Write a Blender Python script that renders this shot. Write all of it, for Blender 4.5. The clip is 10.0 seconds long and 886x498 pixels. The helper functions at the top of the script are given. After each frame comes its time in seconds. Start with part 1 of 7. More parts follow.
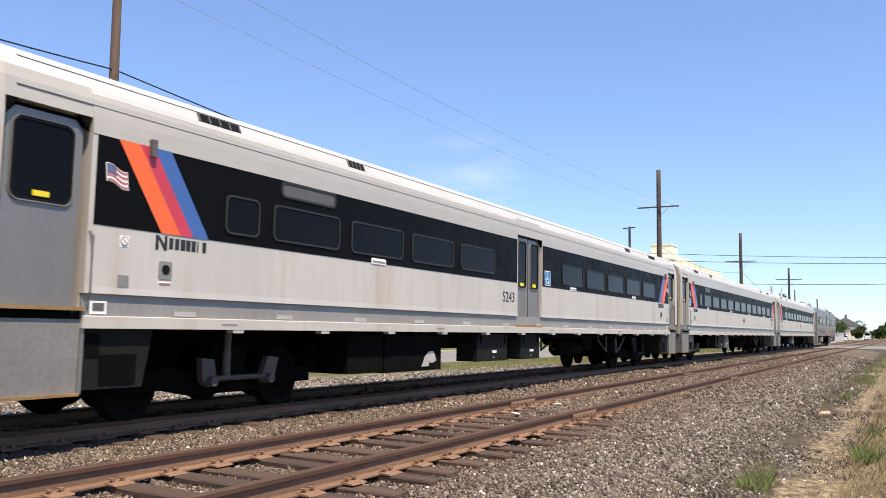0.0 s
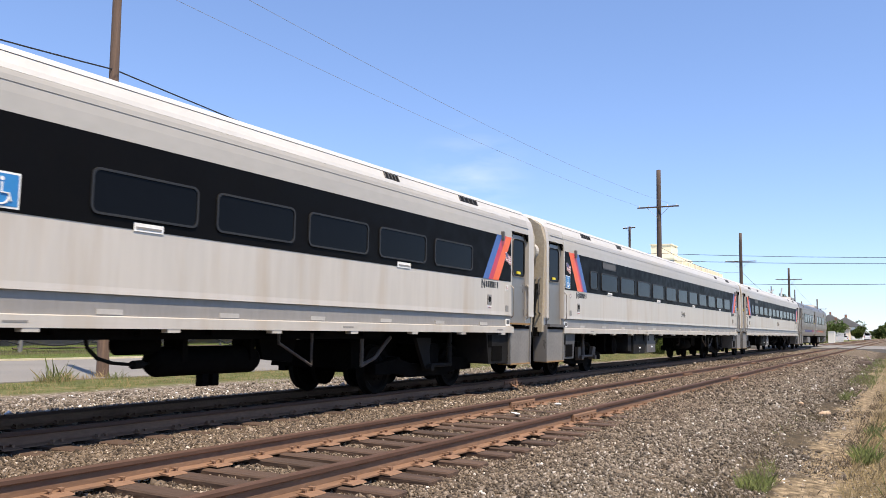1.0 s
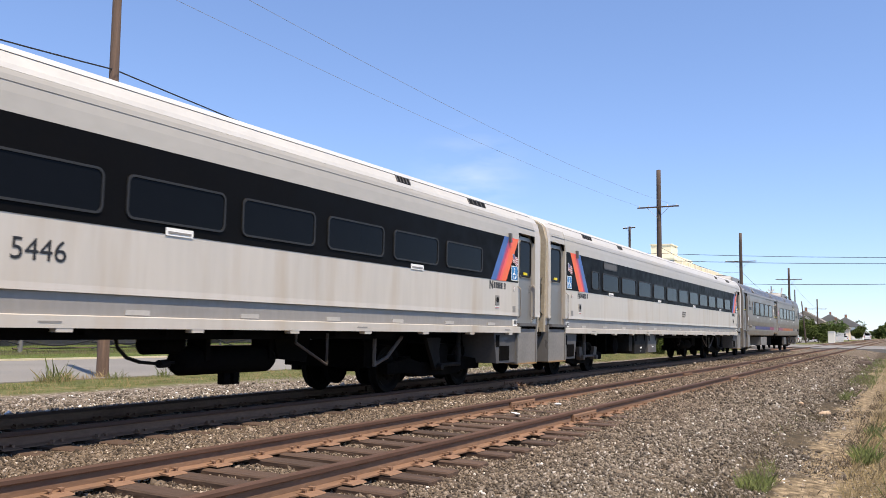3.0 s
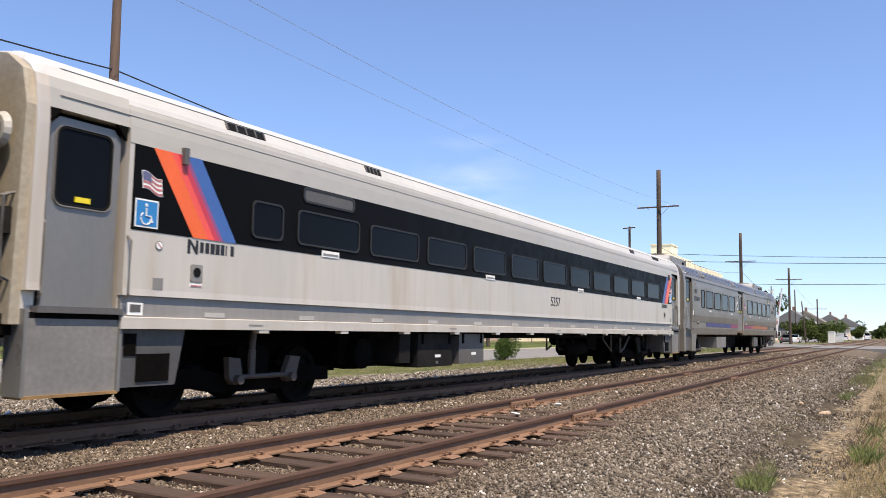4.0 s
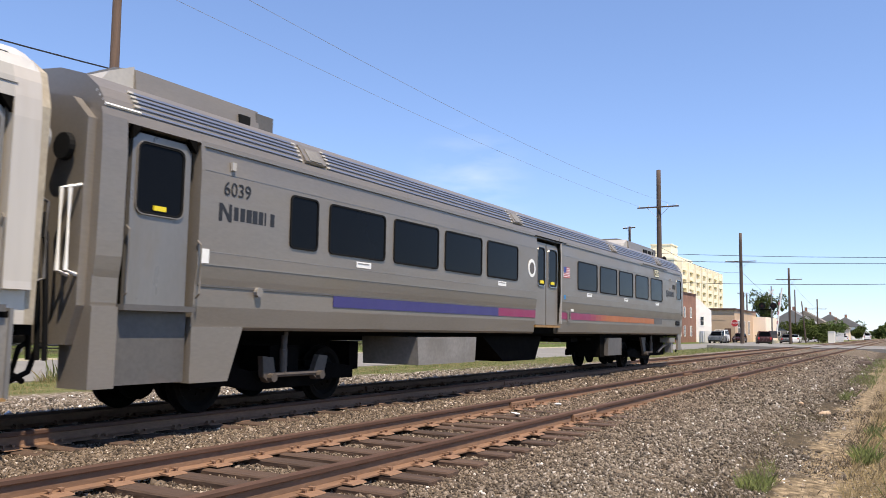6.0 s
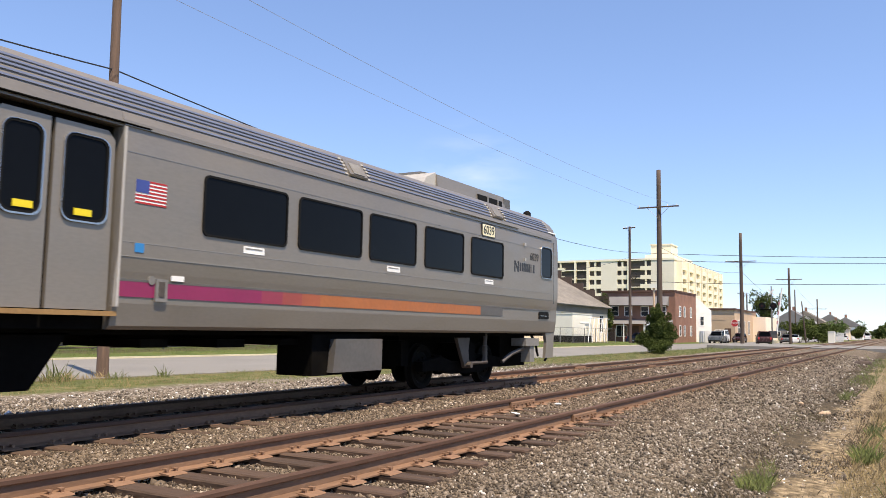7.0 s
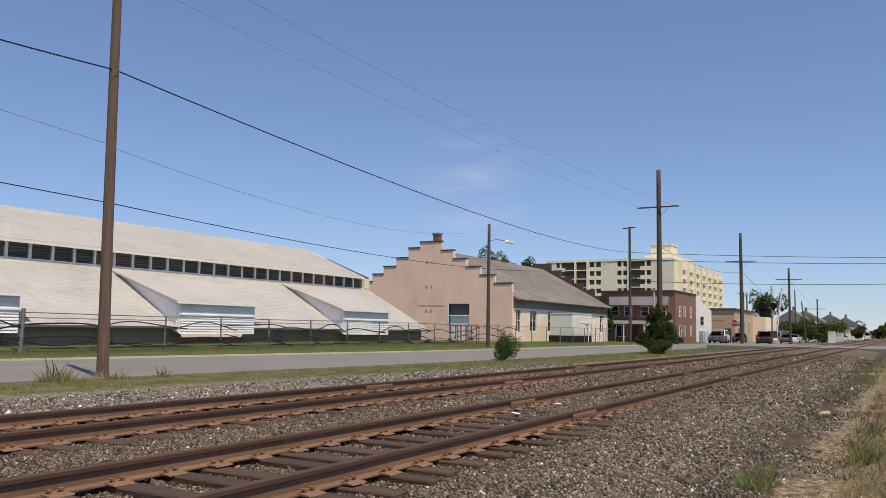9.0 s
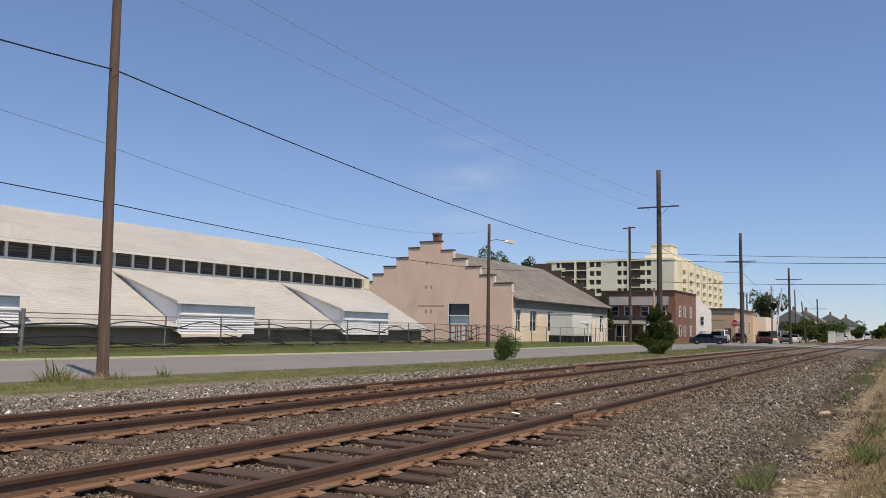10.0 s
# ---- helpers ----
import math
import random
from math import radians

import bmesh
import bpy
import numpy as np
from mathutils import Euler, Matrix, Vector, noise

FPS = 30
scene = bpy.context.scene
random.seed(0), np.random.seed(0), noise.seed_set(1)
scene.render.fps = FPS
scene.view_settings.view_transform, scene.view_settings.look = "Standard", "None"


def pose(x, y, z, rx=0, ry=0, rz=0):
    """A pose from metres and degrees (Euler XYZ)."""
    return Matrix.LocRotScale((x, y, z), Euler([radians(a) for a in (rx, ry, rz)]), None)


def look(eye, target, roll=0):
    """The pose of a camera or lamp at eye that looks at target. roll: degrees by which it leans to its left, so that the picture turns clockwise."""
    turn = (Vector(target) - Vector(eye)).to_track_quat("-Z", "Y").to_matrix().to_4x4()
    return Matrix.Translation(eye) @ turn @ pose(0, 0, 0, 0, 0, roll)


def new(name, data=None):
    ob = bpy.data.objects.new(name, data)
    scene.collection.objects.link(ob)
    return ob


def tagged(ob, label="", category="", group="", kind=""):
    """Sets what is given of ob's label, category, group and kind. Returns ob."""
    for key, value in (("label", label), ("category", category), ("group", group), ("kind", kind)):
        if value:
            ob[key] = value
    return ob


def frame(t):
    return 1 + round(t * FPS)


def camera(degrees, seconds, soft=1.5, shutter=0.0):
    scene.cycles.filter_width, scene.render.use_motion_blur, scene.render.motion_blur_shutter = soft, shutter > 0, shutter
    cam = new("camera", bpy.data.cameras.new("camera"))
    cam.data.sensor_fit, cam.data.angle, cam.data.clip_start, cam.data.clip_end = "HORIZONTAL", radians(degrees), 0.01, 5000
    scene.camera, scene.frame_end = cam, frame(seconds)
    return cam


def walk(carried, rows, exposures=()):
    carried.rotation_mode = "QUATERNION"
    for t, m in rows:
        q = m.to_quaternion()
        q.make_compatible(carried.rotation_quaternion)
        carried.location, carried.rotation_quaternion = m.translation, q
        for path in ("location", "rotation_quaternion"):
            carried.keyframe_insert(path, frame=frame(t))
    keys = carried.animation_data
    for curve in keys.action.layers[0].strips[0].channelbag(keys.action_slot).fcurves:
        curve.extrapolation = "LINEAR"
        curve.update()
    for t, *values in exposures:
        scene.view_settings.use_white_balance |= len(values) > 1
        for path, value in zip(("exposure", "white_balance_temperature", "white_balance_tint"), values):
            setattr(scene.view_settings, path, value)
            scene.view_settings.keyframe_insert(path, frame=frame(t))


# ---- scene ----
cam = camera(57.49, 10.0, soft=0.85, shutter=0.06)
EYE = Vector((0, 0, 1.125))
STAND = look(EYE, EYE + Vector((8.6425, 4.9332, 0.9849)), 0.978)
walk(cam, [(0, STAND), (10, STAND)],
     exposures=[(0, 0.56, 6660, 12), (2.5, 0.46, 6660, 12), (5.5, 0.45, 6660, 12), (7.0, 0.58, 7000, 12), (7.4, 0.58, 7050, 12), (7.8, 0.20, 7050, 12), (8.1, -0.14, 7000, 12), (8.6, -0.22, 6760, 12), (10, -0.22, 6760, 12)])

# ---- world and sun ----
SUN_WAY = Vector((0.265, 0.455, -1.0)).normalized()      # the way the sunlight travels
world = bpy.data.worlds.new("sky")
scene.world = world
world.use_nodes = True
wn, wl = world.node_tree.nodes, world.node_tree.links
sky = wn.new("ShaderNodeTexSky")
sky.sky_type, sky.sun_disc = "NISHITA", False
sky.sun_elevation = math.asin(-SUN_WAY.z)
sky.sun_rotation = math.atan2(-SUN_WAY.x, -SUN_WAY.y)
sky.air_density, sky.dust_density, sky.ozone_density = 1.0, 0.1, 3.5
sky.altitude = 900
tint = wn.new("ShaderNodeVectorMath")
tint.operation = "MULTIPLY"
tint.inputs[1].default_value = (1.22, 1.40, 1.77)
flat = wn.new("ShaderNodeGamma")
flat.inputs[1].default_value = 0.75
wl.new(sky.outputs[0], flat.inputs[0])
wl.new(flat.outputs[0], tint.inputs[0])
# a thin wisp of cloud low over the houses
geo = wn.new("ShaderNodeTexCoord")
wisp = wn.new("ShaderNodeMapping")
wisp.inputs["Scale"].default_value = (9, 9, 34)
wl.new(geo.outputs["Generated"], wisp.inputs[0])
cirrus = wn.new("ShaderNodeTexNoise")
cirrus.inputs["Scale"].default_value, cirrus.inputs["Detail"].default_value = 1.0, 6
wl.new(wisp.outputs[0], cirrus.inputs["Vector"])
near = wn.new("ShaderNodeVectorMath")
near.operation = "DISTANCE"
near.inputs[1].default_value = (0.870, 0.459, 0.178)
wl.new(geo.outputs["Generated"], near.inputs[0])
fade = wn.new("ShaderNodeMapRange")
fade.inputs[1].default_value, fade.inputs[2].default_value, fade.inputs[3].default_value, fade.inputs[4].default_value = 0.01, 0.085, 1.0, 0.0
wl.new(near.outputs["Value"], fade.inputs[0])
thick = wn.new("ShaderNodeMapRange")
thick.inputs[1].default_value, thick.inputs[2].default_value, thick.inputs[3].default_value, thick.inputs[4].default_value = 0.42, 0.75, 0.0, 0.30
wl.new(cirrus.outputs[0], thick.inputs[0])
veil = wn.new("ShaderNodeMath")
veil.operation = "MULTIPLY"
wl.new(fade.outputs[0], veil.inputs[0])
wl.new(thick.outputs[0], veil.inputs[1])
cloudy = wn.new("ShaderNodeMix")
cloudy.data_type = "RGBA"
cloudy.inputs[7].default_value = (7.5, 7.6, 7.8, 1)
wl.new(veil.outputs[0], cloudy.inputs[0])
wl.new(tint.outputs[0], cloudy.inputs[6])
wl.new(cloudy.outputs[2], wn["Background"].inputs[0])
wn["Background"].inputs[1].default_value = 0.125
sun = new("sun", bpy.data.lights.new("sun", "SUN"))
sun.data.energy, sun.data.angle, sun.data.color = 5.0, radians(0.53), (1.0, 0.88, 0.70)
sun.matrix_world = look(Vector((0, 0, 60)), Vector((0, 0, 60)) + SUN_WAY)


# ---- materials ----
def mat(name, color, rough=0.6, metal=0.0, var=0.12, scale=3.0, fine=40.0, bump=0.0, bump_scale=60.0, dirt=None, dirt_amount=0.0,
        dirt_scale=1.2, stretch=(1, 1, 1), island=0.0, obj_random=0.0, spec=0.5):
    """A surface with broad and fine variation, optional blotchy dirt and fine relief."""
    m = bpy.data.materials.new(name)
    m.use_nodes = True
    n, l = m.node_tree.nodes, m.node_tree.links
    b = n["Principled BSDF"]
    b.inputs["Roughness"].default_value, b.inputs["Metallic"].default_value = rough, metal
    b.inputs["Specular IOR Level"].default_value = spec
    tc = n.new("ShaderNodeTexCoord")
    mp = n.new("ShaderNodeMapping")
    mp.inputs["Scale"].default_value = stretch
    l.new(tc.outputs["Object"], mp.inputs[0])

    def nz(s, detail=4):
        t = n.new("ShaderNodeTexNoise")
        t.inputs["Scale"].default_value, t.inputs["Detail"].default_value = s, detail
        l.new(mp.outputs[0], t.inputs["Vector"])
        return t.outputs[0]

    def mapr(src, a, c, lo, hi):
        r = n.new("ShaderNodeMapRange")
        for i, v in zip((1, 2, 3, 4), (a, c, lo, hi)):
            r.inputs[i].default_value = v
        l.new(src, r.inputs[0])
        return r.outputs[0]

    def mul(a, c):
        x = n.new("ShaderNodeMath")
        x.operation = "MULTIPLY"
        l.new(a, x.inputs[0])
        l.new(c, x.inputs[1])
        return x.outputs[0]

    val = mul(mapr(nz(scale), 0.3, 0.7, 1 - var, 1 + var), mapr(nz(fine, 2), 0.3, 0.7, 1 - var * 0.7, 1 + var * 0.7))
    if island:
        g = n.new("ShaderNodeNewGeometry")
        val = mul(val, mapr(g.outputs["Random Per Island"], 0, 1, 1 - island, 1 + island))
    if obj_random:
        g = n.new("ShaderNodeObjectInfo")
        val = mul(val, mapr(g.outputs["Random"], 0, 1, 1 - obj_random, 1 + obj_random))
    mx = n.new("ShaderNodeVectorMath")
    mx.operation = "SCALE"
    mx.inputs[0].default_value = [c * 0.8 for c in color] if max(color) < 0.72 else color
    l.new(val, mx.inputs["Scale"])
    out = mx.outputs[0]
    if dirt:
        mm = n.new("ShaderNodeMix")
        mm.data_type = "RGBA"
        l.new(mapr(nz(dirt_scale, 8), 0.62 - 0.3 * dirt_amount, 0.78 - 0.2 * dirt_amount, 0, min(1, dirt_amount * 1.6)), mm.inputs[0])
        l.new(out, mm.inputs[6])
        mm.inputs[7].default_value = (*dirt, 1)
        out = mm.outputs[2]
    l.new(out, b.inputs["Base Color"])
    l.new(mapr(nz(scale * 2), 0.3, 0.7, max(0.02, rough - 0.08), min(1, rough + 0.08)), b.inputs["Roughness"])
    if bump:
        bp = n.new("ShaderNodeBump")
        bp.inputs["Strength"].default_value = bump
        bp.inputs["Distance"].default_value = 0.02
        l.new(nz(bump_scale, 6), bp.inputs["Height"])
        l.new(bp.outputs[0], b.inputs["Normal"])
    return m


M = {}
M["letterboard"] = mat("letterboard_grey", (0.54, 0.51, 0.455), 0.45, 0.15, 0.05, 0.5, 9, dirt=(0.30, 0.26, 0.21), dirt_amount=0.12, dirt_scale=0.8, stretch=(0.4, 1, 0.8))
M["silver"] = mat("silver_paint", (0.675, 0.622, 0.55), 0.36, 0.15, 0.05, 0.5, 5, dirt=(0.43, 0.335, 0.235), dirt_amount=0.36, dirt_scale=1.3, stretch=(1.6, 1, 0.22))
M["roofsilver"] = mat("roof_silver", (0.70, 0.68, 0.64), 0.45, 0.1, 0.04, 0.8, 8, dirt=(0.5, 0.47, 0.43), dirt_amount=0.2, dirt_scale=2, stretch=(1, 2, 1))
M["skirt"] = mat("skirt_grey", (0.32, 0.30, 0.275), 0.45, 0.2, 0.08, 1.2, 12, dirt=(0.25, 0.22, 0.18), dirt_amount=0.25, stretch=(1.5, 1, 0.4))
M["steel"] = mat("stainless_steel", (0.305, 0.272, 0.235), 0.42, 0.4, 0.06, 1.0, 25, dirt=(0.27, 0.23, 0.18), dirt_amount=0.25, dirt_scale=1.1, stretch=(0.5, 1, 1.5))
M["door"] = mat("door_grey", (0.255, 0.245, 0.235), 0.34, 0.35, 0.06, 1.5, 16, dirt=(0.2, 0.16, 0.11), dirt_amount=0.3, stretch=(1.5, 1, 0.5))
M["band"] = mat("black_band", (0.006, 0.006, 0.0065), 0.45, 0, 0.1, 2, 20, spec=0.05)
M["glass"] = mat("tinted_glass", (0.006, 0.007, 0.009), 0.12, 0, 0.05, 2, 8, spec=0.07)
M["rubber"] = mat("grey_gasket", (0.022, 0.022, 0.022), 0.55, 0, 0.1, 3, 30)
M["black"] = mat("dark_rubber", (0.009, 0.009, 0.009), 0.75, 0, 0.15, 3, 30, spec=0.15)
# underframe, equipment and wheel colours hold the deep shade beneath the cars
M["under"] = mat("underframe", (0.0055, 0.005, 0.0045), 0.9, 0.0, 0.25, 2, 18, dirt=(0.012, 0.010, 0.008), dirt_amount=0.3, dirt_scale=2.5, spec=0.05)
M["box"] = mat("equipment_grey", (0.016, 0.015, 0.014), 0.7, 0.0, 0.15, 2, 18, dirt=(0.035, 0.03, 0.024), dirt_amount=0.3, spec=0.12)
M["boxmid"] = mat("equipment_mid_grey", (0.10, 0.098, 0.098), 0.6, 0.1, 0.12, 2, 18, dirt=(0.06, 0.055, 0.05), dirt_amount=0.3)
M["stepgrey"] = mat("grimy_step_grey", (0.255, 0.243, 0.225), 0.6, 0.1, 0.15, 2, 18, dirt=(0.10, 0.08, 0.06), dirt_amount=0.3)
M["boxlight"] = mat("equipment_light", (0.14, 0.133, 0.126), 0.55, 0.2, 0.12, 2, 18, dirt=(0.13, 0.10, 0.08), dirt_amount=0.3)
M["rod"] = mat("worn_rod", (0.10, 0.082, 0.068), 0.6, 0.1, 0.15, 5, 30)
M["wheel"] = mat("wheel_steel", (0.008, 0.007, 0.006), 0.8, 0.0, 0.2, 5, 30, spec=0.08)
M["orange"] = mat("orange_stripe", (0.80, 0.13, 0.03), 0.4, 0, 0.05, 2, 15)
M["red"] = mat("red_stripe", (0.66, 0.05, 0.09), 0.4, 0, 0.05, 2, 15)
M["blue"] = mat("blue_stripe", (0.06, 0.15, 0.44), 0.4, 0, 0.05, 2, 15)
M["purple"] = mat("purple_stripe", (0.05, 0.042, 0.19), 0.4, 0, 0.06, 2, 15)
M["magenta"] = mat("magenta_stripe", (0.30, 0.025, 0.105), 0.4, 0, 0.06, 2, 15)
M["pinkred"] = mat("faded_red_stripe", (0.80, 0.09, 0.07), 0.4, 0, 0.05, 2, 15)
M["plum"] = mat("faded_plum_stripe", (0.34, 0.09, 0.24), 0.4, 0, 0.05, 2, 15)
M["cab_orange"] = mat("worn_orange_stripe", (0.46, 0.15, 0.045), 0.45, 0, 0.1, 2, 15)
M["rustpink"] = mat("worn_rust_pink_stripe", (0.33, 0.045, 0.085), 0.4, 0, 0.06, 2, 15)
M["rustred"] = mat("worn_rust_red_stripe", (0.38, 0.075, 0.062), 0.4, 0, 0.06, 2, 15)
M["rustorange"] = mat("worn_rust_orange_stripe", (0.42, 0.11, 0.05), 0.4, 0, 0.06, 2, 15)
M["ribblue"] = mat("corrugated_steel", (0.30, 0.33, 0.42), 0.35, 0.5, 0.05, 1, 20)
M["endbrown"] = mat("grimy_end_steel", (0.52, 0.45, 0.34), 0.6, 0.2, 0.15, 2, 20, dirt=(0.22, 0.16, 0.10), dirt_amount=0.35, dirt_scale=2)
M["boxpale"] = mat("pale_fibreglass", (0.5, 0.48, 0.45), 0.6, 0, 0.08, 2, 20)
M["white"] = mat("white_sign", (0.78, 0.78, 0.76), 0.5, 0, 0.04, 4, 30)
M["yellow"] = mat("yellow_label", (0.75, 0.6, 0.02), 0.5, 0, 0.04, 4, 30)
M["ochre"] = mat("ochre_threshold", (0.34, 0.20, 0.075), 0.6, 0, 0.15, 4, 30)
M["signblue"] = mat("sign_blue", (0.03, 0.25, 0.60), 0.45, 0, 0.04, 4, 30)
M["flagred"] = mat("flag_red", (0.56, 0.20, 0.20), 0.5, 0, 0.04, 4, 30)
M["navy"] = mat("flag_navy", (0.14, 0.15, 0.28), 0.5, 0, 0.04, 4, 30)
M["flagblue"] = mat("flag_blue", (0.05, 0.08, 0.32), 0.5, 0, 0.04, 4, 30)
M["letter"] = mat("letter_black", (0.02, 0.02, 0.022), 0.5, 0, 0.05, 4, 30)
M["cream"] = mat("cream_plate", (0.75, 0.70, 0.48), 0.5, 0, 0.04, 4, 30)
M["rust"] = mat("rusty_rail", (0.255, 0.145, 0.086), 0.85, 0.05, 0.18, 1.2, 40, dirt=(0.10, 0.05, 0.03), dirt_amount=0.3, dirt_scale=3, stretch=(0.3, 1, 1), bump=0.15)
M["railtop"] = mat("rail_head", (0.115, 0.066, 0.047), 0.75, 0.0, 0.15, 0.8, 30, spec=0.2, stretch=(0.15, 1, 1))
M["tie"] = mat("creosote_tie", (0.082, 0.050, 0.034), 0.9, 0, 0.22, 3, 50, dirt=(0.17, 0.10, 0.06), dirt_amount=0.35, dirt_scale=4, stretch=(1, 0.15, 1), bump=0.5, bump_scale=30, obj_random=0.25)
M["asphalt"] = mat("street_asphalt", (0.25, 0.238, 0.218), 0.9, 0, 0.1, 0.4, 60, dirt=(0.19, 0.18, 0.165), dirt_amount=0.2, dirt_scale=0.5, bump=0.15, bump_scale=90)
M["kerb"] = mat("kerb_concrete", (0.66, 0.60, 0.42), 0.85, 0, 0.12, 1.5, 30, dirt=(0.3, 0.26, 0.16), dirt_amount=0.3)
M["wood"] = mat("pole_wood", (0.165, 0.108, 0.08), 0.9, 0, 0.2, 2.0, 30, dirt=(0.2, 0.13, 0.09), dirt_amount=0.3, dirt_scale=2.5, stretch=(6, 6, 0.35), bump=0.6, bump_scale=12)
M["darkwood"] = mat("weathered_wood", (0.10, 0.072, 0.058), 0.9, 0, 0.2, 2.0, 30, stretch=(5, 5, 0.4), bump=0.5, bump_scale=12)
M["cable"] = mat("cable_black", (0.02, 0.02, 0.022), 0.7, 0, 0.1, 3, 30)
M["thincable"] = mat("cable_grey", (0.30, 0.33, 0.40), 0.6, 0, 0.1, 3, 30)
M["shingle"] = mat("grey_shingle", (0.56, 0.54, 0.50), 0.9, 0, 0.07, 0.35, 6, dirt=(0.33, 0.31, 0.28), dirt_amount=0.25, dirt_scale=0.6, stretch=(0.6, 1, 1), bump=0.2, bump_scale=8, island=0.035)
M["shingle_dark"] = mat("brown_grey_shingle", (0.25, 0.225, 0.195), 0.9, 0, 0.2, 0.3, 4, dirt=(0.13, 0.115, 0.10), dirt_amount=0.35, dirt_scale=0.5, stretch=(0.5, 1, 1), bump=0.3, bump_scale=8, island=0.12)
M["whitepaint"] = mat("white_siding", (0.86, 0.85, 0.83), 0.6, 0, 0.05, 1.0, 20, dirt=(0.5, 0.48, 0.44), dirt_amount=0.15)
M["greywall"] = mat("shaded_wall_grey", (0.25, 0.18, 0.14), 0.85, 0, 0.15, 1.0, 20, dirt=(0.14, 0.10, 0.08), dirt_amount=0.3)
M["louvre"] = mat("louvre_dark", (0.17, 0.16, 0.15), 0.7, 0, 0.2, 1.0, 20, obj_random=0.2)
M["bluegrey"] = mat("panel_blue_grey", (0.74, 0.73, 0.72), 0.6, 0, 0.08, 1.0, 20)
M["peach"] = mat("peach_stucco", (0.86, 0.60, 0.47), 0.9, 0, 0.07, 0.4, 14, dirt=(0.66, 0.44, 0.33), dirt_amount=0.3, dirt_scale=0.35, stretch=(1, 1, 0.6), bump=0.2, bump_scale=30)
M["palewall"] = mat("pale_peach_stucco", (0.86, 0.72, 0.58), 0.9, 0, 0.06, 0.4, 14, bump=0.2, bump_scale=30)
M["copingbrown"] = mat("brown_coping", (0.11, 0.055, 0.04), 0.8, 0, 0.15, 2, 20)
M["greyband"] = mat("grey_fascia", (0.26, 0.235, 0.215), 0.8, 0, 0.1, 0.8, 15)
M["winglass"] = mat("window_glass", (0.03, 0.035, 0.045), 0.08, 0, 0.1, 1.0, 5)
M["brick"] = mat("red_brick", (0.30, 0.155, 0.11), 0.9, 0, 0.18, 0.8, 14, bump=0.3, bump_scale=20)
M["slate"] = mat("grey_awning", (0.23, 0.225, 0.23), 0.8, 0, 0.1, 0.8, 15)
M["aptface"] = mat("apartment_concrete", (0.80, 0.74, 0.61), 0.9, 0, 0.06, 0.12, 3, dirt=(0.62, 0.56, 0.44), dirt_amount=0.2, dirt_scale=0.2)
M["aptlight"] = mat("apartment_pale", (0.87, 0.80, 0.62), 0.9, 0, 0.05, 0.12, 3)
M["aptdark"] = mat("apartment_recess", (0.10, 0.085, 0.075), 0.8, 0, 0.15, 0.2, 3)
M["tan"] = mat("tan_brick", (0.62, 0.45, 0.31), 0.9, 0, 0.08, 0.4, 10)
M["greycab"] = mat("cabinet_grey", (0.74, 0.72, 0.64), 0.6, 0, 0.05, 0.8, 12)
M["galv"] = mat("galvanised", (0.27, 0.26, 0.24), 0.55, 0.4, 0.1, 3, 30)
M["trunk"] = mat("trunk_bark", (0.09, 0.065, 0.045), 0.9, 0, 0.2, 3, 20)
M["leaf"] = mat("leaf_green", (0.10, 0.155, 0.04), 0.75, 0, 0.2, 0.8, 6, island=0.4, spec=0.15)
M["leafdark"] = mat("leaf_dark_green", (0.068, 0.092, 0.024), 0.8, 0, 0.2, 0.8, 6, island=0.4, spec=0.1)
M["grassgreen"] = mat("grass_green", (0.135, 0.162, 0.042), 0.7, 0, 0.2, 0.7, 6, island=0.4)
M["grassbrown"] = mat("scrub_brown", (0.12, 0.088, 0.052), 0.85, 0, 0.25, 0.9, 6, island=0.45)
M["grassdry"] = mat("grass_dry", (0.34, 0.26, 0.13), 0.8, 0, 0.2, 0.7, 6, island=0.35)
M["carwhite"] = mat("car_white", (0.78, 0.78, 0.77), 0.25, 0, 0.02, 1, 10)
M["carblue"] = mat("car_blue", (0.010, 0.017, 0.045), 0.25, 0.2, 0.05, 1, 10)
M["cardark"] = mat("car_maroon", (0.06, 0.02, 0.02), 0.25, 0.2, 0.05, 1, 10)
M["cargrey"] = mat("car_grey", (0.14, 0.15, 0.16), 0.3, 0.3, 0.05, 1, 10)
M["tyre"] = mat("tyre", (0.02, 0.02, 0.02), 0.8, 0, 0.1, 5, 30)
M["chrome"] = mat("chrome", (0.5, 0.5, 0.5), 0.2, 0.9, 0.05, 5, 30)
M["signred"] = mat("stop_sign_red", (0.5, 0.03, 0.03), 0.5, 0, 0.04, 4, 30)
M["crate"] = mat("orange_wood", (0.42, 0.16, 0.06), 0.8, 0, 0.15, 3, 20)


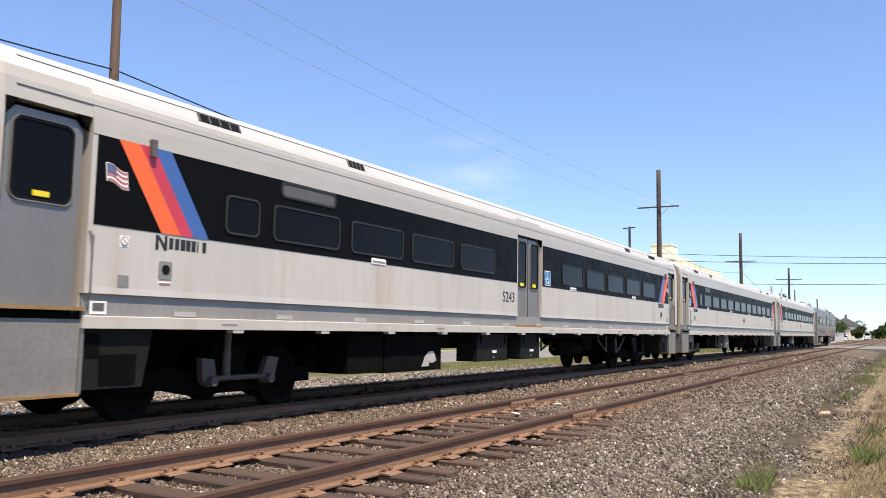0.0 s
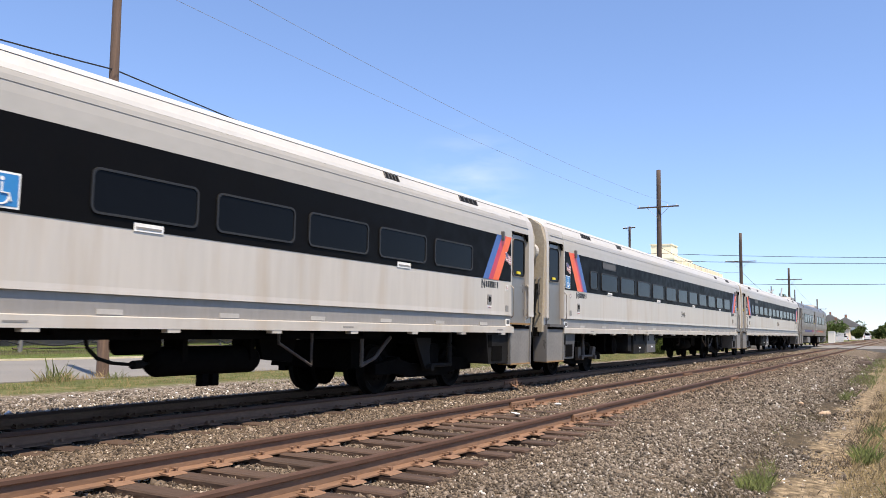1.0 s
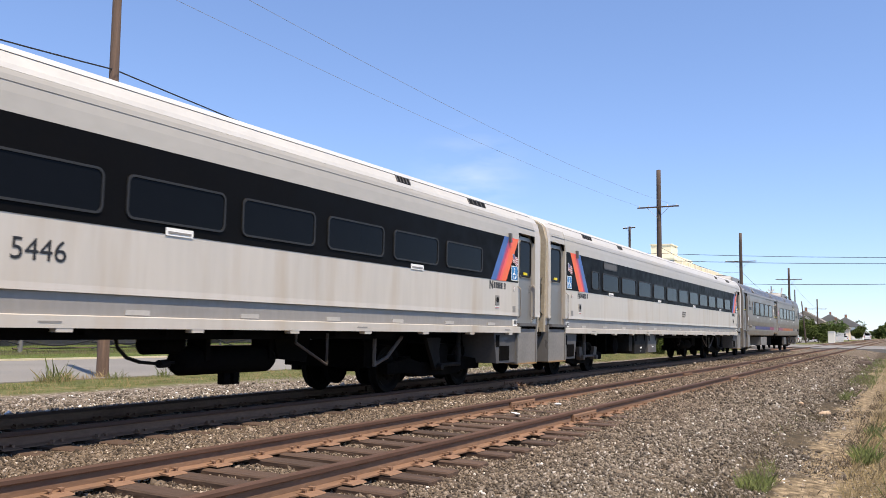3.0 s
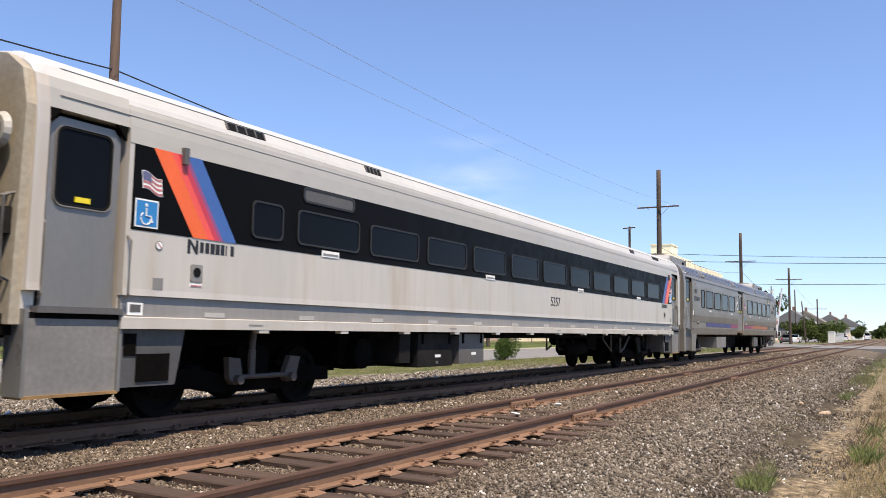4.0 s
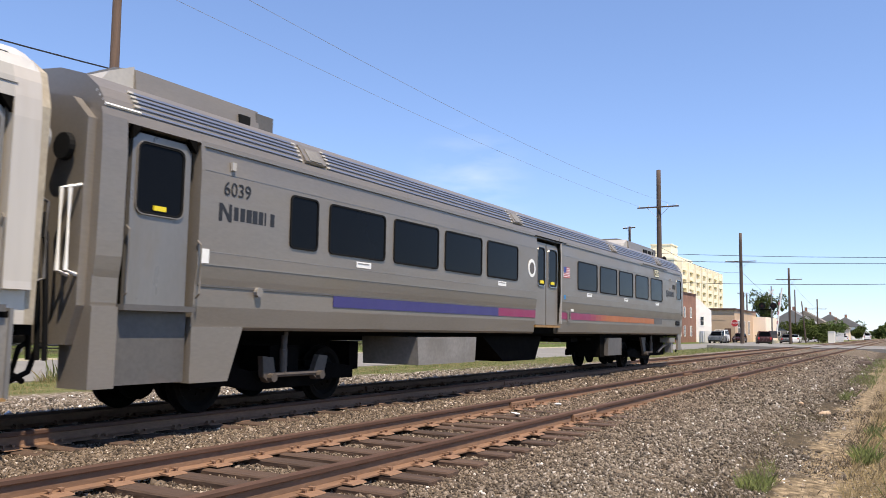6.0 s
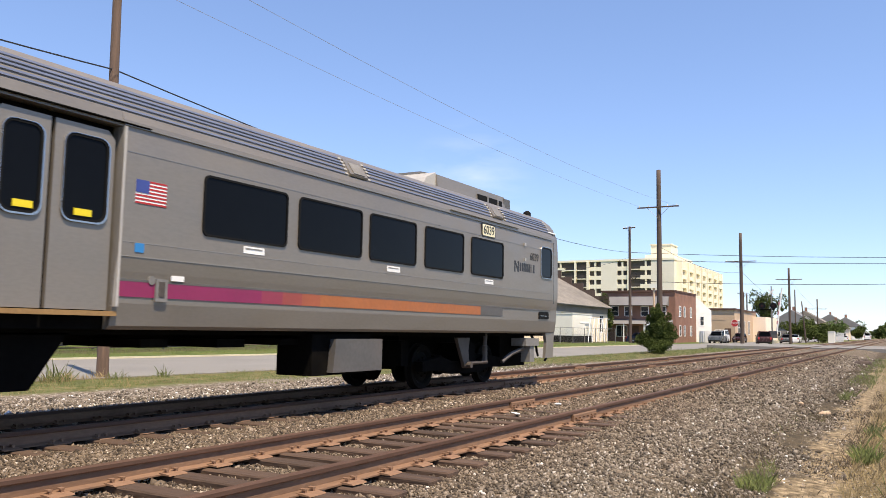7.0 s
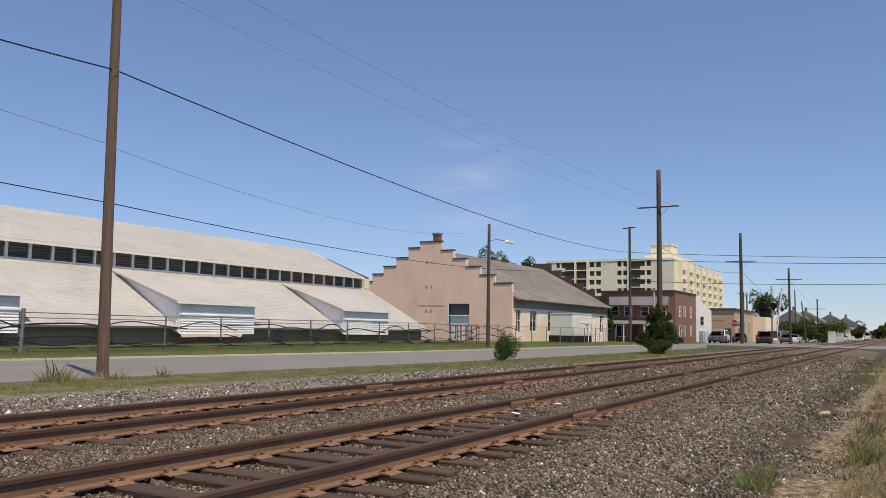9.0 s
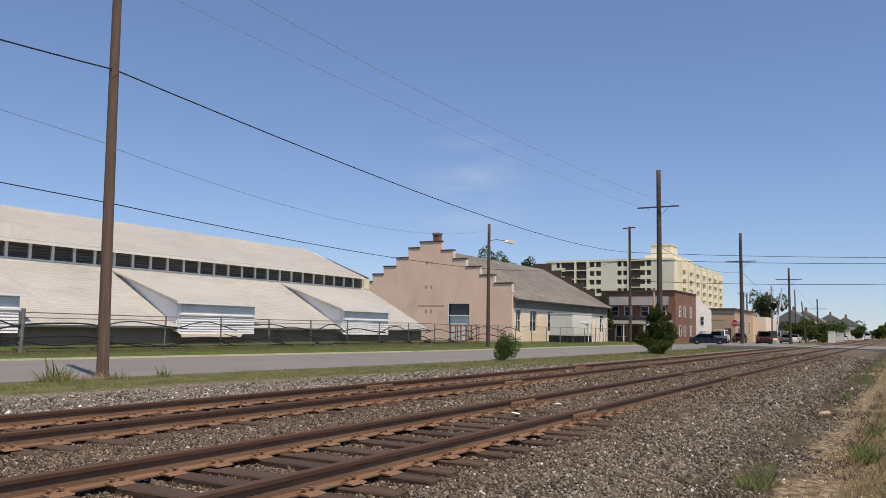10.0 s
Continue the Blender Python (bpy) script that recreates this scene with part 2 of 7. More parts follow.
def ground_material():
    """Ballast, verge, lawn and dirt, told apart by where they lie across the line."""
    m = bpy.data.materials.new("ground_surface")
    m.use_nodes = True
    n, l = m.node_tree.nodes, m.node_tree.links
    b = n["Principled BSDF"]
    b.inputs["Roughness"].default_value = 0.95
    b.inputs["Specular IOR Level"].default_value = 0.2
    tc = n.new("ShaderNodeTexCoord")
    sep = n.new("ShaderNodeSeparateXYZ")
    l.new(tc.outputs["Object"], sep.inputs[0])

    def nz(s, detail=5, out=0):
        t = n.new("ShaderNodeTexNoise")
        t.inputs["Scale"].default_value, t.inputs["Detail"].default_value = s, detail
        l.new(tc.outputs["Object"], t.inputs["Vector"])
        return t.outputs[out]

    def math_(op, a, c):
        x = n.new("ShaderNodeMath")
        x.operation = op
        for i, v in enumerate((a, c)):
            if isinstance(v, (int, float)):
                x.inputs[i].default_value = v
            else:
                l.new(v, x.inputs[i])
        return x.outputs[0]

    def ramp(src, stops):
        r = n.new("ShaderNodeValToRGB")
        e = r.color_ramp.elements
        while len(e) < len(stops):
            e.new(0.5)
        for el, (p, c) in zip(e, stops):
            el.position, el.color = p, (*c, 1)
        l.new(src, r.inputs[0])
        return r.outputs[0]

    def mix(f, a, c):
        x = n.new("ShaderNodeMix")
        x.data_type = "RGBA"
        l.new(f, x.inputs[0])
        l.new(a, x.inputs[6])
        l.new(c, x.inputs[7])
        return x.outputs[2]

    def smooth(src, a, c):
        r = n.new("ShaderNodeMapRange")
        r.interpolation_type = "SMOOTHSTEP"
        r.inputs[1].default_value, r.inputs[2].default_value = a, c
        l.new(src, r.inputs[0])
        return r.outputs[0]

    vo = n.new("ShaderNodeTexVoronoi")
    vo.inputs["Scale"].default_value = 21
    l.new(tc.outputs["Object"], vo.inputs["Vector"])
    cell = n.new("ShaderNodeSeparateColor")
    l.new(vo.outputs["Color"], cell.inputs[0])
    stone = ramp(cell.outputs[0], [(0.0, (0.058, 0.045, 0.033)), (0.45, (0.118, 0.096, 0.071)), (0.8, (0.182, 0.151, 0.116)), (0.95, (0.26, 0.23, 0.19)), (1.0, (0.44, 0.42, 0.38))])
    brown = ramp(nz(0.5), [(0.35, (1.0, 0.9, 0.8)), (0.65, (1.05, 1.03, 1.0))])
    mm = n.new("ShaderNodeVectorMath")
    mm.operation = "MULTIPLY"
    l.new(stone, mm.inputs[0])
    l.new(brown, mm.inputs[1])
    stone = mm.outputs[0]
    grass = ramp(nz(2.2, 8), [(0.25, (0.06, 0.075, 0.022)), (0.5, (0.12, 0.13, 0.045)), (0.72, (0.21, 0.18, 0.09))])
    lawn = ramp(nz(0.7, 8), [(0.3, (0.07, 0.10, 0.024)), (0.55, (0.108, 0.14, 0.036)), (0.75, (0.165, 0.155, 0.058))])
    dirt = ramp(nz(9.0, 12), [(0.3, (0.065, 0.049, 0.031)), (0.48, (0.205, 0.155, 0.093)), (0.71, (0.42, 0.33, 0.21))])
    wob = math_("MULTIPLY", math_("SUBTRACT", nz(0.35, 6), 0.5), 3.2)
    fine = math_("MULTIPLY", math_("SUBTRACT", nz(2.6, 6), 0.5), 1.6)
    y = math_("ADD", math_("ADD", sep.outputs[1], math_("MULTIPLY", wob, 0.6)), math_("MULTIPLY", fine, 0.6))
    scrub = ramp(nz(5.0, 9), [(0.3, (0.036, 0.028, 0.018)), (0.5, (0.075, 0.058, 0.036)), (0.7, (0.13, 0.10, 0.06))])
    yp = math_("ADD", math_("ADD", sep.outputs[1], math_("MULTIPLY", wob, 0.25)), math_("MULTIPLY", fine, 0.7))
    straw = ramp(nz(11.0, 9), [(0.3, (0.06, 0.05, 0.025)), (0.5, (0.155, 0.12, 0.066)), (0.7, (0.28, 0.215, 0.122))])
    col = mix(smooth(yp, 2.15, 1.75), stone, scrub)        # shoulder, scrub, sandy path, dry grass
    col = mix(smooth(yp, 1.3, 1.1), col, dirt)
    col = mix(smooth(yp, 0.6, 0.4), col, straw)
    col = mix(smooth(yp, -0.4, -1.0), col, grass)
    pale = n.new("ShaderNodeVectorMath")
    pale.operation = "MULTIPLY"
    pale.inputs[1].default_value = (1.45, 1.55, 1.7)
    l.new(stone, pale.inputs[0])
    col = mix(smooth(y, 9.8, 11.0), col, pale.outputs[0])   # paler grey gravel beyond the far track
    yv = math_("ADD", y, math_("MULTIPLY", smooth(sep.outputs[0], 15, 30), 2.6))
    col = mix(smooth(yv, 15.3, 16.2), col, grass)          # verge before the street
    col = mix(smooth(sep.outputs[1], 24, 25), col, lawn)
    bare = math_("MULTIPLY", smooth(y, 31.0, 31.8), smooth(y, 34.0, 33.2))       # darker brown strip along the fence
    col = mix(math_("MULTIPLY", bare, 0.75), col, scrub)
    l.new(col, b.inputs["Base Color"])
    bp = n.new("ShaderNodeBump")
    bp.inputs["Strength"].default_value, bp.inputs["Distance"].default_value = 0.9, 0.03
    hgt = math_("ADD", math_("MULTIPLY", cell.outputs[1], 0.8), nz(30, 4))
    l.new(hgt, bp.inputs["Height"])
    l.new(bp.outputs[0], b.inputs["Normal"])
    return m


M["ground"] = ground_material()


def stone_material():
    m = bpy.data.materials.new("ballast_stone")
    m.use_nodes = True
    n, l = m.node_tree.nodes, m.node_tree.links
    b = n["Principled BSDF"]
    b.inputs["Roughness"].default_value = 0.85
    g = n.new("ShaderNodeNewGeometry")
    r = n.new("ShaderNodeValToRGB")
    e = r.color_ramp.elements
    stops = [(0.0, (0.030, 0.023, 0.016)), (0.3, (0.095, 0.075, 0.054)), (0.7, (0.195, 0.160, 0.122)), (0.93, (0.29, 0.25, 0.20)), (0.978, (0.42, 0.385, 0.34)), (1.0, (0.72, 0.70, 0.66))]
    while len(e) < len(stops):
        e.new(0.5)
    for el, (p, c) in zip(e, stops):
        el.position, el.color = p, (*c, 1)
    l.new(g.outputs["Random Per Island"], r.inputs[0])
    tc = n.new("ShaderNodeTexCoord")
    t = n.new("ShaderNodeTexNoise")
    t.inputs["Scale"].default_value, t.inputs["Detail"].default_value = 60, 4
    l.new(tc.outputs["Object"], t.inputs["Vector"])
    mr = n.new("ShaderNodeMapRange")
    mr.inputs[1].default_value, mr.inputs[2].default_value, mr.inputs[3].default_value, mr.inputs[4].default_value = 0.3, 0.7, 0.8, 1.2
    l.new(t.outputs[0], mr.inputs[0])
    s = n.new("ShaderNodeVectorMath")
    s.operation = "SCALE"
    l.new(r.outputs[0], s.inputs[0])
    l.new(mr.outputs[0], s.inputs["Scale"])
    sep = n.new("ShaderNodeSeparateXYZ")
    l.new(tc.outputs["Object"], sep.inputs[0])
    out = s.outputs[0]
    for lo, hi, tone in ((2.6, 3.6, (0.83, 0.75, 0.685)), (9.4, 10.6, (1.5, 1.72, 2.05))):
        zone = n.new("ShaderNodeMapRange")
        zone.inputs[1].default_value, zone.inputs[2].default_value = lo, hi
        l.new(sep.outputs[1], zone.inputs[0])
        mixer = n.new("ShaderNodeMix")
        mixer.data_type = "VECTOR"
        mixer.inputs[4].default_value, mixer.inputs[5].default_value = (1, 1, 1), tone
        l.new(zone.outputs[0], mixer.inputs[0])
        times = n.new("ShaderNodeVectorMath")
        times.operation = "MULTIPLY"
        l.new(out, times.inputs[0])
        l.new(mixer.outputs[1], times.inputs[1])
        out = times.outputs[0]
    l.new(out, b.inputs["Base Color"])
    return m


M["stone"] = stone_material()


# ---- building blocks ----
def part(name, bm, material, parent=None, label="", at=None, smooth=False, bevel=0.0):
    """Links a bmesh as one mesh object, under parent if there is one."""
    if bevel:
        bmesh.ops.bevel(bm, geom=[e for e in bm.edges if e.calc_face_angle(0) > 0.6], offset=bevel, segments=2, affect="EDGES", clamp_overlap=True)
    bmesh.ops.recalc_face_normals(bm, faces=bm.faces)
    me = bpy.data.meshes.new(name)
    bm.to_mesh(me)
    bm.free()
    if smooth:
        me.polygons.foreach_set("use_smooth", [True] * len(me.polygons))
        me.update()
    me.materials.append(M[material] if isinstance(material, str) else material)
    ob = new(name, me)
    if parent:
        ob.parent = parent
    if at is not None:
        ob.matrix_basis = at
    if label:
        ob["label"] = label
    return ob


def cloud(name, verts, faces, material, parent=None, label=""):
    me = bpy.data.meshes.new(name)
    me.from_pydata(verts, [], faces)
    me.materials.append(M[material])
    ob = new(name, me)
    ob.parent = parent
    if label:
        ob["label"] = label
    return ob


def share(ob, m, parent=None):
    """Another object on the same mesh."""
    o = new(ob.name.split(".")[0], ob.data)
    o.parent = parent or ob.parent
    o.matrix_basis = m
    return o


def thing(name, m, label, category, group=""):
    ob = new(name)
    ob.matrix_basis = m
    ob.empty_display_size = 0.2
    return tagged(ob, label, category, group)


def B():
    return bmesh.new()


def box(bm, x0, x1, y0, y1, z0, z1):
    v = [bm.verts.new((x, y, z)) for x in (x0, x1) for y in (y0, y1) for z in (z0, z1)]
    for f in ((0, 1, 3, 2), (4, 6, 7, 5), (0, 4, 5, 1), (2, 3, 7, 6), (0, 2, 6, 4), (1, 5, 7, 3)):
        bm.faces.new([v[i] for i in f])
    return bm


def prism(bm, pts, axis, a, b):
    """A polygon drawn in the plane across axis, pushed from a to b along it."""
    def at(p, d):
        return {"x": (d, p[0], p[1]), "y": (p[0], d, p[1]), "z": (p[0], p[1], d)}[axis]
    u = [bm.verts.new(at(p, a)) for p in pts]
    w = [bm.verts.new(at(p, b)) for p in pts]
    bm.faces.new(u)
    bm.faces.new(w[::-1])
    for i in range(len(pts)):
        j = (i + 1) % len(pts)
        bm.faces.new((u[i], w[i], w[j], u[j]))
    return bm


def tube(bm, p0, p1, r0, r1=None, n=10):
    p0, p1 = Vector(p0), Vector(p1)
    q = (p1 - p0).to_track_quat("Z", "Y")
    r1 = r0 if r1 is None else r1
    rings = []
    for p, r in ((p0, r0), (p1, r1)):
        rings.append([bm.verts.new(p + q @ Vector((r * math.cos(6.28319 * i / n), r * math.sin(6.28319 * i / n), 0))) for i in range(n)])
    a, b = rings
    for i in range(n):
        bm.faces.new((a[i], a[(i + 1) % n], b[(i + 1) % n], b[i]))
    bm.faces.new(a[::-1])
    bm.faces.new(b)
    return bm


def pipe(bm, pts, r, n=6):
    """A bent tube through pts."""
    pts = [Vector(p) for p in pts]
    last = None
    for i, p in enumerate(pts):
        d = (pts[min(i + 1, len(pts) - 1)] - pts[max(i - 1, 0)]).normalized()
        q = d.to_track_quat("Z", "Y")
        ring = [bm.verts.new(p + q @ Vector((r * math.cos(6.28319 * k / n), r * math.sin(6.28319 * k / n), 0))) for k in range(n)]
        if last:
            for k in range(n):
                bm.faces.new((last[k], last[(k + 1) % n], ring[(k + 1) % n], ring[k]))
        last = ring
    return bm


def rrect(x0, x1, z0, z1, r, seg=4):
    pts = []
    for cx, cz, a in ((x1 - r, z1 - r, 0), (x0 + r, z1 - r, 90), (x0 + r, z0 + r, 180), (x1 - r, z0 + r, 270)):
        pts += [(cx + r * math.cos(radians(a + 90 * i / seg)), cz + r * math.sin(radians(a + 90 * i / seg))) for i in range(seg + 1)]
    return pts


def ring(bm, outer, inner, axis_y0, axis_y1):
    """A frame between two outlines of equal count, facing along y."""
    n = len(outer)
    rows = [[bm.verts.new((p[0], y, p[1])) for p in pts] for pts, y in ((outer, axis_y1), (outer, axis_y0), (inner, axis_y0), (inner, axis_y1))]
    for r in range(4):
        a, b = rows[r], rows[(r + 1) % 4]
        for i in range(n):
            j = (i + 1) % n
            bm.faces.new((a[i], a[j], b[j], b[i]))
    return bm


def lettering(name, text, size, material, parent, m, label=""):
    cu = bpy.data.curves.new(name, "FONT")
    cu.body, cu.size, cu.extrude, cu.align_x, cu.align_y = text, size, 0.002, "CENTER", "CENTER"
    tmp = bpy.data.objects.new(name, cu)
    scene.collection.objects.link(tmp)
    me = bpy.data.meshes.new_from_object(tmp)
    bpy.data.objects.remove(tmp)
    me.materials.clear()
    me.materials.append(M[material])
    ob = new(name, me)
    ob.parent = parent
    ob.matrix_basis = m
    if label:
        ob["label"] = label
    return ob


RNG = np.random.default_rng(7)

# ---- ground ----
Z0 = -0.35


def ground_z(x, y):
    """Height of the ground: path, ballast shoulder, track bed and flat land."""
    pts = ((-3000, -0.5), (-2, -0.42), (0.6, -0.46), (1.4, -0.40), (2.9, -0.22), (3.6, -0.215), (3.9, -0.225), (5.9, -0.225), (6.2, -0.20), (6.7, -0.175), (7.4, -0.19), (7.8, -0.205), (9.6, -0.205), (10.6, -0.20), (12.6, -0.33), (14, -0.36), (3000, -0.36))
    z = np.interp(y, [p[0] for p in pts], [p[1] for p in pts])
    # farther off the dirt lies level with the near track's ties
    xx = np.asarray(x, float)
    rise = np.clip((xx - 9) / 7, 0, 1) * np.interp(y, [2.9, 3.5, 6.0, 6.4], [0, 1, 1, 0])
    rise2 = np.clip((xx - 15) / 9, 0, 1) * np.interp(y, [7.1, 7.6, 9.9, 10.4], [0, 1, 1, 0])
    return z + 0.084 * rise + 0.062 * rise2


def build_ground():
    xs = np.concatenate([[-3000, -800, -200, -60, -20, -5], np.arange(1, 26, 0.22), np.arange(26, 60, 0.8), np.arange(60, 200, 8), [240, 320, 450, 700, 1200, 3000]])
    ys = np.concatenate([[-3000, -600, -120, -30, -8, -3], np.arange(-1.5, 16, 0.2), np.arange(16, 40, 1.5), [44, 60, 100, 200, 500, 1200, 3000]])
    verts = []
    for x in xs:
        zz = ground_z(x, ys)
        for y, z in zip(ys, zz):
            k = 0.012 if 0 < y < 13 else 0.03
            if y > 14.5:
                k = 0.01
            z2 = z + k * (noise.noise(Vector((x * 1.7, y * 1.7, 0))) + 0.8 * noise.noise(Vector((x * 5, y * 5, 3))))
            if abs(x) < 60 and -3 < y < 1.5:
                z2 += 0.05 * noise.noise(Vector((x * 0.6, y * 0.9, 9)))
            verts.append((x, y, z2))
    n = len(ys)
    faces = [(i * n + j, (i + 1) * n + j, (i + 1) * n + j + 1, i * n + j + 1) for i in range(len(xs) - 1) for j in range(n - 1)]
    g = cloud("ground", verts, faces, "ground")
    g.data.polygons.foreach_set("use_smooth", [True] * len(g.data.polygons))
    tagged(g, "gravel ballast, dry dirt path and grassy verges", "ground", kind="structure")


build_ground()


def build_stones():
    """Loose ballast, densest where the camera stands nearest."""
    ico = np.array([(1, 0, 0), (-1, 0, 0), (0, 1, 0), (0, -1, 0), (0, 0, 1), (0, 0, -1), (0.7, 0.6, -0.5)]) * 1.1
    tri = np.array([(0, 2, 4), (2, 1, 4), (1, 3, 4), (3, 0, 4), (2, 0, 6), (2, 6, 5), (0, 5, 6), (1, 2, 5), (3, 1, 5), (0, 3, 5)])
    C = len(ico)
    spots = []
    for x0, x1, y0, y1, per, size in ((2.5, 9, 1.2, 7.9, 1400, 0.0125), (9, 16, 1.1, 8.2, 800, 0.0145), (16, 30, 1.0, 8.2, 190, 0.021), (30, 60, 1.2, 7.9, 30, 0.030),
                                      (3, 16, 8.0, 14.8, 200, 0.019), (16, 34, 8.0, 14.5, 80, 0.024), (2, 16, -1.2, 1.6, 420, 0.008), (5, 20, 0.5, 1.3, 260, 0.013), (2.5, 10, 14, 15.0, 25, 0.022)):
        k = int((x1 - x0) * (y1 - y0) * per)
        p = np.stack([RNG.uniform(x0, x1, k), RNG.uniform(y0, y1, k), size * RNG.lognormal(0, 0.3, k)], 1)
        spots.append(p)
    p = np.concatenate(spots)
    edge = p[:, 1] > 1.75 + 0.5 * RNG.standard_normal(len(p))
    p = p[edge | (RNG.random(len(p)) < 0.3) | (p[:, 2] < 0.012)]
    k = len(p)
    ang = RNG.uniform(0, 6.283, (k, 3))
    q = RNG.standard_normal((k, 4))
    q /= np.linalg.norm(q, axis=1)[:, None]
    w, x, y, z = q.T
    R = np.stack([1 - 2 * (y * y + z * z), 2 * (x * y - z * w), 2 * (x * z + y * w), 2 * (x * y + z * w), 1 - 2 * (x * x + z * z), 2 * (y * z - x * w),
                  2 * (x * z - y * w), 2 * (y * z + x * w), 1 - 2 * (x * x + y * y)], 1).reshape(k, 3, 3)
    sc = RNG.uniform(0.5, 1.45, (k, 1, 3))
    jit = RNG.uniform(0.6, 1.25, (k, C, 1))
    v = np.einsum("kij,knj->kni", R, ico[None] * jit * sc) * p[:, 2][:, None, None]
    base = ground_z(p[:, 0], p[:, 1]) + p[:, 2] * 0.35
    v += np.stack([p[:, 0], p[:, 1], base], 1)[:, None, :]
    f = (tri[None] + C * np.arange(k)[:, None, None]).reshape(-1, 3)
    me = bpy.data.meshes.new("ballast_stones")
    me.vertices.add(k * C)
    me.vertices.foreach_set("co", v.reshape(-1))
    me.loops.add(len(f) * 3)
    me.loops.foreach_set("vertex_index", f.reshape(-1).astype(np.int32))
    me.polygons.add(len(f))
    me.polygons.foreach_set("loop_start", np.arange(0, len(f) * 3, 3, dtype=np.int32))
    me.update(calc_edges=True)
    me.materials.append(M["stone"])
    tagged(new("ballast_stones", me), "crushed brown-grey ballast stones with pale chips", "ballast", kind="stuff")


build_stones()

# ---- tracks ----
D1, D2 = 4.124, 7.966        # near rail of the near and of the far track
TIE_PITCH = 0.55


def rail_profile(y):
    h = [(-0.07, -0.165), (0.07, -0.165), (0.07, -0.152), (0.012, -0.135), (0.009, -0.05), (0.036, -0.035), (0.036, -0.006), (0.028, 0), (-0.028, 0), (-0.036, -0.006), (-0.036, -0.035), (-0.009, -0.05), (-0.012, -0.135), (-0.07, -0.152)]
    return [(y + a, b) for a, b in h]


def build_track(y0, label, joints):
    tr = thing("railway_track", pose(0, 0, 0), label, "railway track", "parallel tracks")
    for k, y in enumerate((y0, y0 + 1.51)):
        r = part("rail", prism(B(), rail_profile(y), "x", -160, 420), "rust", tr, "rust-brown steel rail")
        head = [(y - 0.0365, -0.036), (y + 0.0365, -0.036), (y + 0.0365, -0.006), (y + 0.029, 0.0015), (y - 0.029, 0.0015), (y - 0.0365, -0.006)]
        part("rail_head", prism(B(), head, "x", -160, 420), "railtop", r, "dark worn running surface")
        for jx in joints[k]:
            bm = B()
            for s in (-1, 1):
                prism(bm, [(y + s * 0.038, -0.04), (y + s * 0.05, -0.06), (y + s * 0.05, -0.125), (y + s * 0.068, -0.15), (y + s * 0.02, -0.14), (y + s * 0.012, -0.05)], "x", jx - 0.48, jx + 0.48)
                for b in range(6):
                    tube(bm, (jx - 0.4 + 0.16 * b, y + s * 0.048, -0.093), (jx - 0.4 + 0.16 * b, y + s * 0.075, -0.093), 0.017, n=6)
            part("joint_bar", bm, "rust", r, "bolted rusty joint bar")
    tb = B()
    box(tb, -0.115, 0.115, y0 + 0.755 - 1.3, y0 + 0.755 + 1.3, -0.33, -0.163)
    bmesh.ops.bevel(tb, geom=tb.edges[:], offset=0.012, segments=1, affect="EDGES")
    proto = None
    xs = np.arange(1.2, 150, TIE_PITCH)
    pb = B()
    for y in (0.0,):
        prism(pb, [(y - 0.18, -0.160), (y + 0.18, -0.160), (y + 0.17, -0.150), (y + 0.09, -0.142), (y - 0.09, -0.142), (y - 0.17, -0.150)], "x", -0.10, 0.10)
        for s in (-1, 1):
            for o in (-0.05, 0.05):
                box(pb, o - 0.012, o + 0.012, y + s * 0.085 - 0.014, y + s * 0.085 + 0.014, -0.15, -0.118)
                box(pb, o - 0.018, o + 0.018, y + s * 0.075 - 0.026, y + s * 0.075 + 0.026, -0.124, -0.112)
    plate = None
    for i, x in enumerate(xs):
        m = pose(x + RNG.uniform(-0.03, 0.03), RNG.uniform(-0.05, 0.05), RNG.uniform(-0.012, 0.004), 0, 0, RNG.uniform(-0.9, 0.9))
        if proto is None:
            proto = part("tie", tb, "tie", tr, "weathered brown timber tie")
            proto.matrix_basis = m
        else:
            share(proto, m)
        if x < 45:
            if plate is None:
                plate = part("tie_plate", pb, "rust", tr, "rusty tie plate with spikes", at=pose(x, y0, 0))
            else:
                share(plate, pose(x, y0, 0))
            share(plate, pose(x, y0 + 1.51, 0))
    far = B()
    for x in np.concatenate([np.arange(-6, 1, TIE_PITCH), np.arange(150.5, 300, TIE_PITCH)]):
        box(far, x - 0.115, x + 0.115, y0 - 0.545, y0 + 2.055, -0.33, -0.163)
    o = part("far_ties", far, "tie", tr, "distant weathered timber ties")
    o["kind"] = "stuff"


build_track(D1, "rusty railway track on weathered timber ties in ballast", ([11.4, 23.3, 35.2], [12.6, 24.5, 36.4]))
build_track(D2, "rusty far railway track on ballast under the train", ([17.3, 29.2, 41], [14.0, 25.9, 38]))

# ---- street, kerb, lawn edge ----


def street_near(x):
    return 18.9 - 0.062 * (x - 12) if x < 40 else 17.2


def street_far(x):
    return 29.1 - 0.10 * (x - 18) if x < 45 else 26.4 - 0.01 * (x - 45)


def strip(bm, xs, f0, f1, z0, z1):
    """A slab between two lines, following them along x."""
    rows = []
    for x in xs:
        a, b = f0(x), f1(x)
        rows.append([bm.verts.new(c) for c in ((x, a, z0), (x, a, z1), (x, b, z1), (x, b, z0))])
    for r, s in zip(rows, rows[1:]):
        for i in range(4):
            j = (i + 1) % 4
            bm.faces.new((r[i], s[i], s[j], r[j]))
    bm.faces.new(rows[0])
    bm.faces.new(rows[-1][::-1])
    return bm


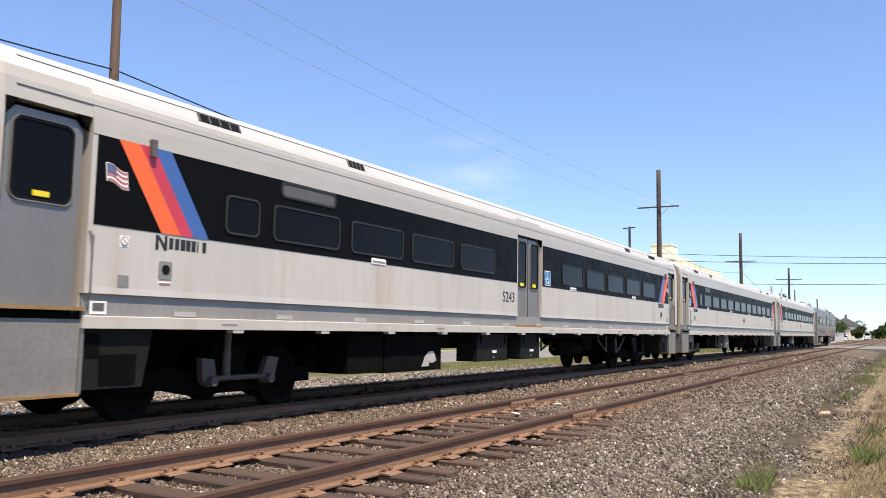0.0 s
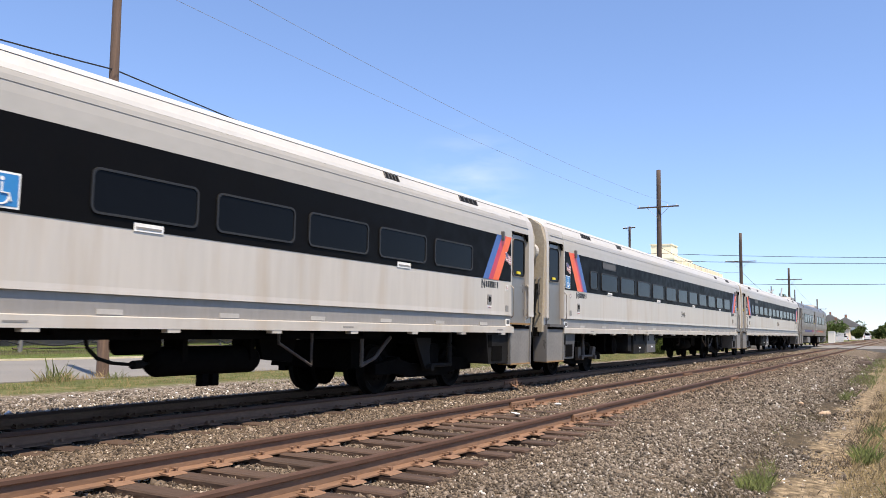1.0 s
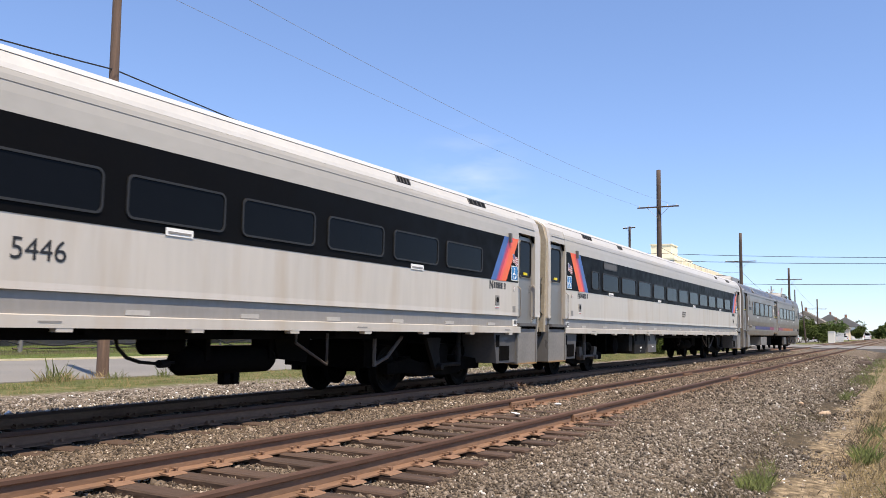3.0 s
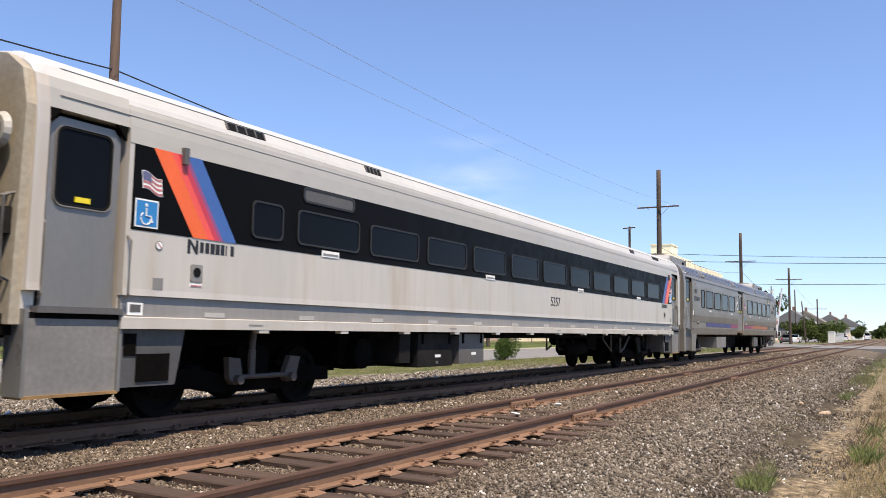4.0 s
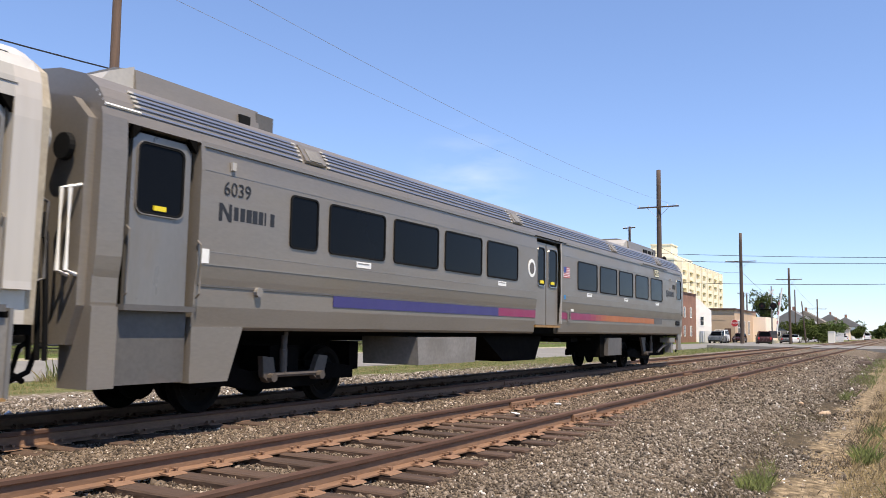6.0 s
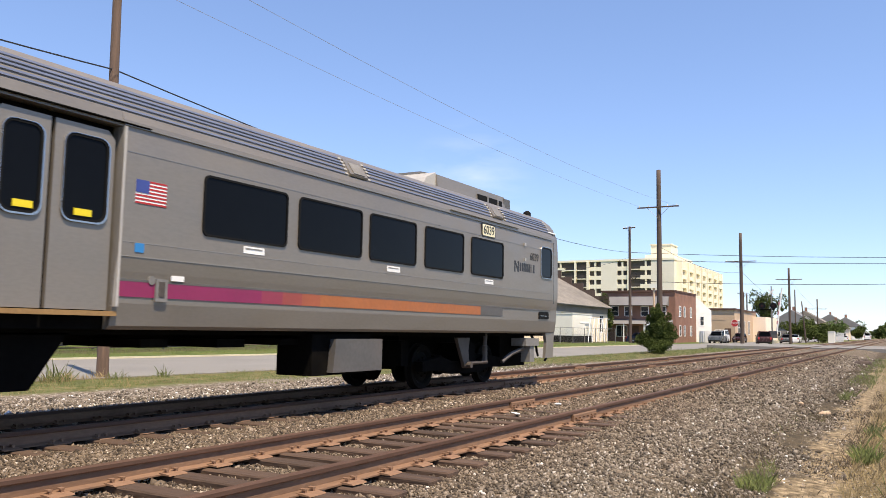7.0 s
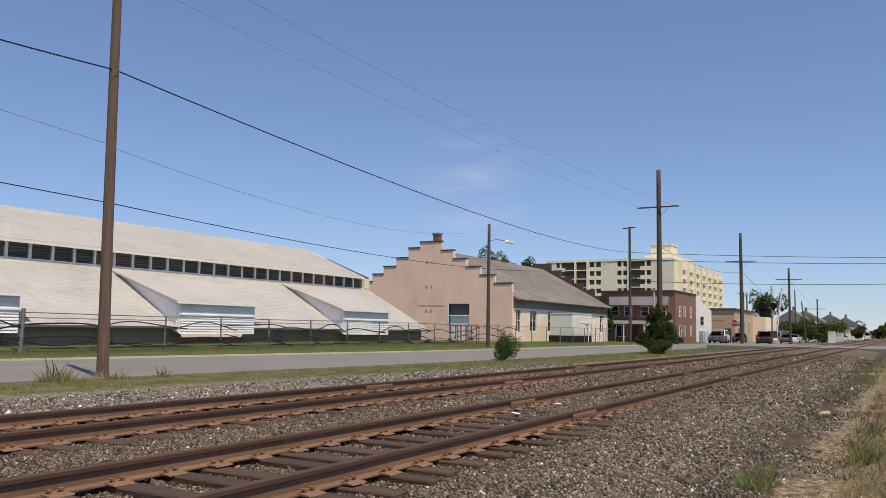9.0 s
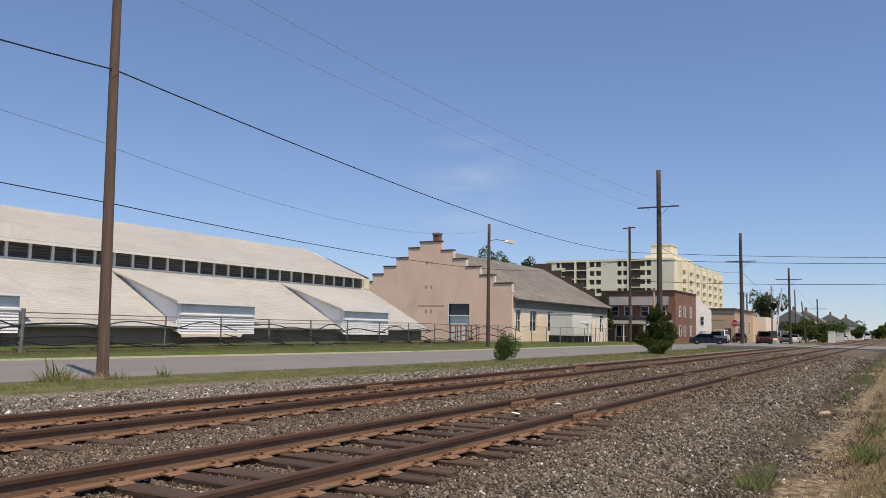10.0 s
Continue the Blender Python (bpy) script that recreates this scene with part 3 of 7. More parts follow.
SX = [-200, -60, -20] + list(range(0, 60, 5)) + [80, 100, 130, 180, 400]
tagged(part("road", strip(B(), SX, street_near, street_far, -0.6, -0.335), "asphalt"), "sun-bleached grey asphalt street beside the railway", "road", kind="structure")
kerb = tagged(part("kerb", strip(B(), [x for x in SX if x < 101], lambda x: street_far(x), lambda x: street_far(x) + 0.14, -0.6, -0.262), "kerb"), "low yellowish concrete kerb along the lawn", "kerb", kind="structure")


def lawn_z(x, d):
    """Height of the bank d metres behind the kerb: it climbs gently towards the shed."""
    up = np.interp(d, [0, 0.6, 4, 8, 11, 22], [-0.27, -0.25, -0.19, 0.0, 0.12, 0.12])
    keep = np.clip((76 - np.asarray(x, float)) / 14, 0, 1)
    return up * keep + np.minimum(up, -0.205) * (1 - keep)


def build_lawn():
    xs = np.concatenate([[-200, -60, -20], np.arange(0, 100.1, 2.5)])
    ds = np.array([0.14, 0.5, 1, 2, 3, 4, 5, 6, 7, 8, 9, 10, 11, 14, 22.0])
    v = [(x, street_far(x) + d, float(lawn_z(x, d)) + 0.03 * noise.noise(Vector((x * 0.7, d * 0.9, 2)))) for x in xs for d in ds]
    n = len(ds)
    f = [(a * n + b, (a + 1) * n + b, (a + 1) * n + b + 1, a * n + b + 1) for a in range(len(xs) - 1) for b in range(n - 1)]
    o = cloud("lawn", v, f, "ground")
    o.data.polygons.foreach_set("use_smooth", [True] * len(o.data.polygons))
    tagged(o, "rough green grass bank behind the kerb", "lawn", kind="structure")


build_lawn()
cross = B()
box(cross, 84, 108, -60, D1 - 0.15, -0.6, -0.03)
box(cross, 84, 108, D1 + 0.12, D1 + 1.4, -0.6, -0.008)
box(cross, 84, 108, D1 + 1.63, D2 - 0.12, -0.6, -0.03)
box(cross, 84, 108, D2 + 0.12, D2 + 1.4, -0.6, -0.008)
box(cross, 84, 108, D2 + 1.63, 17.3, -0.6, -0.03)
tagged(part("crossing_road", cross, "asphalt"), "grey level crossing road over both tracks", "road", kind="structure")


# ---- poles and wires ----
def pole(x, y, h, r, arms=(), lean=(0, 0), material="wood", label="brown wooden utility pole", name="utility_pole", ins=True):
    t = thing(name, pose(x, y, Z0 - 0.15), label, "utility pole", "line of poles" if arms else "")
    bm = B()
    seg = 10
    last = None
    for i in range(seg + 1):
        f = i / seg
        c = Vector((lean[0] * f + 0.012 * math.sin(5 * f + x), lean[1] * f, (h - Z0 + 0.15) * f))
        rr = r * (1 - 0.28 * f)
        rg = [bm.verts.new(c + Vector((rr * (1 + 0.03 * math.sin(k * 2.2 + i)) * math.cos(6.28319 * k / 14), rr * math.sin(6.28319 * k / 14), 0))) for k in range(14)]
        if last:
            for k in range(14):
                bm.faces.new((last[k], last[(k + 1) % 14], rg[(k + 1) % 14], rg[k]))
        last = rg
    bm.faces.new(last)
    part("shaft", bm, material, t, smooth=True)
    for az, half, along in arms:
        bm = B()
        zz = az - Z0 + 0.15
        d = Vector((math.sin(along), math.cos(along), 0))
        q = Vector((d.y, -d.x, 0)) * 0.05
        a = [Vector((0, 0, zz)) - d * half, Vector((0, 0, zz)) + d * half]
        o = Vector((-(r + 0.03), 0, 0))
        pts = []
        for p in a:
            for s, u in ((-1, -0.06), (1, -0.06), (1, 0.06), (-1, 0.06)):
                pts.append(bm.verts.new(p + o + q * s + Vector((0, 0, u))))
        for f in ((0, 1, 2, 3), (7, 6, 5, 4), (0, 4, 5, 1), (1, 5, 6, 2), (2, 6, 7, 3), (3, 7, 4, 0)):
            bm.faces.new([pts[i] for i in f])
        arm = part("crossarm", bm, material, t)
        if ins:
            for s in (-0.9, -0.45, 0.45, 0.9):
                c = Vector((0, 0, zz + 0.06)) + d * half * s + o
                b2 = tube(B(), c, c + Vector((0, 0, 0.16)), 0.05, 0.03, 8)
                part("insulator", b2, "greycab", arm)
        bm = B()
        for s in (-1, 1):
            tube(bm, Vector((0, 0, zz - half * 0.55)) + o, Vector((0, 0, zz)) + d * half * 0.55 * s + o, 0.015, n=5)
        part("brace", bm, "galv", t)
    return t


pole(14.83, 19.14, 12.5, 0.165, lean=(0.0, 0.35), label="brown weathered wooden utility pole in the verge")
p864 = pole(57.7, 28.7, 9.56, 0.16, material="darkwood", label="dark wooden pole with a street lamp arm")
bm = pipe(B(), [(0.0, 0, 8.7), (1.2, -0.05, 8.95), (3.0, -0.1, 9.0)], 0.03)
part("lamp_arm", bm, "galv", p864)
bm = prism(B(), [(2.9, 8.9), (4.6, 8.9), (4.7, 9.0), (4.2, 9.14), (3.2, 9.12)], "y", -0.25, 0.05)
part("lamp_head", bm, "greycab", p864, "grey street lamp head", bevel=0.02)
tall = pole(73.8, 19.3, 16.1, 0.27, arms=((12.6, 1.9, 0),), material="darkwood", label="tall dark wooden line pole with one crossarm")
pole(130, 21.5, 16.6, 0.30, arms=((12.2, 2.3, 0),), material="darkwood", label="tall dark wooden line pole with one crossarm")
pole(143.8, 16.3, 12.1, 0.22, arms=((10.2, 2.0, 0),), material="darkwood", label="wooden line pole with one crossarm near the crossing")
pole(229.5, 19.4, 10.4, 0.22, arms=((7.9, 2.2, 0),), material="darkwood", label="distant wooden line pole with one crossarm")
bp = pole(100.4, 30.0, 14.5, 0.2, arms=((14.3, 0.9, 0.3),), material="darkwood", label="wooden pole with transformer ring and crossarm")
bm = B()
prev = [(0.75 + 0.0, 0.4 * math.cos(a), 8.7 + 0.4 * math.sin(a)) for a in np.linspace(0, 6.2832, 17)]
part("cable_loop", pipe(bm, [(-0.3, y - 0.6, z) for _, y, z in prev], 0.06), "cable", bp, "coil of black slack cable")
pole(190, 31, 10.5, 0.2, arms=((10.2, 1.4, 0.2),), material="darkwood", label="distant wooden utility pole behind the tan building")
pole(210, 33.5, 11, 0.2, arms=((10.5, 1.2, 0.2),), material="darkwood", label="distant wooden utility pole behind the tan building")
pole(200, 21.5, 11.4, 0.17, material="darkwood", label="plain dark pole behind the crossing")
pole(170, 16.5, 7.6, 0.15, material="darkwood", lean=(0, 0.6), label="short leaning pole behind the crossing")


def wire(a, b, sag, r, material, label):
    a, b = Vector(a), Vector(b)
    pts = [a.lerp(b, f) - Vector((0, 0, sag * 4 * f * (1 - f))) for f in np.linspace(0, 1, 33)]
    tagged(part("overhead_wire", pipe(B(), pts, r, 5), material), label, "wire", "overhead wires")


wire((14.83, 19.35, 8.33), (100.2, 30.0, 11.2), 1.06, 0.022, "cable", "thick black cable between the wooden poles")
wire((-32, 13.6, 8.3), (14.83, 19.35, 8.33), 1.3, 0.022, "cable", "thick black cable between the wooden poles")
wire((14.83, 19.35, 4.50), (100.2, 30.0, 10.6), 1.85, 0.014, "cable", "black cable between the wooden poles")
wire((-32, 13.6, 6.1), (14.83, 19.35, 4.50), 0.5, 0.014, "cable", "black cable between the wooden poles")
wire((14.83, 19.35, 6.09), (57.7, 28.6, 9.1), 1.15, 0.008, "thincable", "thin grey service wire")
wire((-32, 13.6, 9.4), (14.83, 19.35, 6.15), 0.5, 0.008, "thincable", "thin grey service wire")
wire((-20, 20.9, 13.6), (73.8, 20.9, 12.7), 1.3, 0.008, "thincable", "thin grey line wire on the pole crossarms")
wire((-20, 17.7, 13.6), (73.8, 17.7, 12.7), 1.9, 0.008, "thincable", "thin grey line wire on the pole crossarms")
wire((100.4, 30.0, 11.2), (106, -14, 9.9), 0.35, 0.03, "cable", "black cable over the tracks")
wire((100.4, 30.0, 10.3), (106, -14, 9.3), 0.35, 0.03, "cable", "black cable over the tracks")
wire((100.4, 30.0, 7.6), (106, -14, 7.4), 0.5, 0.03, "cable", "black cable over the tracks")
wire((73.8, 19.3, 9.0), (130, 21.5, 10.6), 0.9, 0.02, "cable", "sagging cable between the line poles")
wire((130, 21.5, 10.8), (146.0, 19.6, 7.6), 0.3, 0.02, "cable", "sagging cable to the crossing signal")
wire((143.8, 16.3, 10.4), (229.5, 19.4, 8.0), 0.6, 0.02, "thincable", "thin line wire between distant poles")


# ---- sheds, houses and other buildings ----
def slab(bm, a, b, c, d, th):
    """A sheet through four corners, th thick downwards along its normal."""
    a, b, c, d = map(Vector, (a, b, c, d))
    n = (b - a).cross(d - a).normalized()
    if n.z < 0:
        n = -n
    top = [bm.verts.new(p) for p in (a, b, c, d)]
    low = [bm.verts.new(p - n * th) for p in (a, b, c, d)]
    bm.faces.new(top)
    bm.faces.new(low[::-1])
    for i in range(4):
        j = (i + 1) % 4
        bm.faces.new((top[i], low[i], low[j], top[j]))
    return bm


def courses(name, a, b, c, d, rows, cols, material, parent, label=""):
    """Shingle courses, each piece a thin tilted plate: a-b is the eave, d-c the ridge."""
    a, b, c, d = map(Vector, (a, b, c, d))
    n = (b - a).cross(d - a).normalized()
    if n.z < 0:
        n = -n
    v, f = [], []
    for r in range(rows):
        lo, hi = r / rows, min(1.0, (r + 1.25) / rows)
        cuts = np.sort(np.concatenate([[0], np.clip((np.arange(1, cols) + RNG.uniform(-0.3, 0.3, cols - 1)) / cols, 0, 1), [1]]))
        for u0, u1 in zip(cuts, cuts[1:]):
            u1 -= 0.0006
            p = [a.lerp(b, u0).lerp(d.lerp(c, u0), lo), a.lerp(b, u1).lerp(d.lerp(c, u1), lo), a.lerp(b, u1).lerp(d.lerp(c, u1), hi), a.lerp(b, u0).lerp(d.lerp(c, u0), hi)]
            k = len(v)
            v += [tuple(p[0] + n * 0.011), tuple(p[1] + n * 0.011), tuple(p[2] + n * 0.006), tuple(p[3] + n * 0.006), tuple(p[0] + n * 0.004), tuple(p[1] + n * 0.004)]
            f += [(k, k + 1, k + 2, k + 3), (k + 4, k + 5, k + 1, k)]
    o = cloud(name, v, f, material, parent, label)
    o["kind"] = "stuff"
    return o


def window(parent, x0, x1, z0, z1, y, face="y", frame="whitepaint", glass="winglass", bars=(1, 1), d=0.06, name="window"):
    """A framed window, sunk panes and bars, on a wall that faces -y or -x."""
    def bx(bm, a, b, c, e, f, g):
        return box(bm, a, b, c, e, f, g) if face == "y" else box(bm, c, e, a, b, f, g)
    t = 0.09
    bm = B()
    for a, b, c, e in ((x0, x1, z0, z0 + t), (x0, x1, z1 - t, z1), (x0, x0 + t, z0 + t, z1 - t), (x1 - t, x1, z0 + t, z1 - t)):
        bx(bm, a, b, y - d, y + 0.02, c, e)
    for i in range(1, bars[0] + 1):
        xx = x0 + (x1 - x0) * i / (bars[0] + 1)
        bx(bm, xx - 0.03, xx + 0.03, y - d * 0.8, y + 0.02, z0 + t, z1 - t)
    for i in range(1, bars[1] + 1):
        zz = z0 + (z1 - z0) * i / (bars[1] + 1)
        bx(bm, x0 + t, x1 - t, y - d * 0.7, y + 0.02, zz - 0.03, zz + 0.03)
    w = part(name, bm, frame, parent)
    part("pane", bx(B(), x0 + t * 0.5, x1 - t * 0.5, y - 0.02, y + 0.01, z0 + t * 0.5, z1 - t * 0.5), glass, w)
    return w


def white_shed():
    s = thing("market_shed", pose(0, 0, 0), "long low white shed with grey shingle roof, louvred clerestory and dormers", "shed")
    X0, X1, XU = -14.0, 61.0, 58.6
    E_, C_, R_ = 36.0, 42.0, 48.0
    ze, zc0, zc1, zr = 1.0, 4.50, 5.62, 8.25
    # the eave's shade is mixed into this wall's dark colour
    part("lower_wall", box(B(), X0, X1 - 0.6, E_ + 0.5, E_ + 0.8, Z0 - 0.2, 1.35), "greywall", s, "wall under the eave, its shade put into the dark colour")
    part("lower_roof_deck", slab(B(), (X0, E_, ze), (X1, E_, ze), (X1 - 1.0, C_, zc0 + 0.05), (X0, C_, zc0 + 0.05), 0.12), "shingle", s)
    courses("lower_roof_shingles", (X0, E_, ze), (X1, E_, ze), (X1 - 1.0, C_, zc0 + 0.05), (X0, C_, zc0 + 0.05), 34, 110, "shingle", s, "pale grey shingle roof")
    part("end_wall", prism(B(), [(E_ + 0.8, Z0 - 0.2), (60, Z0 - 0.2), (60, 1.3), (54, 4.5), (R_, zr - 0.2), (C_, zc1 - 0.1), (C_, zc0), (E_ + 0.8, 1.35)], "x", X1 - 1.6, X1 - 1.35), "whitepaint", s)
    part("clerestory_wall", box(B(), X0, X1 - 1.7, C_ + 0.15, C_ + 0.35, zc0 - 0.3, zc1 + 0.2), "louvre", s, "dark clerestory wall")
    xs = np.arange(X0, X1 - 2.5, 1.38)
    pb = None
    for x in xs:
        if pb is None:
            pb = part("clerestory_post", box(B(), -0.09, 0.09, C_ - 0.03, C_ + 0.16, zc0 + 0.02, zc1), "greycab", s, "grey painted post", at=pose(x, 0, 0))
        else:
            share(pb, pose(x, 0, 0))
    lv = None
    for x in xs:
        for k in range(6):
            m = pose(x + 0.69, C_ + 0.08, zc0 + 0.14 + 0.175 * k, -38)
            if lv is None:
                lv = part("louvre_slat", box(B(), -0.6, 0.6, -0.09, 0.09, -0.012, 0.012), "louvre", s, at=m)
            else:
                share(lv, m)
    part("clerestory_sill", box(B(), X0, X1 - 1.5, C_ - 0.1, C_ + 0.18, zc0 + 0.02, zc0 + 0.12), "greycab", s)
    part("upper_roof_deck", slab(B(), (X0, C_ - 0.5, zc1 - 0.02), (XU, C_ - 0.5, zc1 - 0.02), (X1 - 2.5, R_, zr), (X0, R_, zr), 0.14), "shingle", s)
    courses("upper_roof_shingles", (X0, C_ - 0.5, zc1 - 0.02), (XU, C_ - 0.5, zc1 - 0.02), (X1 - 2.5, R_, zr), (X0, R_, zr), 34, 110, "shingle", s, "pale grey shingle roof")
    part("upper_eave_trim", box(B(), X0, XU, C_ - 0.54, C_ - 0.48, zc1 - 0.22, zc1 - 0.03), "greycab", s)
    part("rear_roof", slab(B(), (X0, 60, 1.2), (X1, 60, 1.2), (X1 - 2.5, R_, zr), (X0, R_, zr), 0.14), "shingle", s)
    part("end_box", box(B(), X1 - 1.7, X1 - 0.9, C_ - 0.1, C_ + 0.8, zc0 + 0.05, zc1 - 0.1), "cream", s)
    F_ = E_ - 0.42
    for a, b in ((16.9, 23.1), (32.7, 38.9), (48.3, 54.3)):
        d = part("dormer", prism(B(), [(F_ + 0.35, 0.66), (F_ + 0.35, 2.44), (C_ - 0.2, 4.35), (C_ - 0.2, 3.9), (E_ + 0.9, 0.9)], "x", a, b), "whitepaint", s, "white dormer with clapboard front")
        part("dormer_roof", slab(B(), (a - 0.35, F_ + 0.12, 2.45), (b + 0.5, F_ + 0.12, 2.45), (b + 0.5, C_ - 0.1, 4.47), (a - 0.35, C_ - 0.1, 4.47), 0.10), "shingle", d)
        part("dormer_fascia", box(B(), a - 0.36, b + 0.51, F_ + 0.08, F_ + 0.13, 2.31, 2.44), "whitepaint", d)
        # shade below the dormer eave, built as a panel greyer than the siding
        part("dormer_panel", box(B(), a + 0.15, b - 0.1, F_ + 0.31, F_ + 0.35, 1.74, 2.28), "bluegrey", d, "grey panel with the dormer eave's shade in its tone")
        part("panel_sill", box(B(), a, b, F_ + 0.24, F_ + 0.35, 1.66, 1.74), "whitepaint", d)
        for k in range(7):
            part("clapboard", prism(B(), [(F_ + 0.28, 0.60 + 0.15 * k), (F_ + 0.35, 0.60 + 0.15 * k), (F_ + 0.35, 0.75 + 0.15 * k), (F_ + 0.33, 0.75 + 0.15 * k)], "x", a + 0.05 + 0.02 * (k % 2), b - 0.05), "whitepaint", d)
        part("dormer_side_panel", prism(B(), [(F_ + 0.5, 0.95), (F_ + 0.5, 2.3), (C_ - 0.6, 4.1)], "x", a - 0.03, a), "whitepaint", d)
    part("loose_board", prism(B(), [(32.9, 0.34), (37.6, 0.40), (37.8, 0.62), (32.8, 0.60)], "y", F_ + 0.22, F_ + 0.26), "palewall", s, "loose pinkish board under the dormer")
    # a dark red rake of the roof behind
    bm = prism(B(), [(50.10, 7.97), (44.89, 5.91), (44.89, 5.91 - 0.35), (50.10, 7.97 - 0.35)], "x", 64.0, 64.3)
    part("red_rake", bm, "copingbrown", s, "dark red roof edge")


white_shed()


def stepped_building():
    s = thing("stepped_gable_building", pose(0, 0, 0), "peach stucco building with stepped gable and grey-brown shingle roof", "building")
    X0, X1, Y0, Y1 = 86.0, 121.0, 39.7, 61.3
    tops = [(39.7, 42.0, 6.55), (42.0, 43.9, 7.55), (43.9, 45.8, 8.6), (45.8, 47.6, 9.6), (47.6, 49.3, 10.7), (49.3, 52.4, 11.85), (52.4, 54.1, 11.15), (54.1, 55.9, 9.95), (55.9, 57.8, 8.9), (57.8, 59.5, 7.95), (59.5, 61.3, 7.0)]
    door = (45.3, 48.1, 4.2)
    bm = B()
    for a, b, z in tops:
        cuts = sorted({a, b} | {d for d in door[:2] if a < d < b})
        for u, v in zip(cuts, cuts[1:]):
            box(bm, X0, X0 + 0.35, u, v, door[2] if door[0] <= u and v <= door[1] else Z0 - 0.3, z)
    bmesh.ops.remove_doubles(bm, verts=bm.verts, dist=0.001)
    part("gable_wall", bm, "peach", s, "peach stucco stepped gable wall")
    for a, b, z in tops:
        part("coping", box(B(), X0 - 0.08, X0 + 0.45, a - 0.06, b + 0.06, z, z + 0.14), "copingbrown", s)
        if b < 50:
            part("step_edge", box(B(), X0 - 0.03, X0 + 0.4, a - 0.04, a + 0.16, z - 1.0, z + 0.0), "palewall", s)
    # door in the gable
    d = part("door", box(B(), X0 + 0.2, X0 + 0.3, door[0], door[1], Z0, 2.75), "bluegrey", s, "pale panelled double door")
    part("transom", box(B(), X0 + 0.2, X0 + 0.28, door[0], door[1], 2.8, 4.2), "winglass", s)
    part("door_frame", box(box(B(), X0 - 0.03, X0 + 0.2, door[1], door[1] + 0.14, Z0, 4.3), X0 - 0.03, X0 + 0.2, door[0], door[1], 2.72, 2.84), "whitepaint", s)
    for k in range(3):
        part("anchor_plate", box(B(), X0 - 0.04, X0, 51.2, 51.45, 3.2 + 3.0 * k, 3.5 + 3.0 * k), "tan", s)
        part("anchor_plate", box(B(), X0 - 0.04, X0, 50.5, 50.7, 3.2 + 3.0 * k, 3.5 + 3.0 * k), "tan", s)
    part("wall_crack", box(B(), X0 - 0.03, X0, 48.8, 52.5, 3.95, 4.02), "tan", s)
    part("chimney", box(box(B(), X0 + 0.8, X0 + 1.6, 50.2, 51.0, 10, 13.0), X0 + 0.72, X0 + 1.68, 50.12, 51.08, 12.85, 13.1), "brick", s, "short red brick chimney")
    # long side wall with windows
    wins = [(87.2, 88.6), (91.3, 93.4), (97.0, 99.2), (101.0, 103.2), (106, 108), (112, 114), (117.4, 119.4)]
    bm = B()
    xs = [X0 + 0.35] + [v for w in wins for v in w] + [X1]
    for i in range(0, len(xs), 2):
        box(bm, xs[i], xs[i + 1], Y0, Y0 + 0.3, Z0 - 0.3, 4.9)
    for a, b in wins:
        box(bm, a, b, Y0, Y0 + 0.3, Z0 - 0.3, 1.0)
        box(bm, a, b, Y0, Y0 + 0.3, 3.6, 4.9)
    part("side_wall", bm, "palewall", s, "pale stucco side wall")
    # the shadow of the eave, painted on the wall as a grey band
    part("side_fascia", box(B(), X0 + 0.35, X1, Y0 - 0.05, Y0, 3.75, 4.95), "greyband", s, "grey band painted for the eave's shadow")
    for a, b in wins:
        window(s, a, b, 1.0, 3.6, Y0 + 0.16, bars=(1, 1))
    part("rear_wall", box(B(), X0 + 0.35, X1, Y1 - 0.3, Y1, Z0 - 0.3, 5.2), "palewall", s)
    part("far_wall", prism(B(), [(Y0 + 0.3, Z0), (Y1 - 0.3, Z0), (Y1 - 0.3, 5), (50.6, 10.6), (Y0 + 0.3, 5)], "x", X1 - 0.3, X1), "palewall", s)
    for a, b, z in tops:                        # the far gable stands a little above the roof
        if b < 53:
            # dark wood colour stands in for the shaded side of the steps
            part("far_step", box(B(), X1 + 0.6, X1 + 0.95, a, b, 4.0, z + 0.1), "darkwood", s, "stepped far gable, darkened for its shade")
    ridge = (50.6, 11.0)
    e0, e1, r0, r1 = (X0 + 0.35, Y0 - 0.7, 4.75), (X1 + 0.6, Y0 - 0.7, 4.75), (X0 + 0.35, *ridge), (X1 + 0.6, *ridge)
    part("roof_deck", slab(B(), e0, e1, r1, r0, 0.16), "shingle_dark", s)
    courses("roof_shingles", e0, e1, r1, r0, 26, 60, "shingle_dark", s, "grey-brown weathered shingle roof")
    part("rear_roof", slab(B(), (X0 + 0.35, Y1 + 0.7, 4.75), (X1 + 0.6, Y1 + 0.7, 4.75), r1, r0, 0.16), "shingle_dark", s)


stepped_building()


def hvac_cabinet(x, y):
    s = thing("utility_cabinet", pose(x, y, Z0), "large pale grey-green metal utility cabinet on a dark base", "cabinet")
    part("plinth", box(B(), -0.1, 7.0, -0.1, 2.9, 0, 0.95), "box", s, "dark grey base")
    part("body", box(B(), 0, 6.9, 0, 2.8, 0.95, 3.5), "greycab", s, bevel=0.05)
    part("roof_lip", box(B(), -0.06, 6.96, -0.06, 2.86, 3.5, 3.58), "greycab", s)
    part("door_panel", box(B(), 0.3, 3.3, -0.03, 0.0, 1.1, 3.35), "greycab", s)
    part("door_panel", box(B(), 3.6, 6.6, -0.03, 0.0, 1.1, 3.35), "greycab", s)
    part("vent", box(B(), 2.4, 5.6, -0.06, -0.03, 2.45, 2.62), "whitepaint", s)


hvac_cabinet(90.0, 33.77)


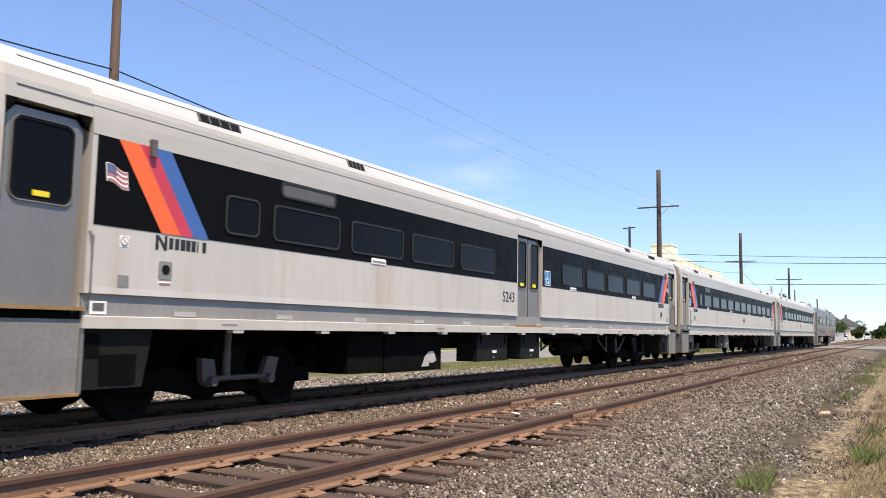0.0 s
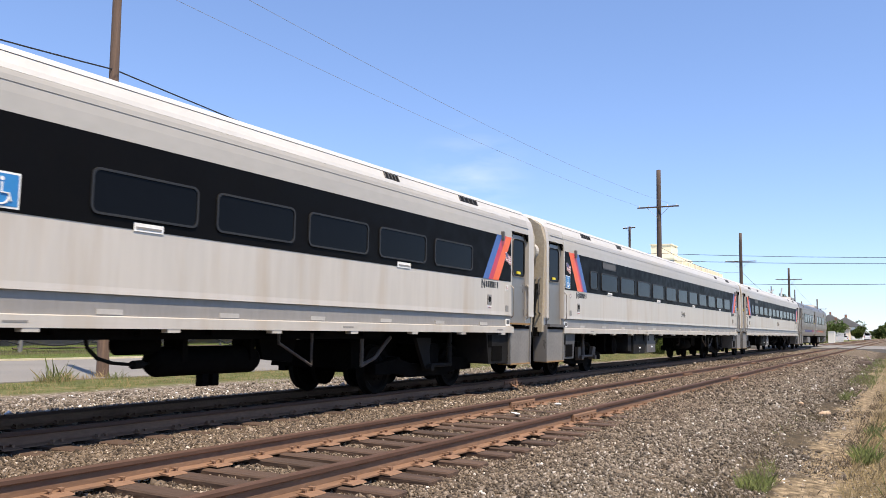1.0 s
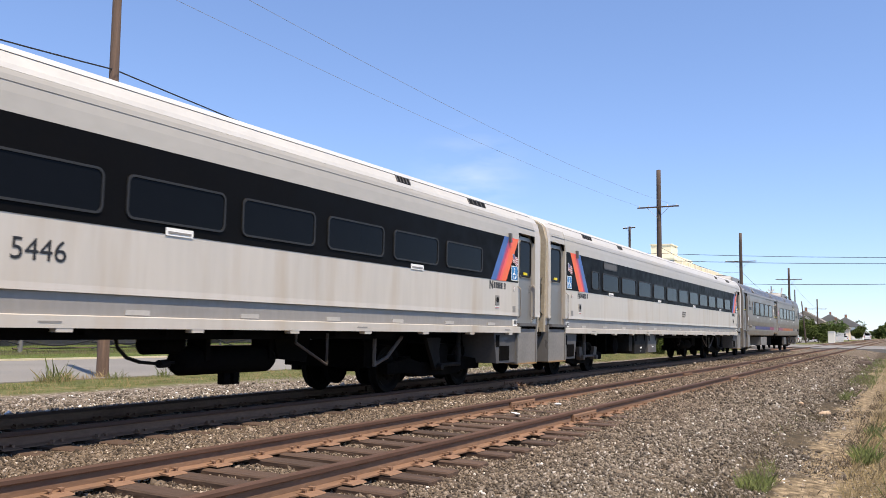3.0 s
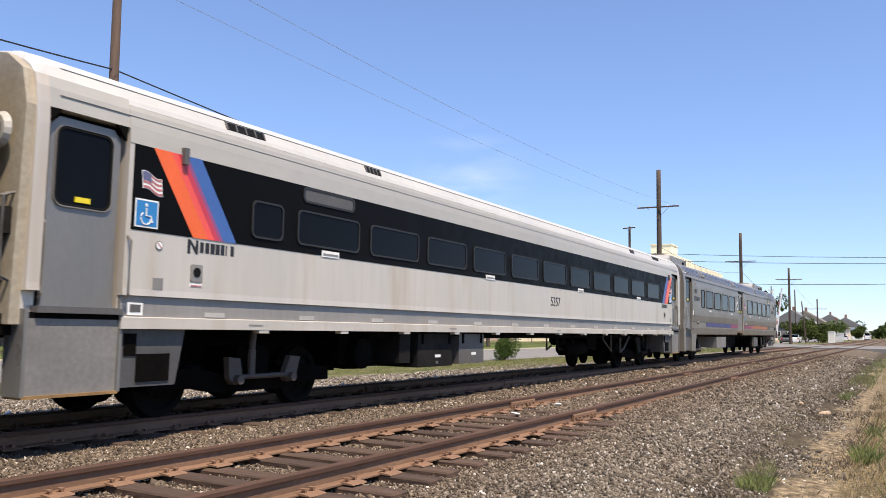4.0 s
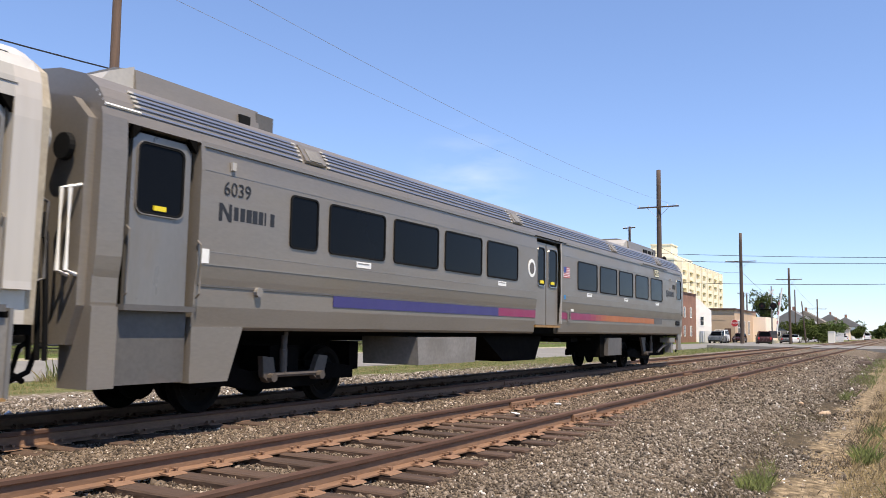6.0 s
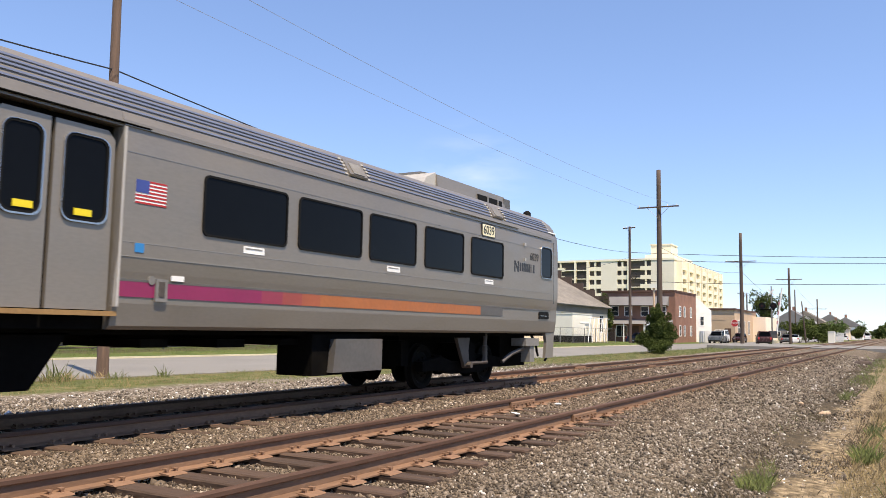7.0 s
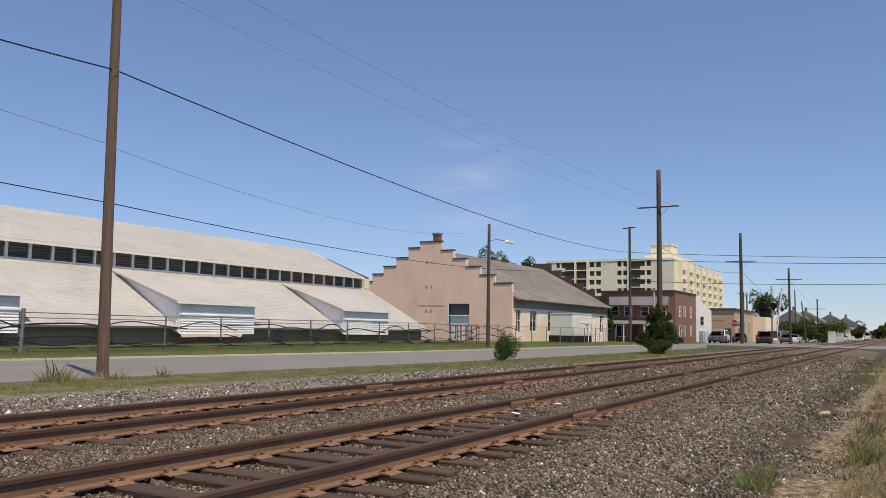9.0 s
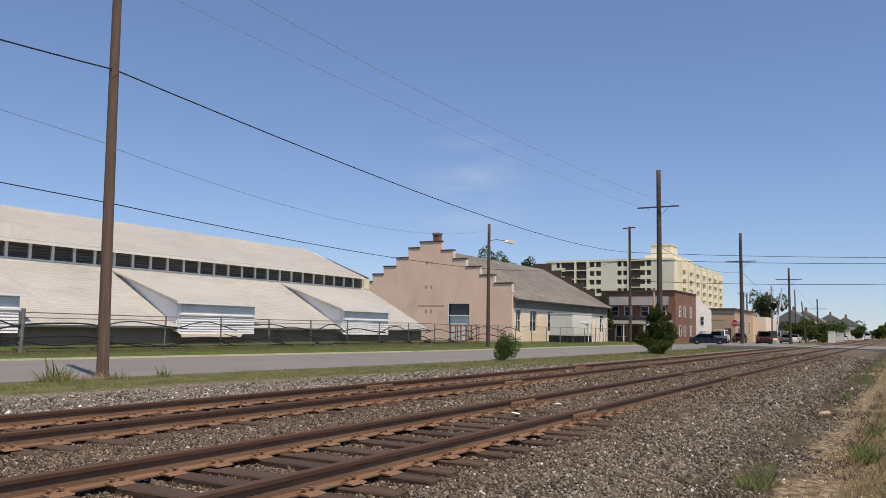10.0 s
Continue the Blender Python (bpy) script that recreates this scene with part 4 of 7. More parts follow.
def apartment():
    s = thing("apartment_block", pose(0, 0, 0), "eight-storey cream concrete apartment block with balconies", "apartment building")
    X0, X1, Y0, Y1, T = 262, 334, 63.8, 108, 25.0
    fl = 2.95
    bays = []                                   # (y from, y to, kind) on the face towards -x
    pattern = [(0.0, 7.5, "wall"), (7.5, 11.0, "win"), (11.0, 14.5, "bal"), (14.5, 15.3, "fin"), (15.3, 18.8, "win"), (18.8, 24.4, "wall"), (24.4, 28.5, "win"),
               (28.5, 29.4, "fin"), (29.4, 33.2, "bal"), (33.2, 33.8, "fin"), (33.8, 37.4, "bal"), (37.4, 40.4, "win"), (40.4, 44.2, "wall")]
    part("core", box(B(), X0 + 1.3, X1, Y0, Y1, Z0, T - 0.4), "aptface", s, "cream concrete core")
    part("parapet", box(B(), X0 - 0.15, X1 + 0.15, Y0 - 0.15, Y1 + 0.15, T - 0.4, T + 0.3), "aptlight", s)
    for a, b, kind in pattern:
        y0, y1 = Y0 + a, Y0 + b
        if kind == "wall":
            part("wall_panel", box(B(), X0, X0 + 1.3, y0, y1, Z0, T - 0.4), "aptface", s)
        elif kind == "fin":
            part("fin", box(B(), X0 - 0.3, X0 + 1.3, y0, y1, Z0, T - 0.4), "aptlight", s)
        else:
            # the shade in the bays is a dark painted sheet
            part("recess", box(B(), X0 + 0.9, X0 + 1.29, y0, y1, Z0, T - 0.4), "aptdark", s, "recess with its shade painted as a dark sheet")
            for k in range(8):
                z = T - 0.4 - fl * (k + 1)
                if kind == "bal":
                    part("balcony_slab", box(B(), X0 - 0.2, X0 + 0.9, y0, y1, z, z + 0.28), "aptlight", s)
                    part("balcony_rail", box(B(), X0 - 0.2, X0 - 0.1, y0, y1, z + 0.9, z + 1.05), "aptdark", s)
                else:
                    part("spandrel", box(B(), X0, X0 + 0.9, y0, y1, z - 0.2, z + 1.15), "aptlight", s)
                    part("pier", box(B(), X0, X0 + 0.9, (y0 + y1) / 2 - 0.25, (y0 + y1) / 2 + 0.25, z + 1.15, z + fl - 0.2), "aptlight", s)
    for i in range(7):                          # the bright face towards -y: sun in its pale colour, shade as dark sheets
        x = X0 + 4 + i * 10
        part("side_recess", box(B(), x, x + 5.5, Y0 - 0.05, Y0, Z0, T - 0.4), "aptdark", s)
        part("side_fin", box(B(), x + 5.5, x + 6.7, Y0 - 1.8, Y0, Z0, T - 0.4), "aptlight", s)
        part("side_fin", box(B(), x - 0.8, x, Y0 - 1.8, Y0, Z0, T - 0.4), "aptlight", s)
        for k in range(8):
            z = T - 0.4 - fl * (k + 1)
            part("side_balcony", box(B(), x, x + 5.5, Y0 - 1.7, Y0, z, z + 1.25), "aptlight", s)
    p = part("penthouse", box(box(B(), X0 + 5, X0 + 14, 66.0, 72.6, T, T + 5.0), X0 + 4.8, X0 + 14.2, 65.8, 72.8, T + 5.0, T + 5.4), "aptlight", s, "cream lift house")
    part("penthouse_wing", box(B(), X0 + 3, X0 + 30, 64.6, 74, T, T + 1.6), "aptlight", s)


apartment()


def brick_house():
    s = thing("brick_shop_house", pose(0, 0, 0), "two-storey red-brown brick house with grey awning roof and white windows", "house")
    X0, X1, Y0, Y1 = 125.0, 139.0, 30.3, 42.0
    part("wall", box(B(), X0, X1, Y0, Y1, Z0 - 0.2, 7.4), "brick", s)
    part("parapet", box(B(), X0 - 0.2, X1, Y0 - 0.1, Y1, 7.4, 7.65), "copingbrown", s)
    part("awning_roof", prism(B(), [(X0 - 1.1, 5.3), (X0, 5.25), (X0, 6.7)], "y", Y0 + 1.0, Y1 + 0.3), "slate", s, "grey sloping awning")
    part("porch_roof", prism(B(), [(X0 - 2.2, 2.4), (X0, 2.4), (X0, 3.1)], "y", Y0 + 0.4, Y1), "slate", s)
    for y in (Y0 + 0.8, Y0 + 4.2, Y0 + 7.4, Y0 + 10.6):
        part("porch_post", box(B(), X0 - 2.1, X0 - 1.95, y, y + 0.15, Z0 - 0.2, 2.4), "whitepaint", s)
    for y in (31.7, 34.4, 37.0, 39.2):
        window(s, y, y + 1.25, 3.6, 5.2, X0, "x", bars=(0, 1))
    for y in (33.2, 37.8):
        window(s, y, y + 1.8, 0.4, 2.2, X0, "x", bars=(1, 0))
    part("door", box(B(), X0 - 0.06, X0, 36.0, 37.0, Z0, 2.1), "copingbrown", s)
    for x in (127.2, 130.2, 134.5):
        window(s, x, x + 1.2, 3.6, 5.3, Y0, "y", bars=(0, 1))
        window(s, x, x + 1.2, 0.6, 2.3, Y0, "y", bars=(0, 1))


brick_house()


def white_house():
    s = thing("white_gable_house", Matrix.Translation((140, 29.3, 0)) @ pose(0, 0, 0, 0, 0, 24) @ Matrix.Translation((-140, -29.3, 0)), "narrow white clapboard house with gable end", "house")
    X0, X1, Y0, Y1 = 140.0, 143.5, 28.0, 33.4
    part("wall", prism(B(), [(Y0, Z0 - 0.2), (Y1, Z0 - 0.2), (Y1, 5.2), (31.5, 8.2), (Y0, 4.9)], "x", X0, X0 + 0.4), "whitepaint", s)
    part("body", prism(B(), [(Y0 + 0.1, Z0 - 0.2), (Y1, Z0 - 0.2), (Y1, 4.9), (31.5, 7.4), (Y0 + 0.1, 4.4)], "x", X0 + 0.4, X1), "whitepaint", s)
    window(s, 29.2, 29.9, 2.4, 4.0, X0, "x", bars=(0, 1))
    fe = thing("board_fence", pose(0, 0, 0), "low pale board fence before the white house", "fence")
    f = None
    for i in range(9):
        y = 25.6 + 0.38 * i
        if f is None:
            f = part("fence_board", box(B(), 134.0, 134.05, -0.15, 0.15, Z0, 1.5), "whitepaint", fe, "pale fence board", at=pose(0, y, 0))
        else:
            share(f, pose(0, y, 0))


white_house()


def tan_building():
    s = thing("tan_flat_building", pose(0, 0, 0), "low flat-roofed tan brick building", "building")
    X0, X1, Y0, Y1 = 152.0, 176.0, 26.4, 36.0
    part("wall", box(B(), X0, X1, Y0, Y1, Z0 - 0.2, 5.4), "tan", s)
    part("roof_edge", box(B(), X0 - 0.25, X1 + 0.25, Y0 - 0.25, Y1, 5.4, 5.7), "copingbrown", s)
    for x in (155, 160.5, 166):
        window(s, x, x + 2.2, 1.0, 3.6, Y0, "y", bars=(1, 1))
    part("annex", box(B(), X1 - 4, X1 + 14, 24.0, 30.0, Z0 - 0.2, 4.6), "palewall", s)
    part("wall_sign", box(B(), X0 - 0.04, X0, 28.0, 30.4, 3.6, 4.3), "tan", s)
    part("door", box(B(), X0 - 0.05, X0, 27.0, 28.1, Z0, 2.1), "copingbrown", s)


tan_building()


# ---- the train ----
TY = D2 + 0.755              # middle of the far track
SPEED, SLOW = 13.093, 0.0375


def gone(t):
    """How far the train has run by t."""
    return SPEED * t - SLOW * t * t + 0.13 * max(0.0, t - 7.0) ** 2


WHEEL_R = 0.41
ROLLERS = []                 # (wheelset, x, y) to be turned
CARS = []                    # (car, x at the start)


def lathe(bm, prof, y_axis=True, n=28):
    """Spin a profile of (radius, y) about the y axis."""
    rings = []
    for r, y in prof:
        rings.append([bm.verts.new((r * math.cos(6.28319 * k / n), y, r * math.sin(6.28319 * k / n))) for k in range(n)])
    for a, b in zip(rings, rings[1:]):
        for k in range(n):
            bm.faces.new((a[k], a[(k + 1) % n], b[(k + 1) % n], b[k]))
    bm.faces.new(rings[0])
    bm.faces.new(rings[-1][::-1])
    return bm


def wheelset(parent, x):
    bm = B()
    for s in (-1, 1):
        lathe(bm, [(0.05, s * 0.84), (0.09, s * 0.83), (0.11, s * 0.80), (0.28, s * 0.765), (0.33, s * 0.81), (0.405, s * 0.81), (WHEEL_R, s * 0.80), (WHEEL_R + 0.002, s * 0.72), (WHEEL_R + 0.028, s * 0.70), (WHEEL_R + 0.028, s * 0.675), (0.34, s * 0.67), (0.30, s * 0.70), (0.10, s * 0.68), (0.05, s * 0.6)])
        for k in range(8):
            a = 6.28319 * k / 8
            tube(bm, (0.17 * math.cos(a), s * 0.79, 0.17 * math.sin(a)), (0.17 * math.cos(a), s * 0.815, 0.17 * math.sin(a)), 0.02, n=6)
    tube(bm, (0, -0.95, 0), (0, 0.95, 0), 0.075, n=12)
    for s in (-0.35, 0.35):
        lathe(bm, [(0.08, s - 0.05), (0.30, s - 0.05), (0.30, s + 0.05), (0.08, s + 0.05)], n=20)
    w = part("wheelset", bm, "wheel", parent, "steel wheels on an axle, darkened for the shade", at=pose(x, 0, WHEEL_R), smooth=False)
    ROLLERS.append((w, x))
    return w


def truck(car, x, rods="rod", strut=False, diagonal=True):
    bm = B()
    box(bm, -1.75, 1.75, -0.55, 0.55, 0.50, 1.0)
    t = part("truck", bm, "under", car, "dirty wheel truck, shade put into its near-black colour", at=pose(x, 0, 0))
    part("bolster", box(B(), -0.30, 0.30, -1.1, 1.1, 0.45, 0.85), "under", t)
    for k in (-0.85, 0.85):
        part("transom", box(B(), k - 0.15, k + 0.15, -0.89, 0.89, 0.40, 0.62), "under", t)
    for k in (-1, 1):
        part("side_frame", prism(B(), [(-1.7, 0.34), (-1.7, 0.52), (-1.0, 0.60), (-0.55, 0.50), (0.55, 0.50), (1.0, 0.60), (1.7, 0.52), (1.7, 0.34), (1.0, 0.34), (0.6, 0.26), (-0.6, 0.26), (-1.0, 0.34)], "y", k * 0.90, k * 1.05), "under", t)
    for wx in (-1.3, 1.3):
        wheelset(t, wx)
    dx, bars = (0.56, ((-1, -0.24),)) if strut else (-0.12, ((-1, -0.42), (1, 0.62)))
    rod = (-0.24, 0.60) if strut else (-0.35, 0.65)
    for s in (-1, 1):
        b = B()
        tube(b, (dx, s * 1.18, 0.46), (dx, s * 1.18, 0.80), 0.055, n=10)
        tube(b, (dx, s * 1.18, 0.80), (dx + 0.02, s * 1.18, 1.05), 0.045, n=10)
        part("damper", b, rods, t, "worn grey damper")
        part("anchor_rod", tube(B(), (rod[0], s * 1.2, 0.46), (rod[1], s * 1.2, 0.46), 0.035, n=8), rods, t, "worn steel anchor rod")
        for k, xx in bars:
            if strut:
                b = prism(B(), [(xx - 0.10, 0.40), (xx + 0.10, 0.42), (xx + 0.04, 0.72), (xx + 0.10, 0.96), (xx - 0.42, 0.96), (xx - 0.34, 0.80)], "y", min(s * 1.13, s * 1.20), max(s * 1.13, s * 1.20))
            else:
                b = prism(B(), [(xx - 0.13, 0.44), (xx - 0.02, 0.36), (xx + 0.12, 0.40), (xx + 0.08 * k + 0.13, 0.70), (xx + 0.08 * k - 0.08, 0.72)], "y", min(s * 1.13, s * 1.22), max(s * 1.13, s * 1.22))
            part("bracket", b, rods, t, "worn steel bracket")
            part("pivot", tube(B(), (xx, s * 1.1, 0.43), (xx, s * 1.3, 0.43), 0.07, 0.06, 10), rods, t)
        if strut and diagonal:
            part("strut", pipe(B(), [(-2.34, s * 1.2, 0.52), (-1.95, s * 1.2, 0.64), (-1.56, s * 1.24, 0.98)], 0.032, 6), "rod", t, "worn steel strut")
            part("hanger", tube(B(), (-2.32, s * 1.2, 0.50), (-2.32, s * 1.2, 1.02), 0.03, n=6), "rod", t, "worn steel hanger")
    for wx in (-2.0, 2.0):
        b = box(B(), wx - 0.12, wx + 0.12, -0.85, 0.85, 0.45, 0.9)
        part("brake_rigging", b, "under", t)
    return t


def full_profile(half, pts):
    return [(-y, z) for y, z in pts] + [(y, z) for y, z in reversed(pts)]


def label_plate(name, x0, x1, z0, z1, y, material, car, label="", th=0.004):
    return part(name, box(B(), x0, x1, y - th, y + 0.01, z0, z1), material, car, label)


def emblem(car, x, z, h, y):
    """The operator's mark as plain shapes, with bars for its name."""
    t = h * 0.26
    bm = B()
    prism(bm, [(x, z), (x + t, z), (x + t, z + h), (x, z + h)], "y", y - 0.003, y + 0.005)
    prism(bm, [(x + t, z + h), (x + t, z + h * 0.7), (x + h * 0.75, z), (x + h * 0.75, z + h * 0.42)], "y", y - 0.003, y + 0.005)
    prism(bm, [(x + h * 0.75, z), (x + h * 0.98, z), (x + h * 0.98, z + h), (x + h * 0.75, z + h)], "y", y - 0.003, y + 0.005)
    e = part("emblem", bm, "letter", car, "dark painted emblem")
    for k, w in enumerate((0.7, 0.75, 0.85, 0.8, 0.75, 0.25, 0.7)):
        x0 = x + h * 1.15 + k * h * 0.50
        part("name_bar", box(B(), x0, x0 + w * h * 0.50, y - 0.003, y + 0.005, z + h * 0.14, z + h * 0.9), "letter", e)


def flag(car, x, z, w, h, y):
    """A small waving flag: seven stripes that ripple and hang to the right, and a canton."""
    def strip_pts(u0, u1, v0, v1, n=6):
        us = [u0 + (u1 - u0) * k / n for k in range(n + 1)]
        def at(u, v):
            return (x + w * u + 0.12 * h * (1 - v), z + h * (v - 0.34 * u + 0.09 * math.sin(6.3 * u)))
        return [at(u, v0) for u in us] + [at(u, v1) for u in reversed(us)]
    f = part("flag_decal", prism(B(), strip_pts(-0.03, 1.03, -0.04, 1.04), "y", y - 0.004, y + 0.01), "white", car, "small faded striped flag decal")
    for k in range(4):
        part("flag_stripe", prism(B(), strip_pts(0, 1, 2 * k / 7, (2 * k + 1) / 7), "y", y - 0.007, y - 0.002), "flagred", f)
    part("flag_canton", prism(B(), strip_pts(0, 0.45, 0.46, 1, 3), "y", y - 0.009, y - 0.002), "navy", f)


def access_sign(car, x, z, s, y):
    a = label_plate("access_sign", x, x + s, z, z + s, y, "white", car, "blue and white wheelchair sign")
    part("sign_field", box(B(), x + s * 0.05, x + s * 0.95, y - 0.007, y - 0.003, z + s * 0.06, z + s * 0.94), "signblue", a)
    bm = B()
    x += s * 0.1
    c = (x + s * 0.36, z + s * 0.33)
    pts = [(c[0] + 0.22 * s * math.cos(u), y - 0.008, c[1] + 0.22 * s * math.sin(u)) for u in np.linspace(2.2, 6.2, 12)]
    pipe(bm, pts, s * 0.03, 5)
    pipe(bm, [(x + s * 0.36, y - 0.008, z + s * 0.7), (x + s * 0.36, y - 0.008, z + s * 0.42), (x + s * 0.56, y - 0.008, z + s * 0.42), (x + s * 0.64, y - 0.008, z + s * 0.2)], s * 0.035, 5)
    tube(bm, (x + s * 0.36, y - 0.012, z + s * 0.8), (x + s * 0.36, y - 0.004, z + s * 0.8), s * 0.06, n=10)
    part("sign_figure", bm, "white", a)


def car_window(car, x0, x1, z0, z1, y, r=0.09, gasket="rubber", glass="glass", name="window"):
    o, i = rrect(x0, x1, z0, z1, r), rrect(x0 + 0.026, x1 - 0.026, z0 + 0.026, z1 - 0.026, r * 0.8)
    w = part(name, ring(B(), o, i, y - 0.018, y + 0.01), gasket, car)
    part("pane", prism(B(), i, "y", y - 0.006, y + 0.008), glass, w, "dark tinted glass" if glass == "glass" else "")
    return w


def end_door(car, x0, x1, z0, z1, y, material, sgn, sill="ochre"):
    """A recessed vestibule door: leaf with cut corners, rounded window, label, ledge and grab rail."""
    a, b, t, c_ = x0 + 0.05, x1 - 0.03, z1 - 0.035, 0.09
    d = part("door", prism(B(), [(a, z0), (b, z0), (b, t - c_), (b - c_, t), (a + c_, t), (a, t - c_)], "y", y + 0.075, y + 0.14), material, car, "grey vestibule door")
    for k, xx in ((1, x0), (-1, x1)):
        part("opening_corner", prism(B(), [(xx, z1 + 0.02), (xx + k * 0.13, z1 + 0.02), (xx, z1 - 0.13)], "y", y + 0.015, y + 0.06), "under", d)
    w = 0.80 * (b - a)
    c = (a + b) / 2 + 0.02 * sgn
    q = (c - w / 2, c + w / 2, z0 + 1.00, t - 0.085)
    win = car_window(d, *q, y + 0.075, 0.10, "black", name="door_window")
    part("window_trim", ring(B(), rrect(q[0] - 0.005, q[1] + 0.012, q[2] - 0.012, q[3] + 0.004, 0.105), rrect(*q, 0.10), y + 0.052, y + 0.08), "steel", win, "thin bright window trim")
    part("door_label", box(B(), c - 0.09, c + 0.08, y + 0.048, y + 0.07, q[2] + 0.05, q[2] + 0.105), "yellow", d)
    part("threshold", box(B(), x0 - 0.04, x1 + 0.04, y - 0.035, y + 0.12, z0 - (0.035 if sill == "ochre" else 0.065), z0), sill, d)
    e = x1 + 0.06 if sgn < 0 else x0 - 0.06
    part("grab_rail", pipe(B(), [(e, y, z0 + 0.1), (e, y - 0.06, z0 + 0.15), (e, y - 0.06, z0 + 0.72), (e, y, z0 + 0.77)], 0.014), "steel", d)
    g = x0 + 0.015 if sgn < 0 else x1 - 0.005
    part("inner_rail", pipe(B(), [(g, y + 0.06, z0 + 0.08), (g, y + 0.01, z0 + 0.12), (g, y + 0.01, z0 + 0.8), (g, y + 0.06, z0 + 0.84)], 0.012), "steel", d)
    return d


ROOF = [(1.50, 3.53), (1.44, 3.66), (1.30, 3.77), (1.0, 3.87), (0.6, 3.93), (0.2, 3.95)]
HALF = 12.62
TANKZ, STR0 = 0.665, 4.42
REAR = -12.87


def coupler(car, sgn, x):
    b = box(B(), min(x, x + sgn * 0.5), max(x, x + sgn * 0.5), -0.13, 0.13, 0.72, 0.98)
    box(b, min(x + sgn * 0.28, x + sgn * 0.42), max(x + sgn * 0.28, x + sgn * 0.42), -0.22, 0.22, 0.66, 1.0)
    part("coupler", b, "under", car, "black knuckle coupler")
    for k, y in enumerate((-0.95, -0.65, -0.4, 0.5)):
        b = pipe(B(), [(x - sgn * 0.1, y, 1.0), (x + sgn * 0.16, y, 0.86), (x + sgn * 0.24, y, 0.62 - 0.06 * k), (x + sgn * 0.42, y + 0.05, 0.52)], 0.03, 6)
        part("hose", b, "black", car, "black rubber hose")


def comet_car(number, x_start, centre_door, label):
    car = thing("passenger_car", pose(x_start, TY, 0), label, "railway car", "cars of the train")
    ys = -1.58
    inner = [(1.50, 1.10), (1.50, 1.425), (1.586, 1.425), (1.58, 1.5), (1.58, 3.05), (1.565, 3.25), (1.54, 3.42), (1.50, 3.54)]
    core = [(1.42, 1.10), (1.42, 3.54)]
    # body between the doors, vestibule cores, end posts
    segs = [(-11.79, -1.30), (0.02, 11.45)] if centre_door else [(-11.79, 11.45)]
    for a, b in segs:
        part("body", prism(B(), full_profile(0, inner), "x", a, b), "silver", car, "silver-grey painted body side")
    # solid cores behind the doors, painted near black for the unlit inside
    if centre_door:
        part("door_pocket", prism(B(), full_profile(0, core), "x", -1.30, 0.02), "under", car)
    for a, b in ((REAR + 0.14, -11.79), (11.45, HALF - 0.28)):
        part("vestibule", prism(B(), full_profile(0, core), "x", a, b), "under", car, "vestibule core behind the door, near black for its shade")
        hd = prism(B(), full_profile(0, [(1.567, 3.22), (1.54, 3.42), (1.50, 3.54)]), "x", a, b)
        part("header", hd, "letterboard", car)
    for a, b in ((REAR, REAR + 0.14), (HALF - 0.28, HALF)):
        part("end_post", prism(B(), full_profile(0, inner), "x", a, b), "silver", car)
    # roof with rounded ends, gutter seam
    bm = B()
    xs = [REAR, REAR + 0.04, REAR + 0.15, HALF - 0.15, HALF - 0.04, HALF]
    drop = [0.10, 0.04, 0, 0, 0.04, 0.10]
    rows = []
    for x, d in zip(xs, drop):
        rows.append([bm.verts.new((x, y, z if i < 1 else z - d * (z - 3.4) / 0.5)) for i, (y, z) in ((min(k, len(ROOF) * 2 - 1 - k), p) for k, p in enumerate(full_profile(0, ROOF)))])
    for r, q in zip(rows, rows[1:]):
        for k in range(len(r) - 1):
            bm.faces.new((r[k], r[k + 1], q[k + 1], q[k]))
    bm.faces.new(rows[0])
    bm.faces.new(rows[-1][::-1])
    part("roof", bm, "roofsilver", car, "pale sun-bleached rounded roof")
    part("gutter", prism(B(), [(-1.545, 3.357), (-1.561, 3.357), (-1.560, 3.363), (-1.545, 3.363)], "x", REAR + 0.25, HALF - 0.25), "skirt", car)
    part("roof_seam", prism(B(), [(-1.437, 3.662), (-1.446, 3.664), (-1.436, 3.672), (-1.428, 3.67)], "x", REAR + 0.3, HALF - 0.3), "skirt", car)
    for a, b in segs:
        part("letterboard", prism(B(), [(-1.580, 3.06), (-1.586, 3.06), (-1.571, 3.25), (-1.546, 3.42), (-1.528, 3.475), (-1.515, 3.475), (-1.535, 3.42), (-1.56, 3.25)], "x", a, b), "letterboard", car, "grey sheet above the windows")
        part("roof_edge", prism(B(), [(-1.520, 3.476), (-1.529, 3.476), (-1.508, 3.537), (-1.497, 3.537)], "x", a, b), "roofsilver", car, "pale rolled roof edge")
    # skirt: grey recessed band over a light sill
    for y, s in ((-1.6, -1), (1.6, 1)):
        bm = prism(B(), [(s * 1.49, 1.20), (s * 1.556, 1.20), (s * 1.54, 1.422), (s * 1.49, 1.422)], "x", -11.78, 11.5)
        part("skirt", bm, "skirt", car, "grey skirt band")
        bm = prism(B(), [(s * 1.50, 1.07), (s * 1.605, 1.07), (s * 1.605, 1.19), (s * 1.59, 1.20), (s * 1.50, 1.20)], "x", -11.80, 11.52)
        part("sill", bm, "silver", car, "pale side sill")
    for k, x in enumerate(np.arange(-10.6, 11, 1.72)):
        label_plate("jack_plate", x, x + 0.32, 1.215, 1.27, -1.556, "boxpale", car, th=0.008)
        if k % 3 == 0:
            label_plate("sill_slot", x + 0.7, x + 0.95, 1.12, 1.14, -1.605, "skirt", car)
        part("sill_tab", box(B(), x + 0.9, x + 1.08, -1.6, -1.5, 1.03, 1.07), "silver", car)
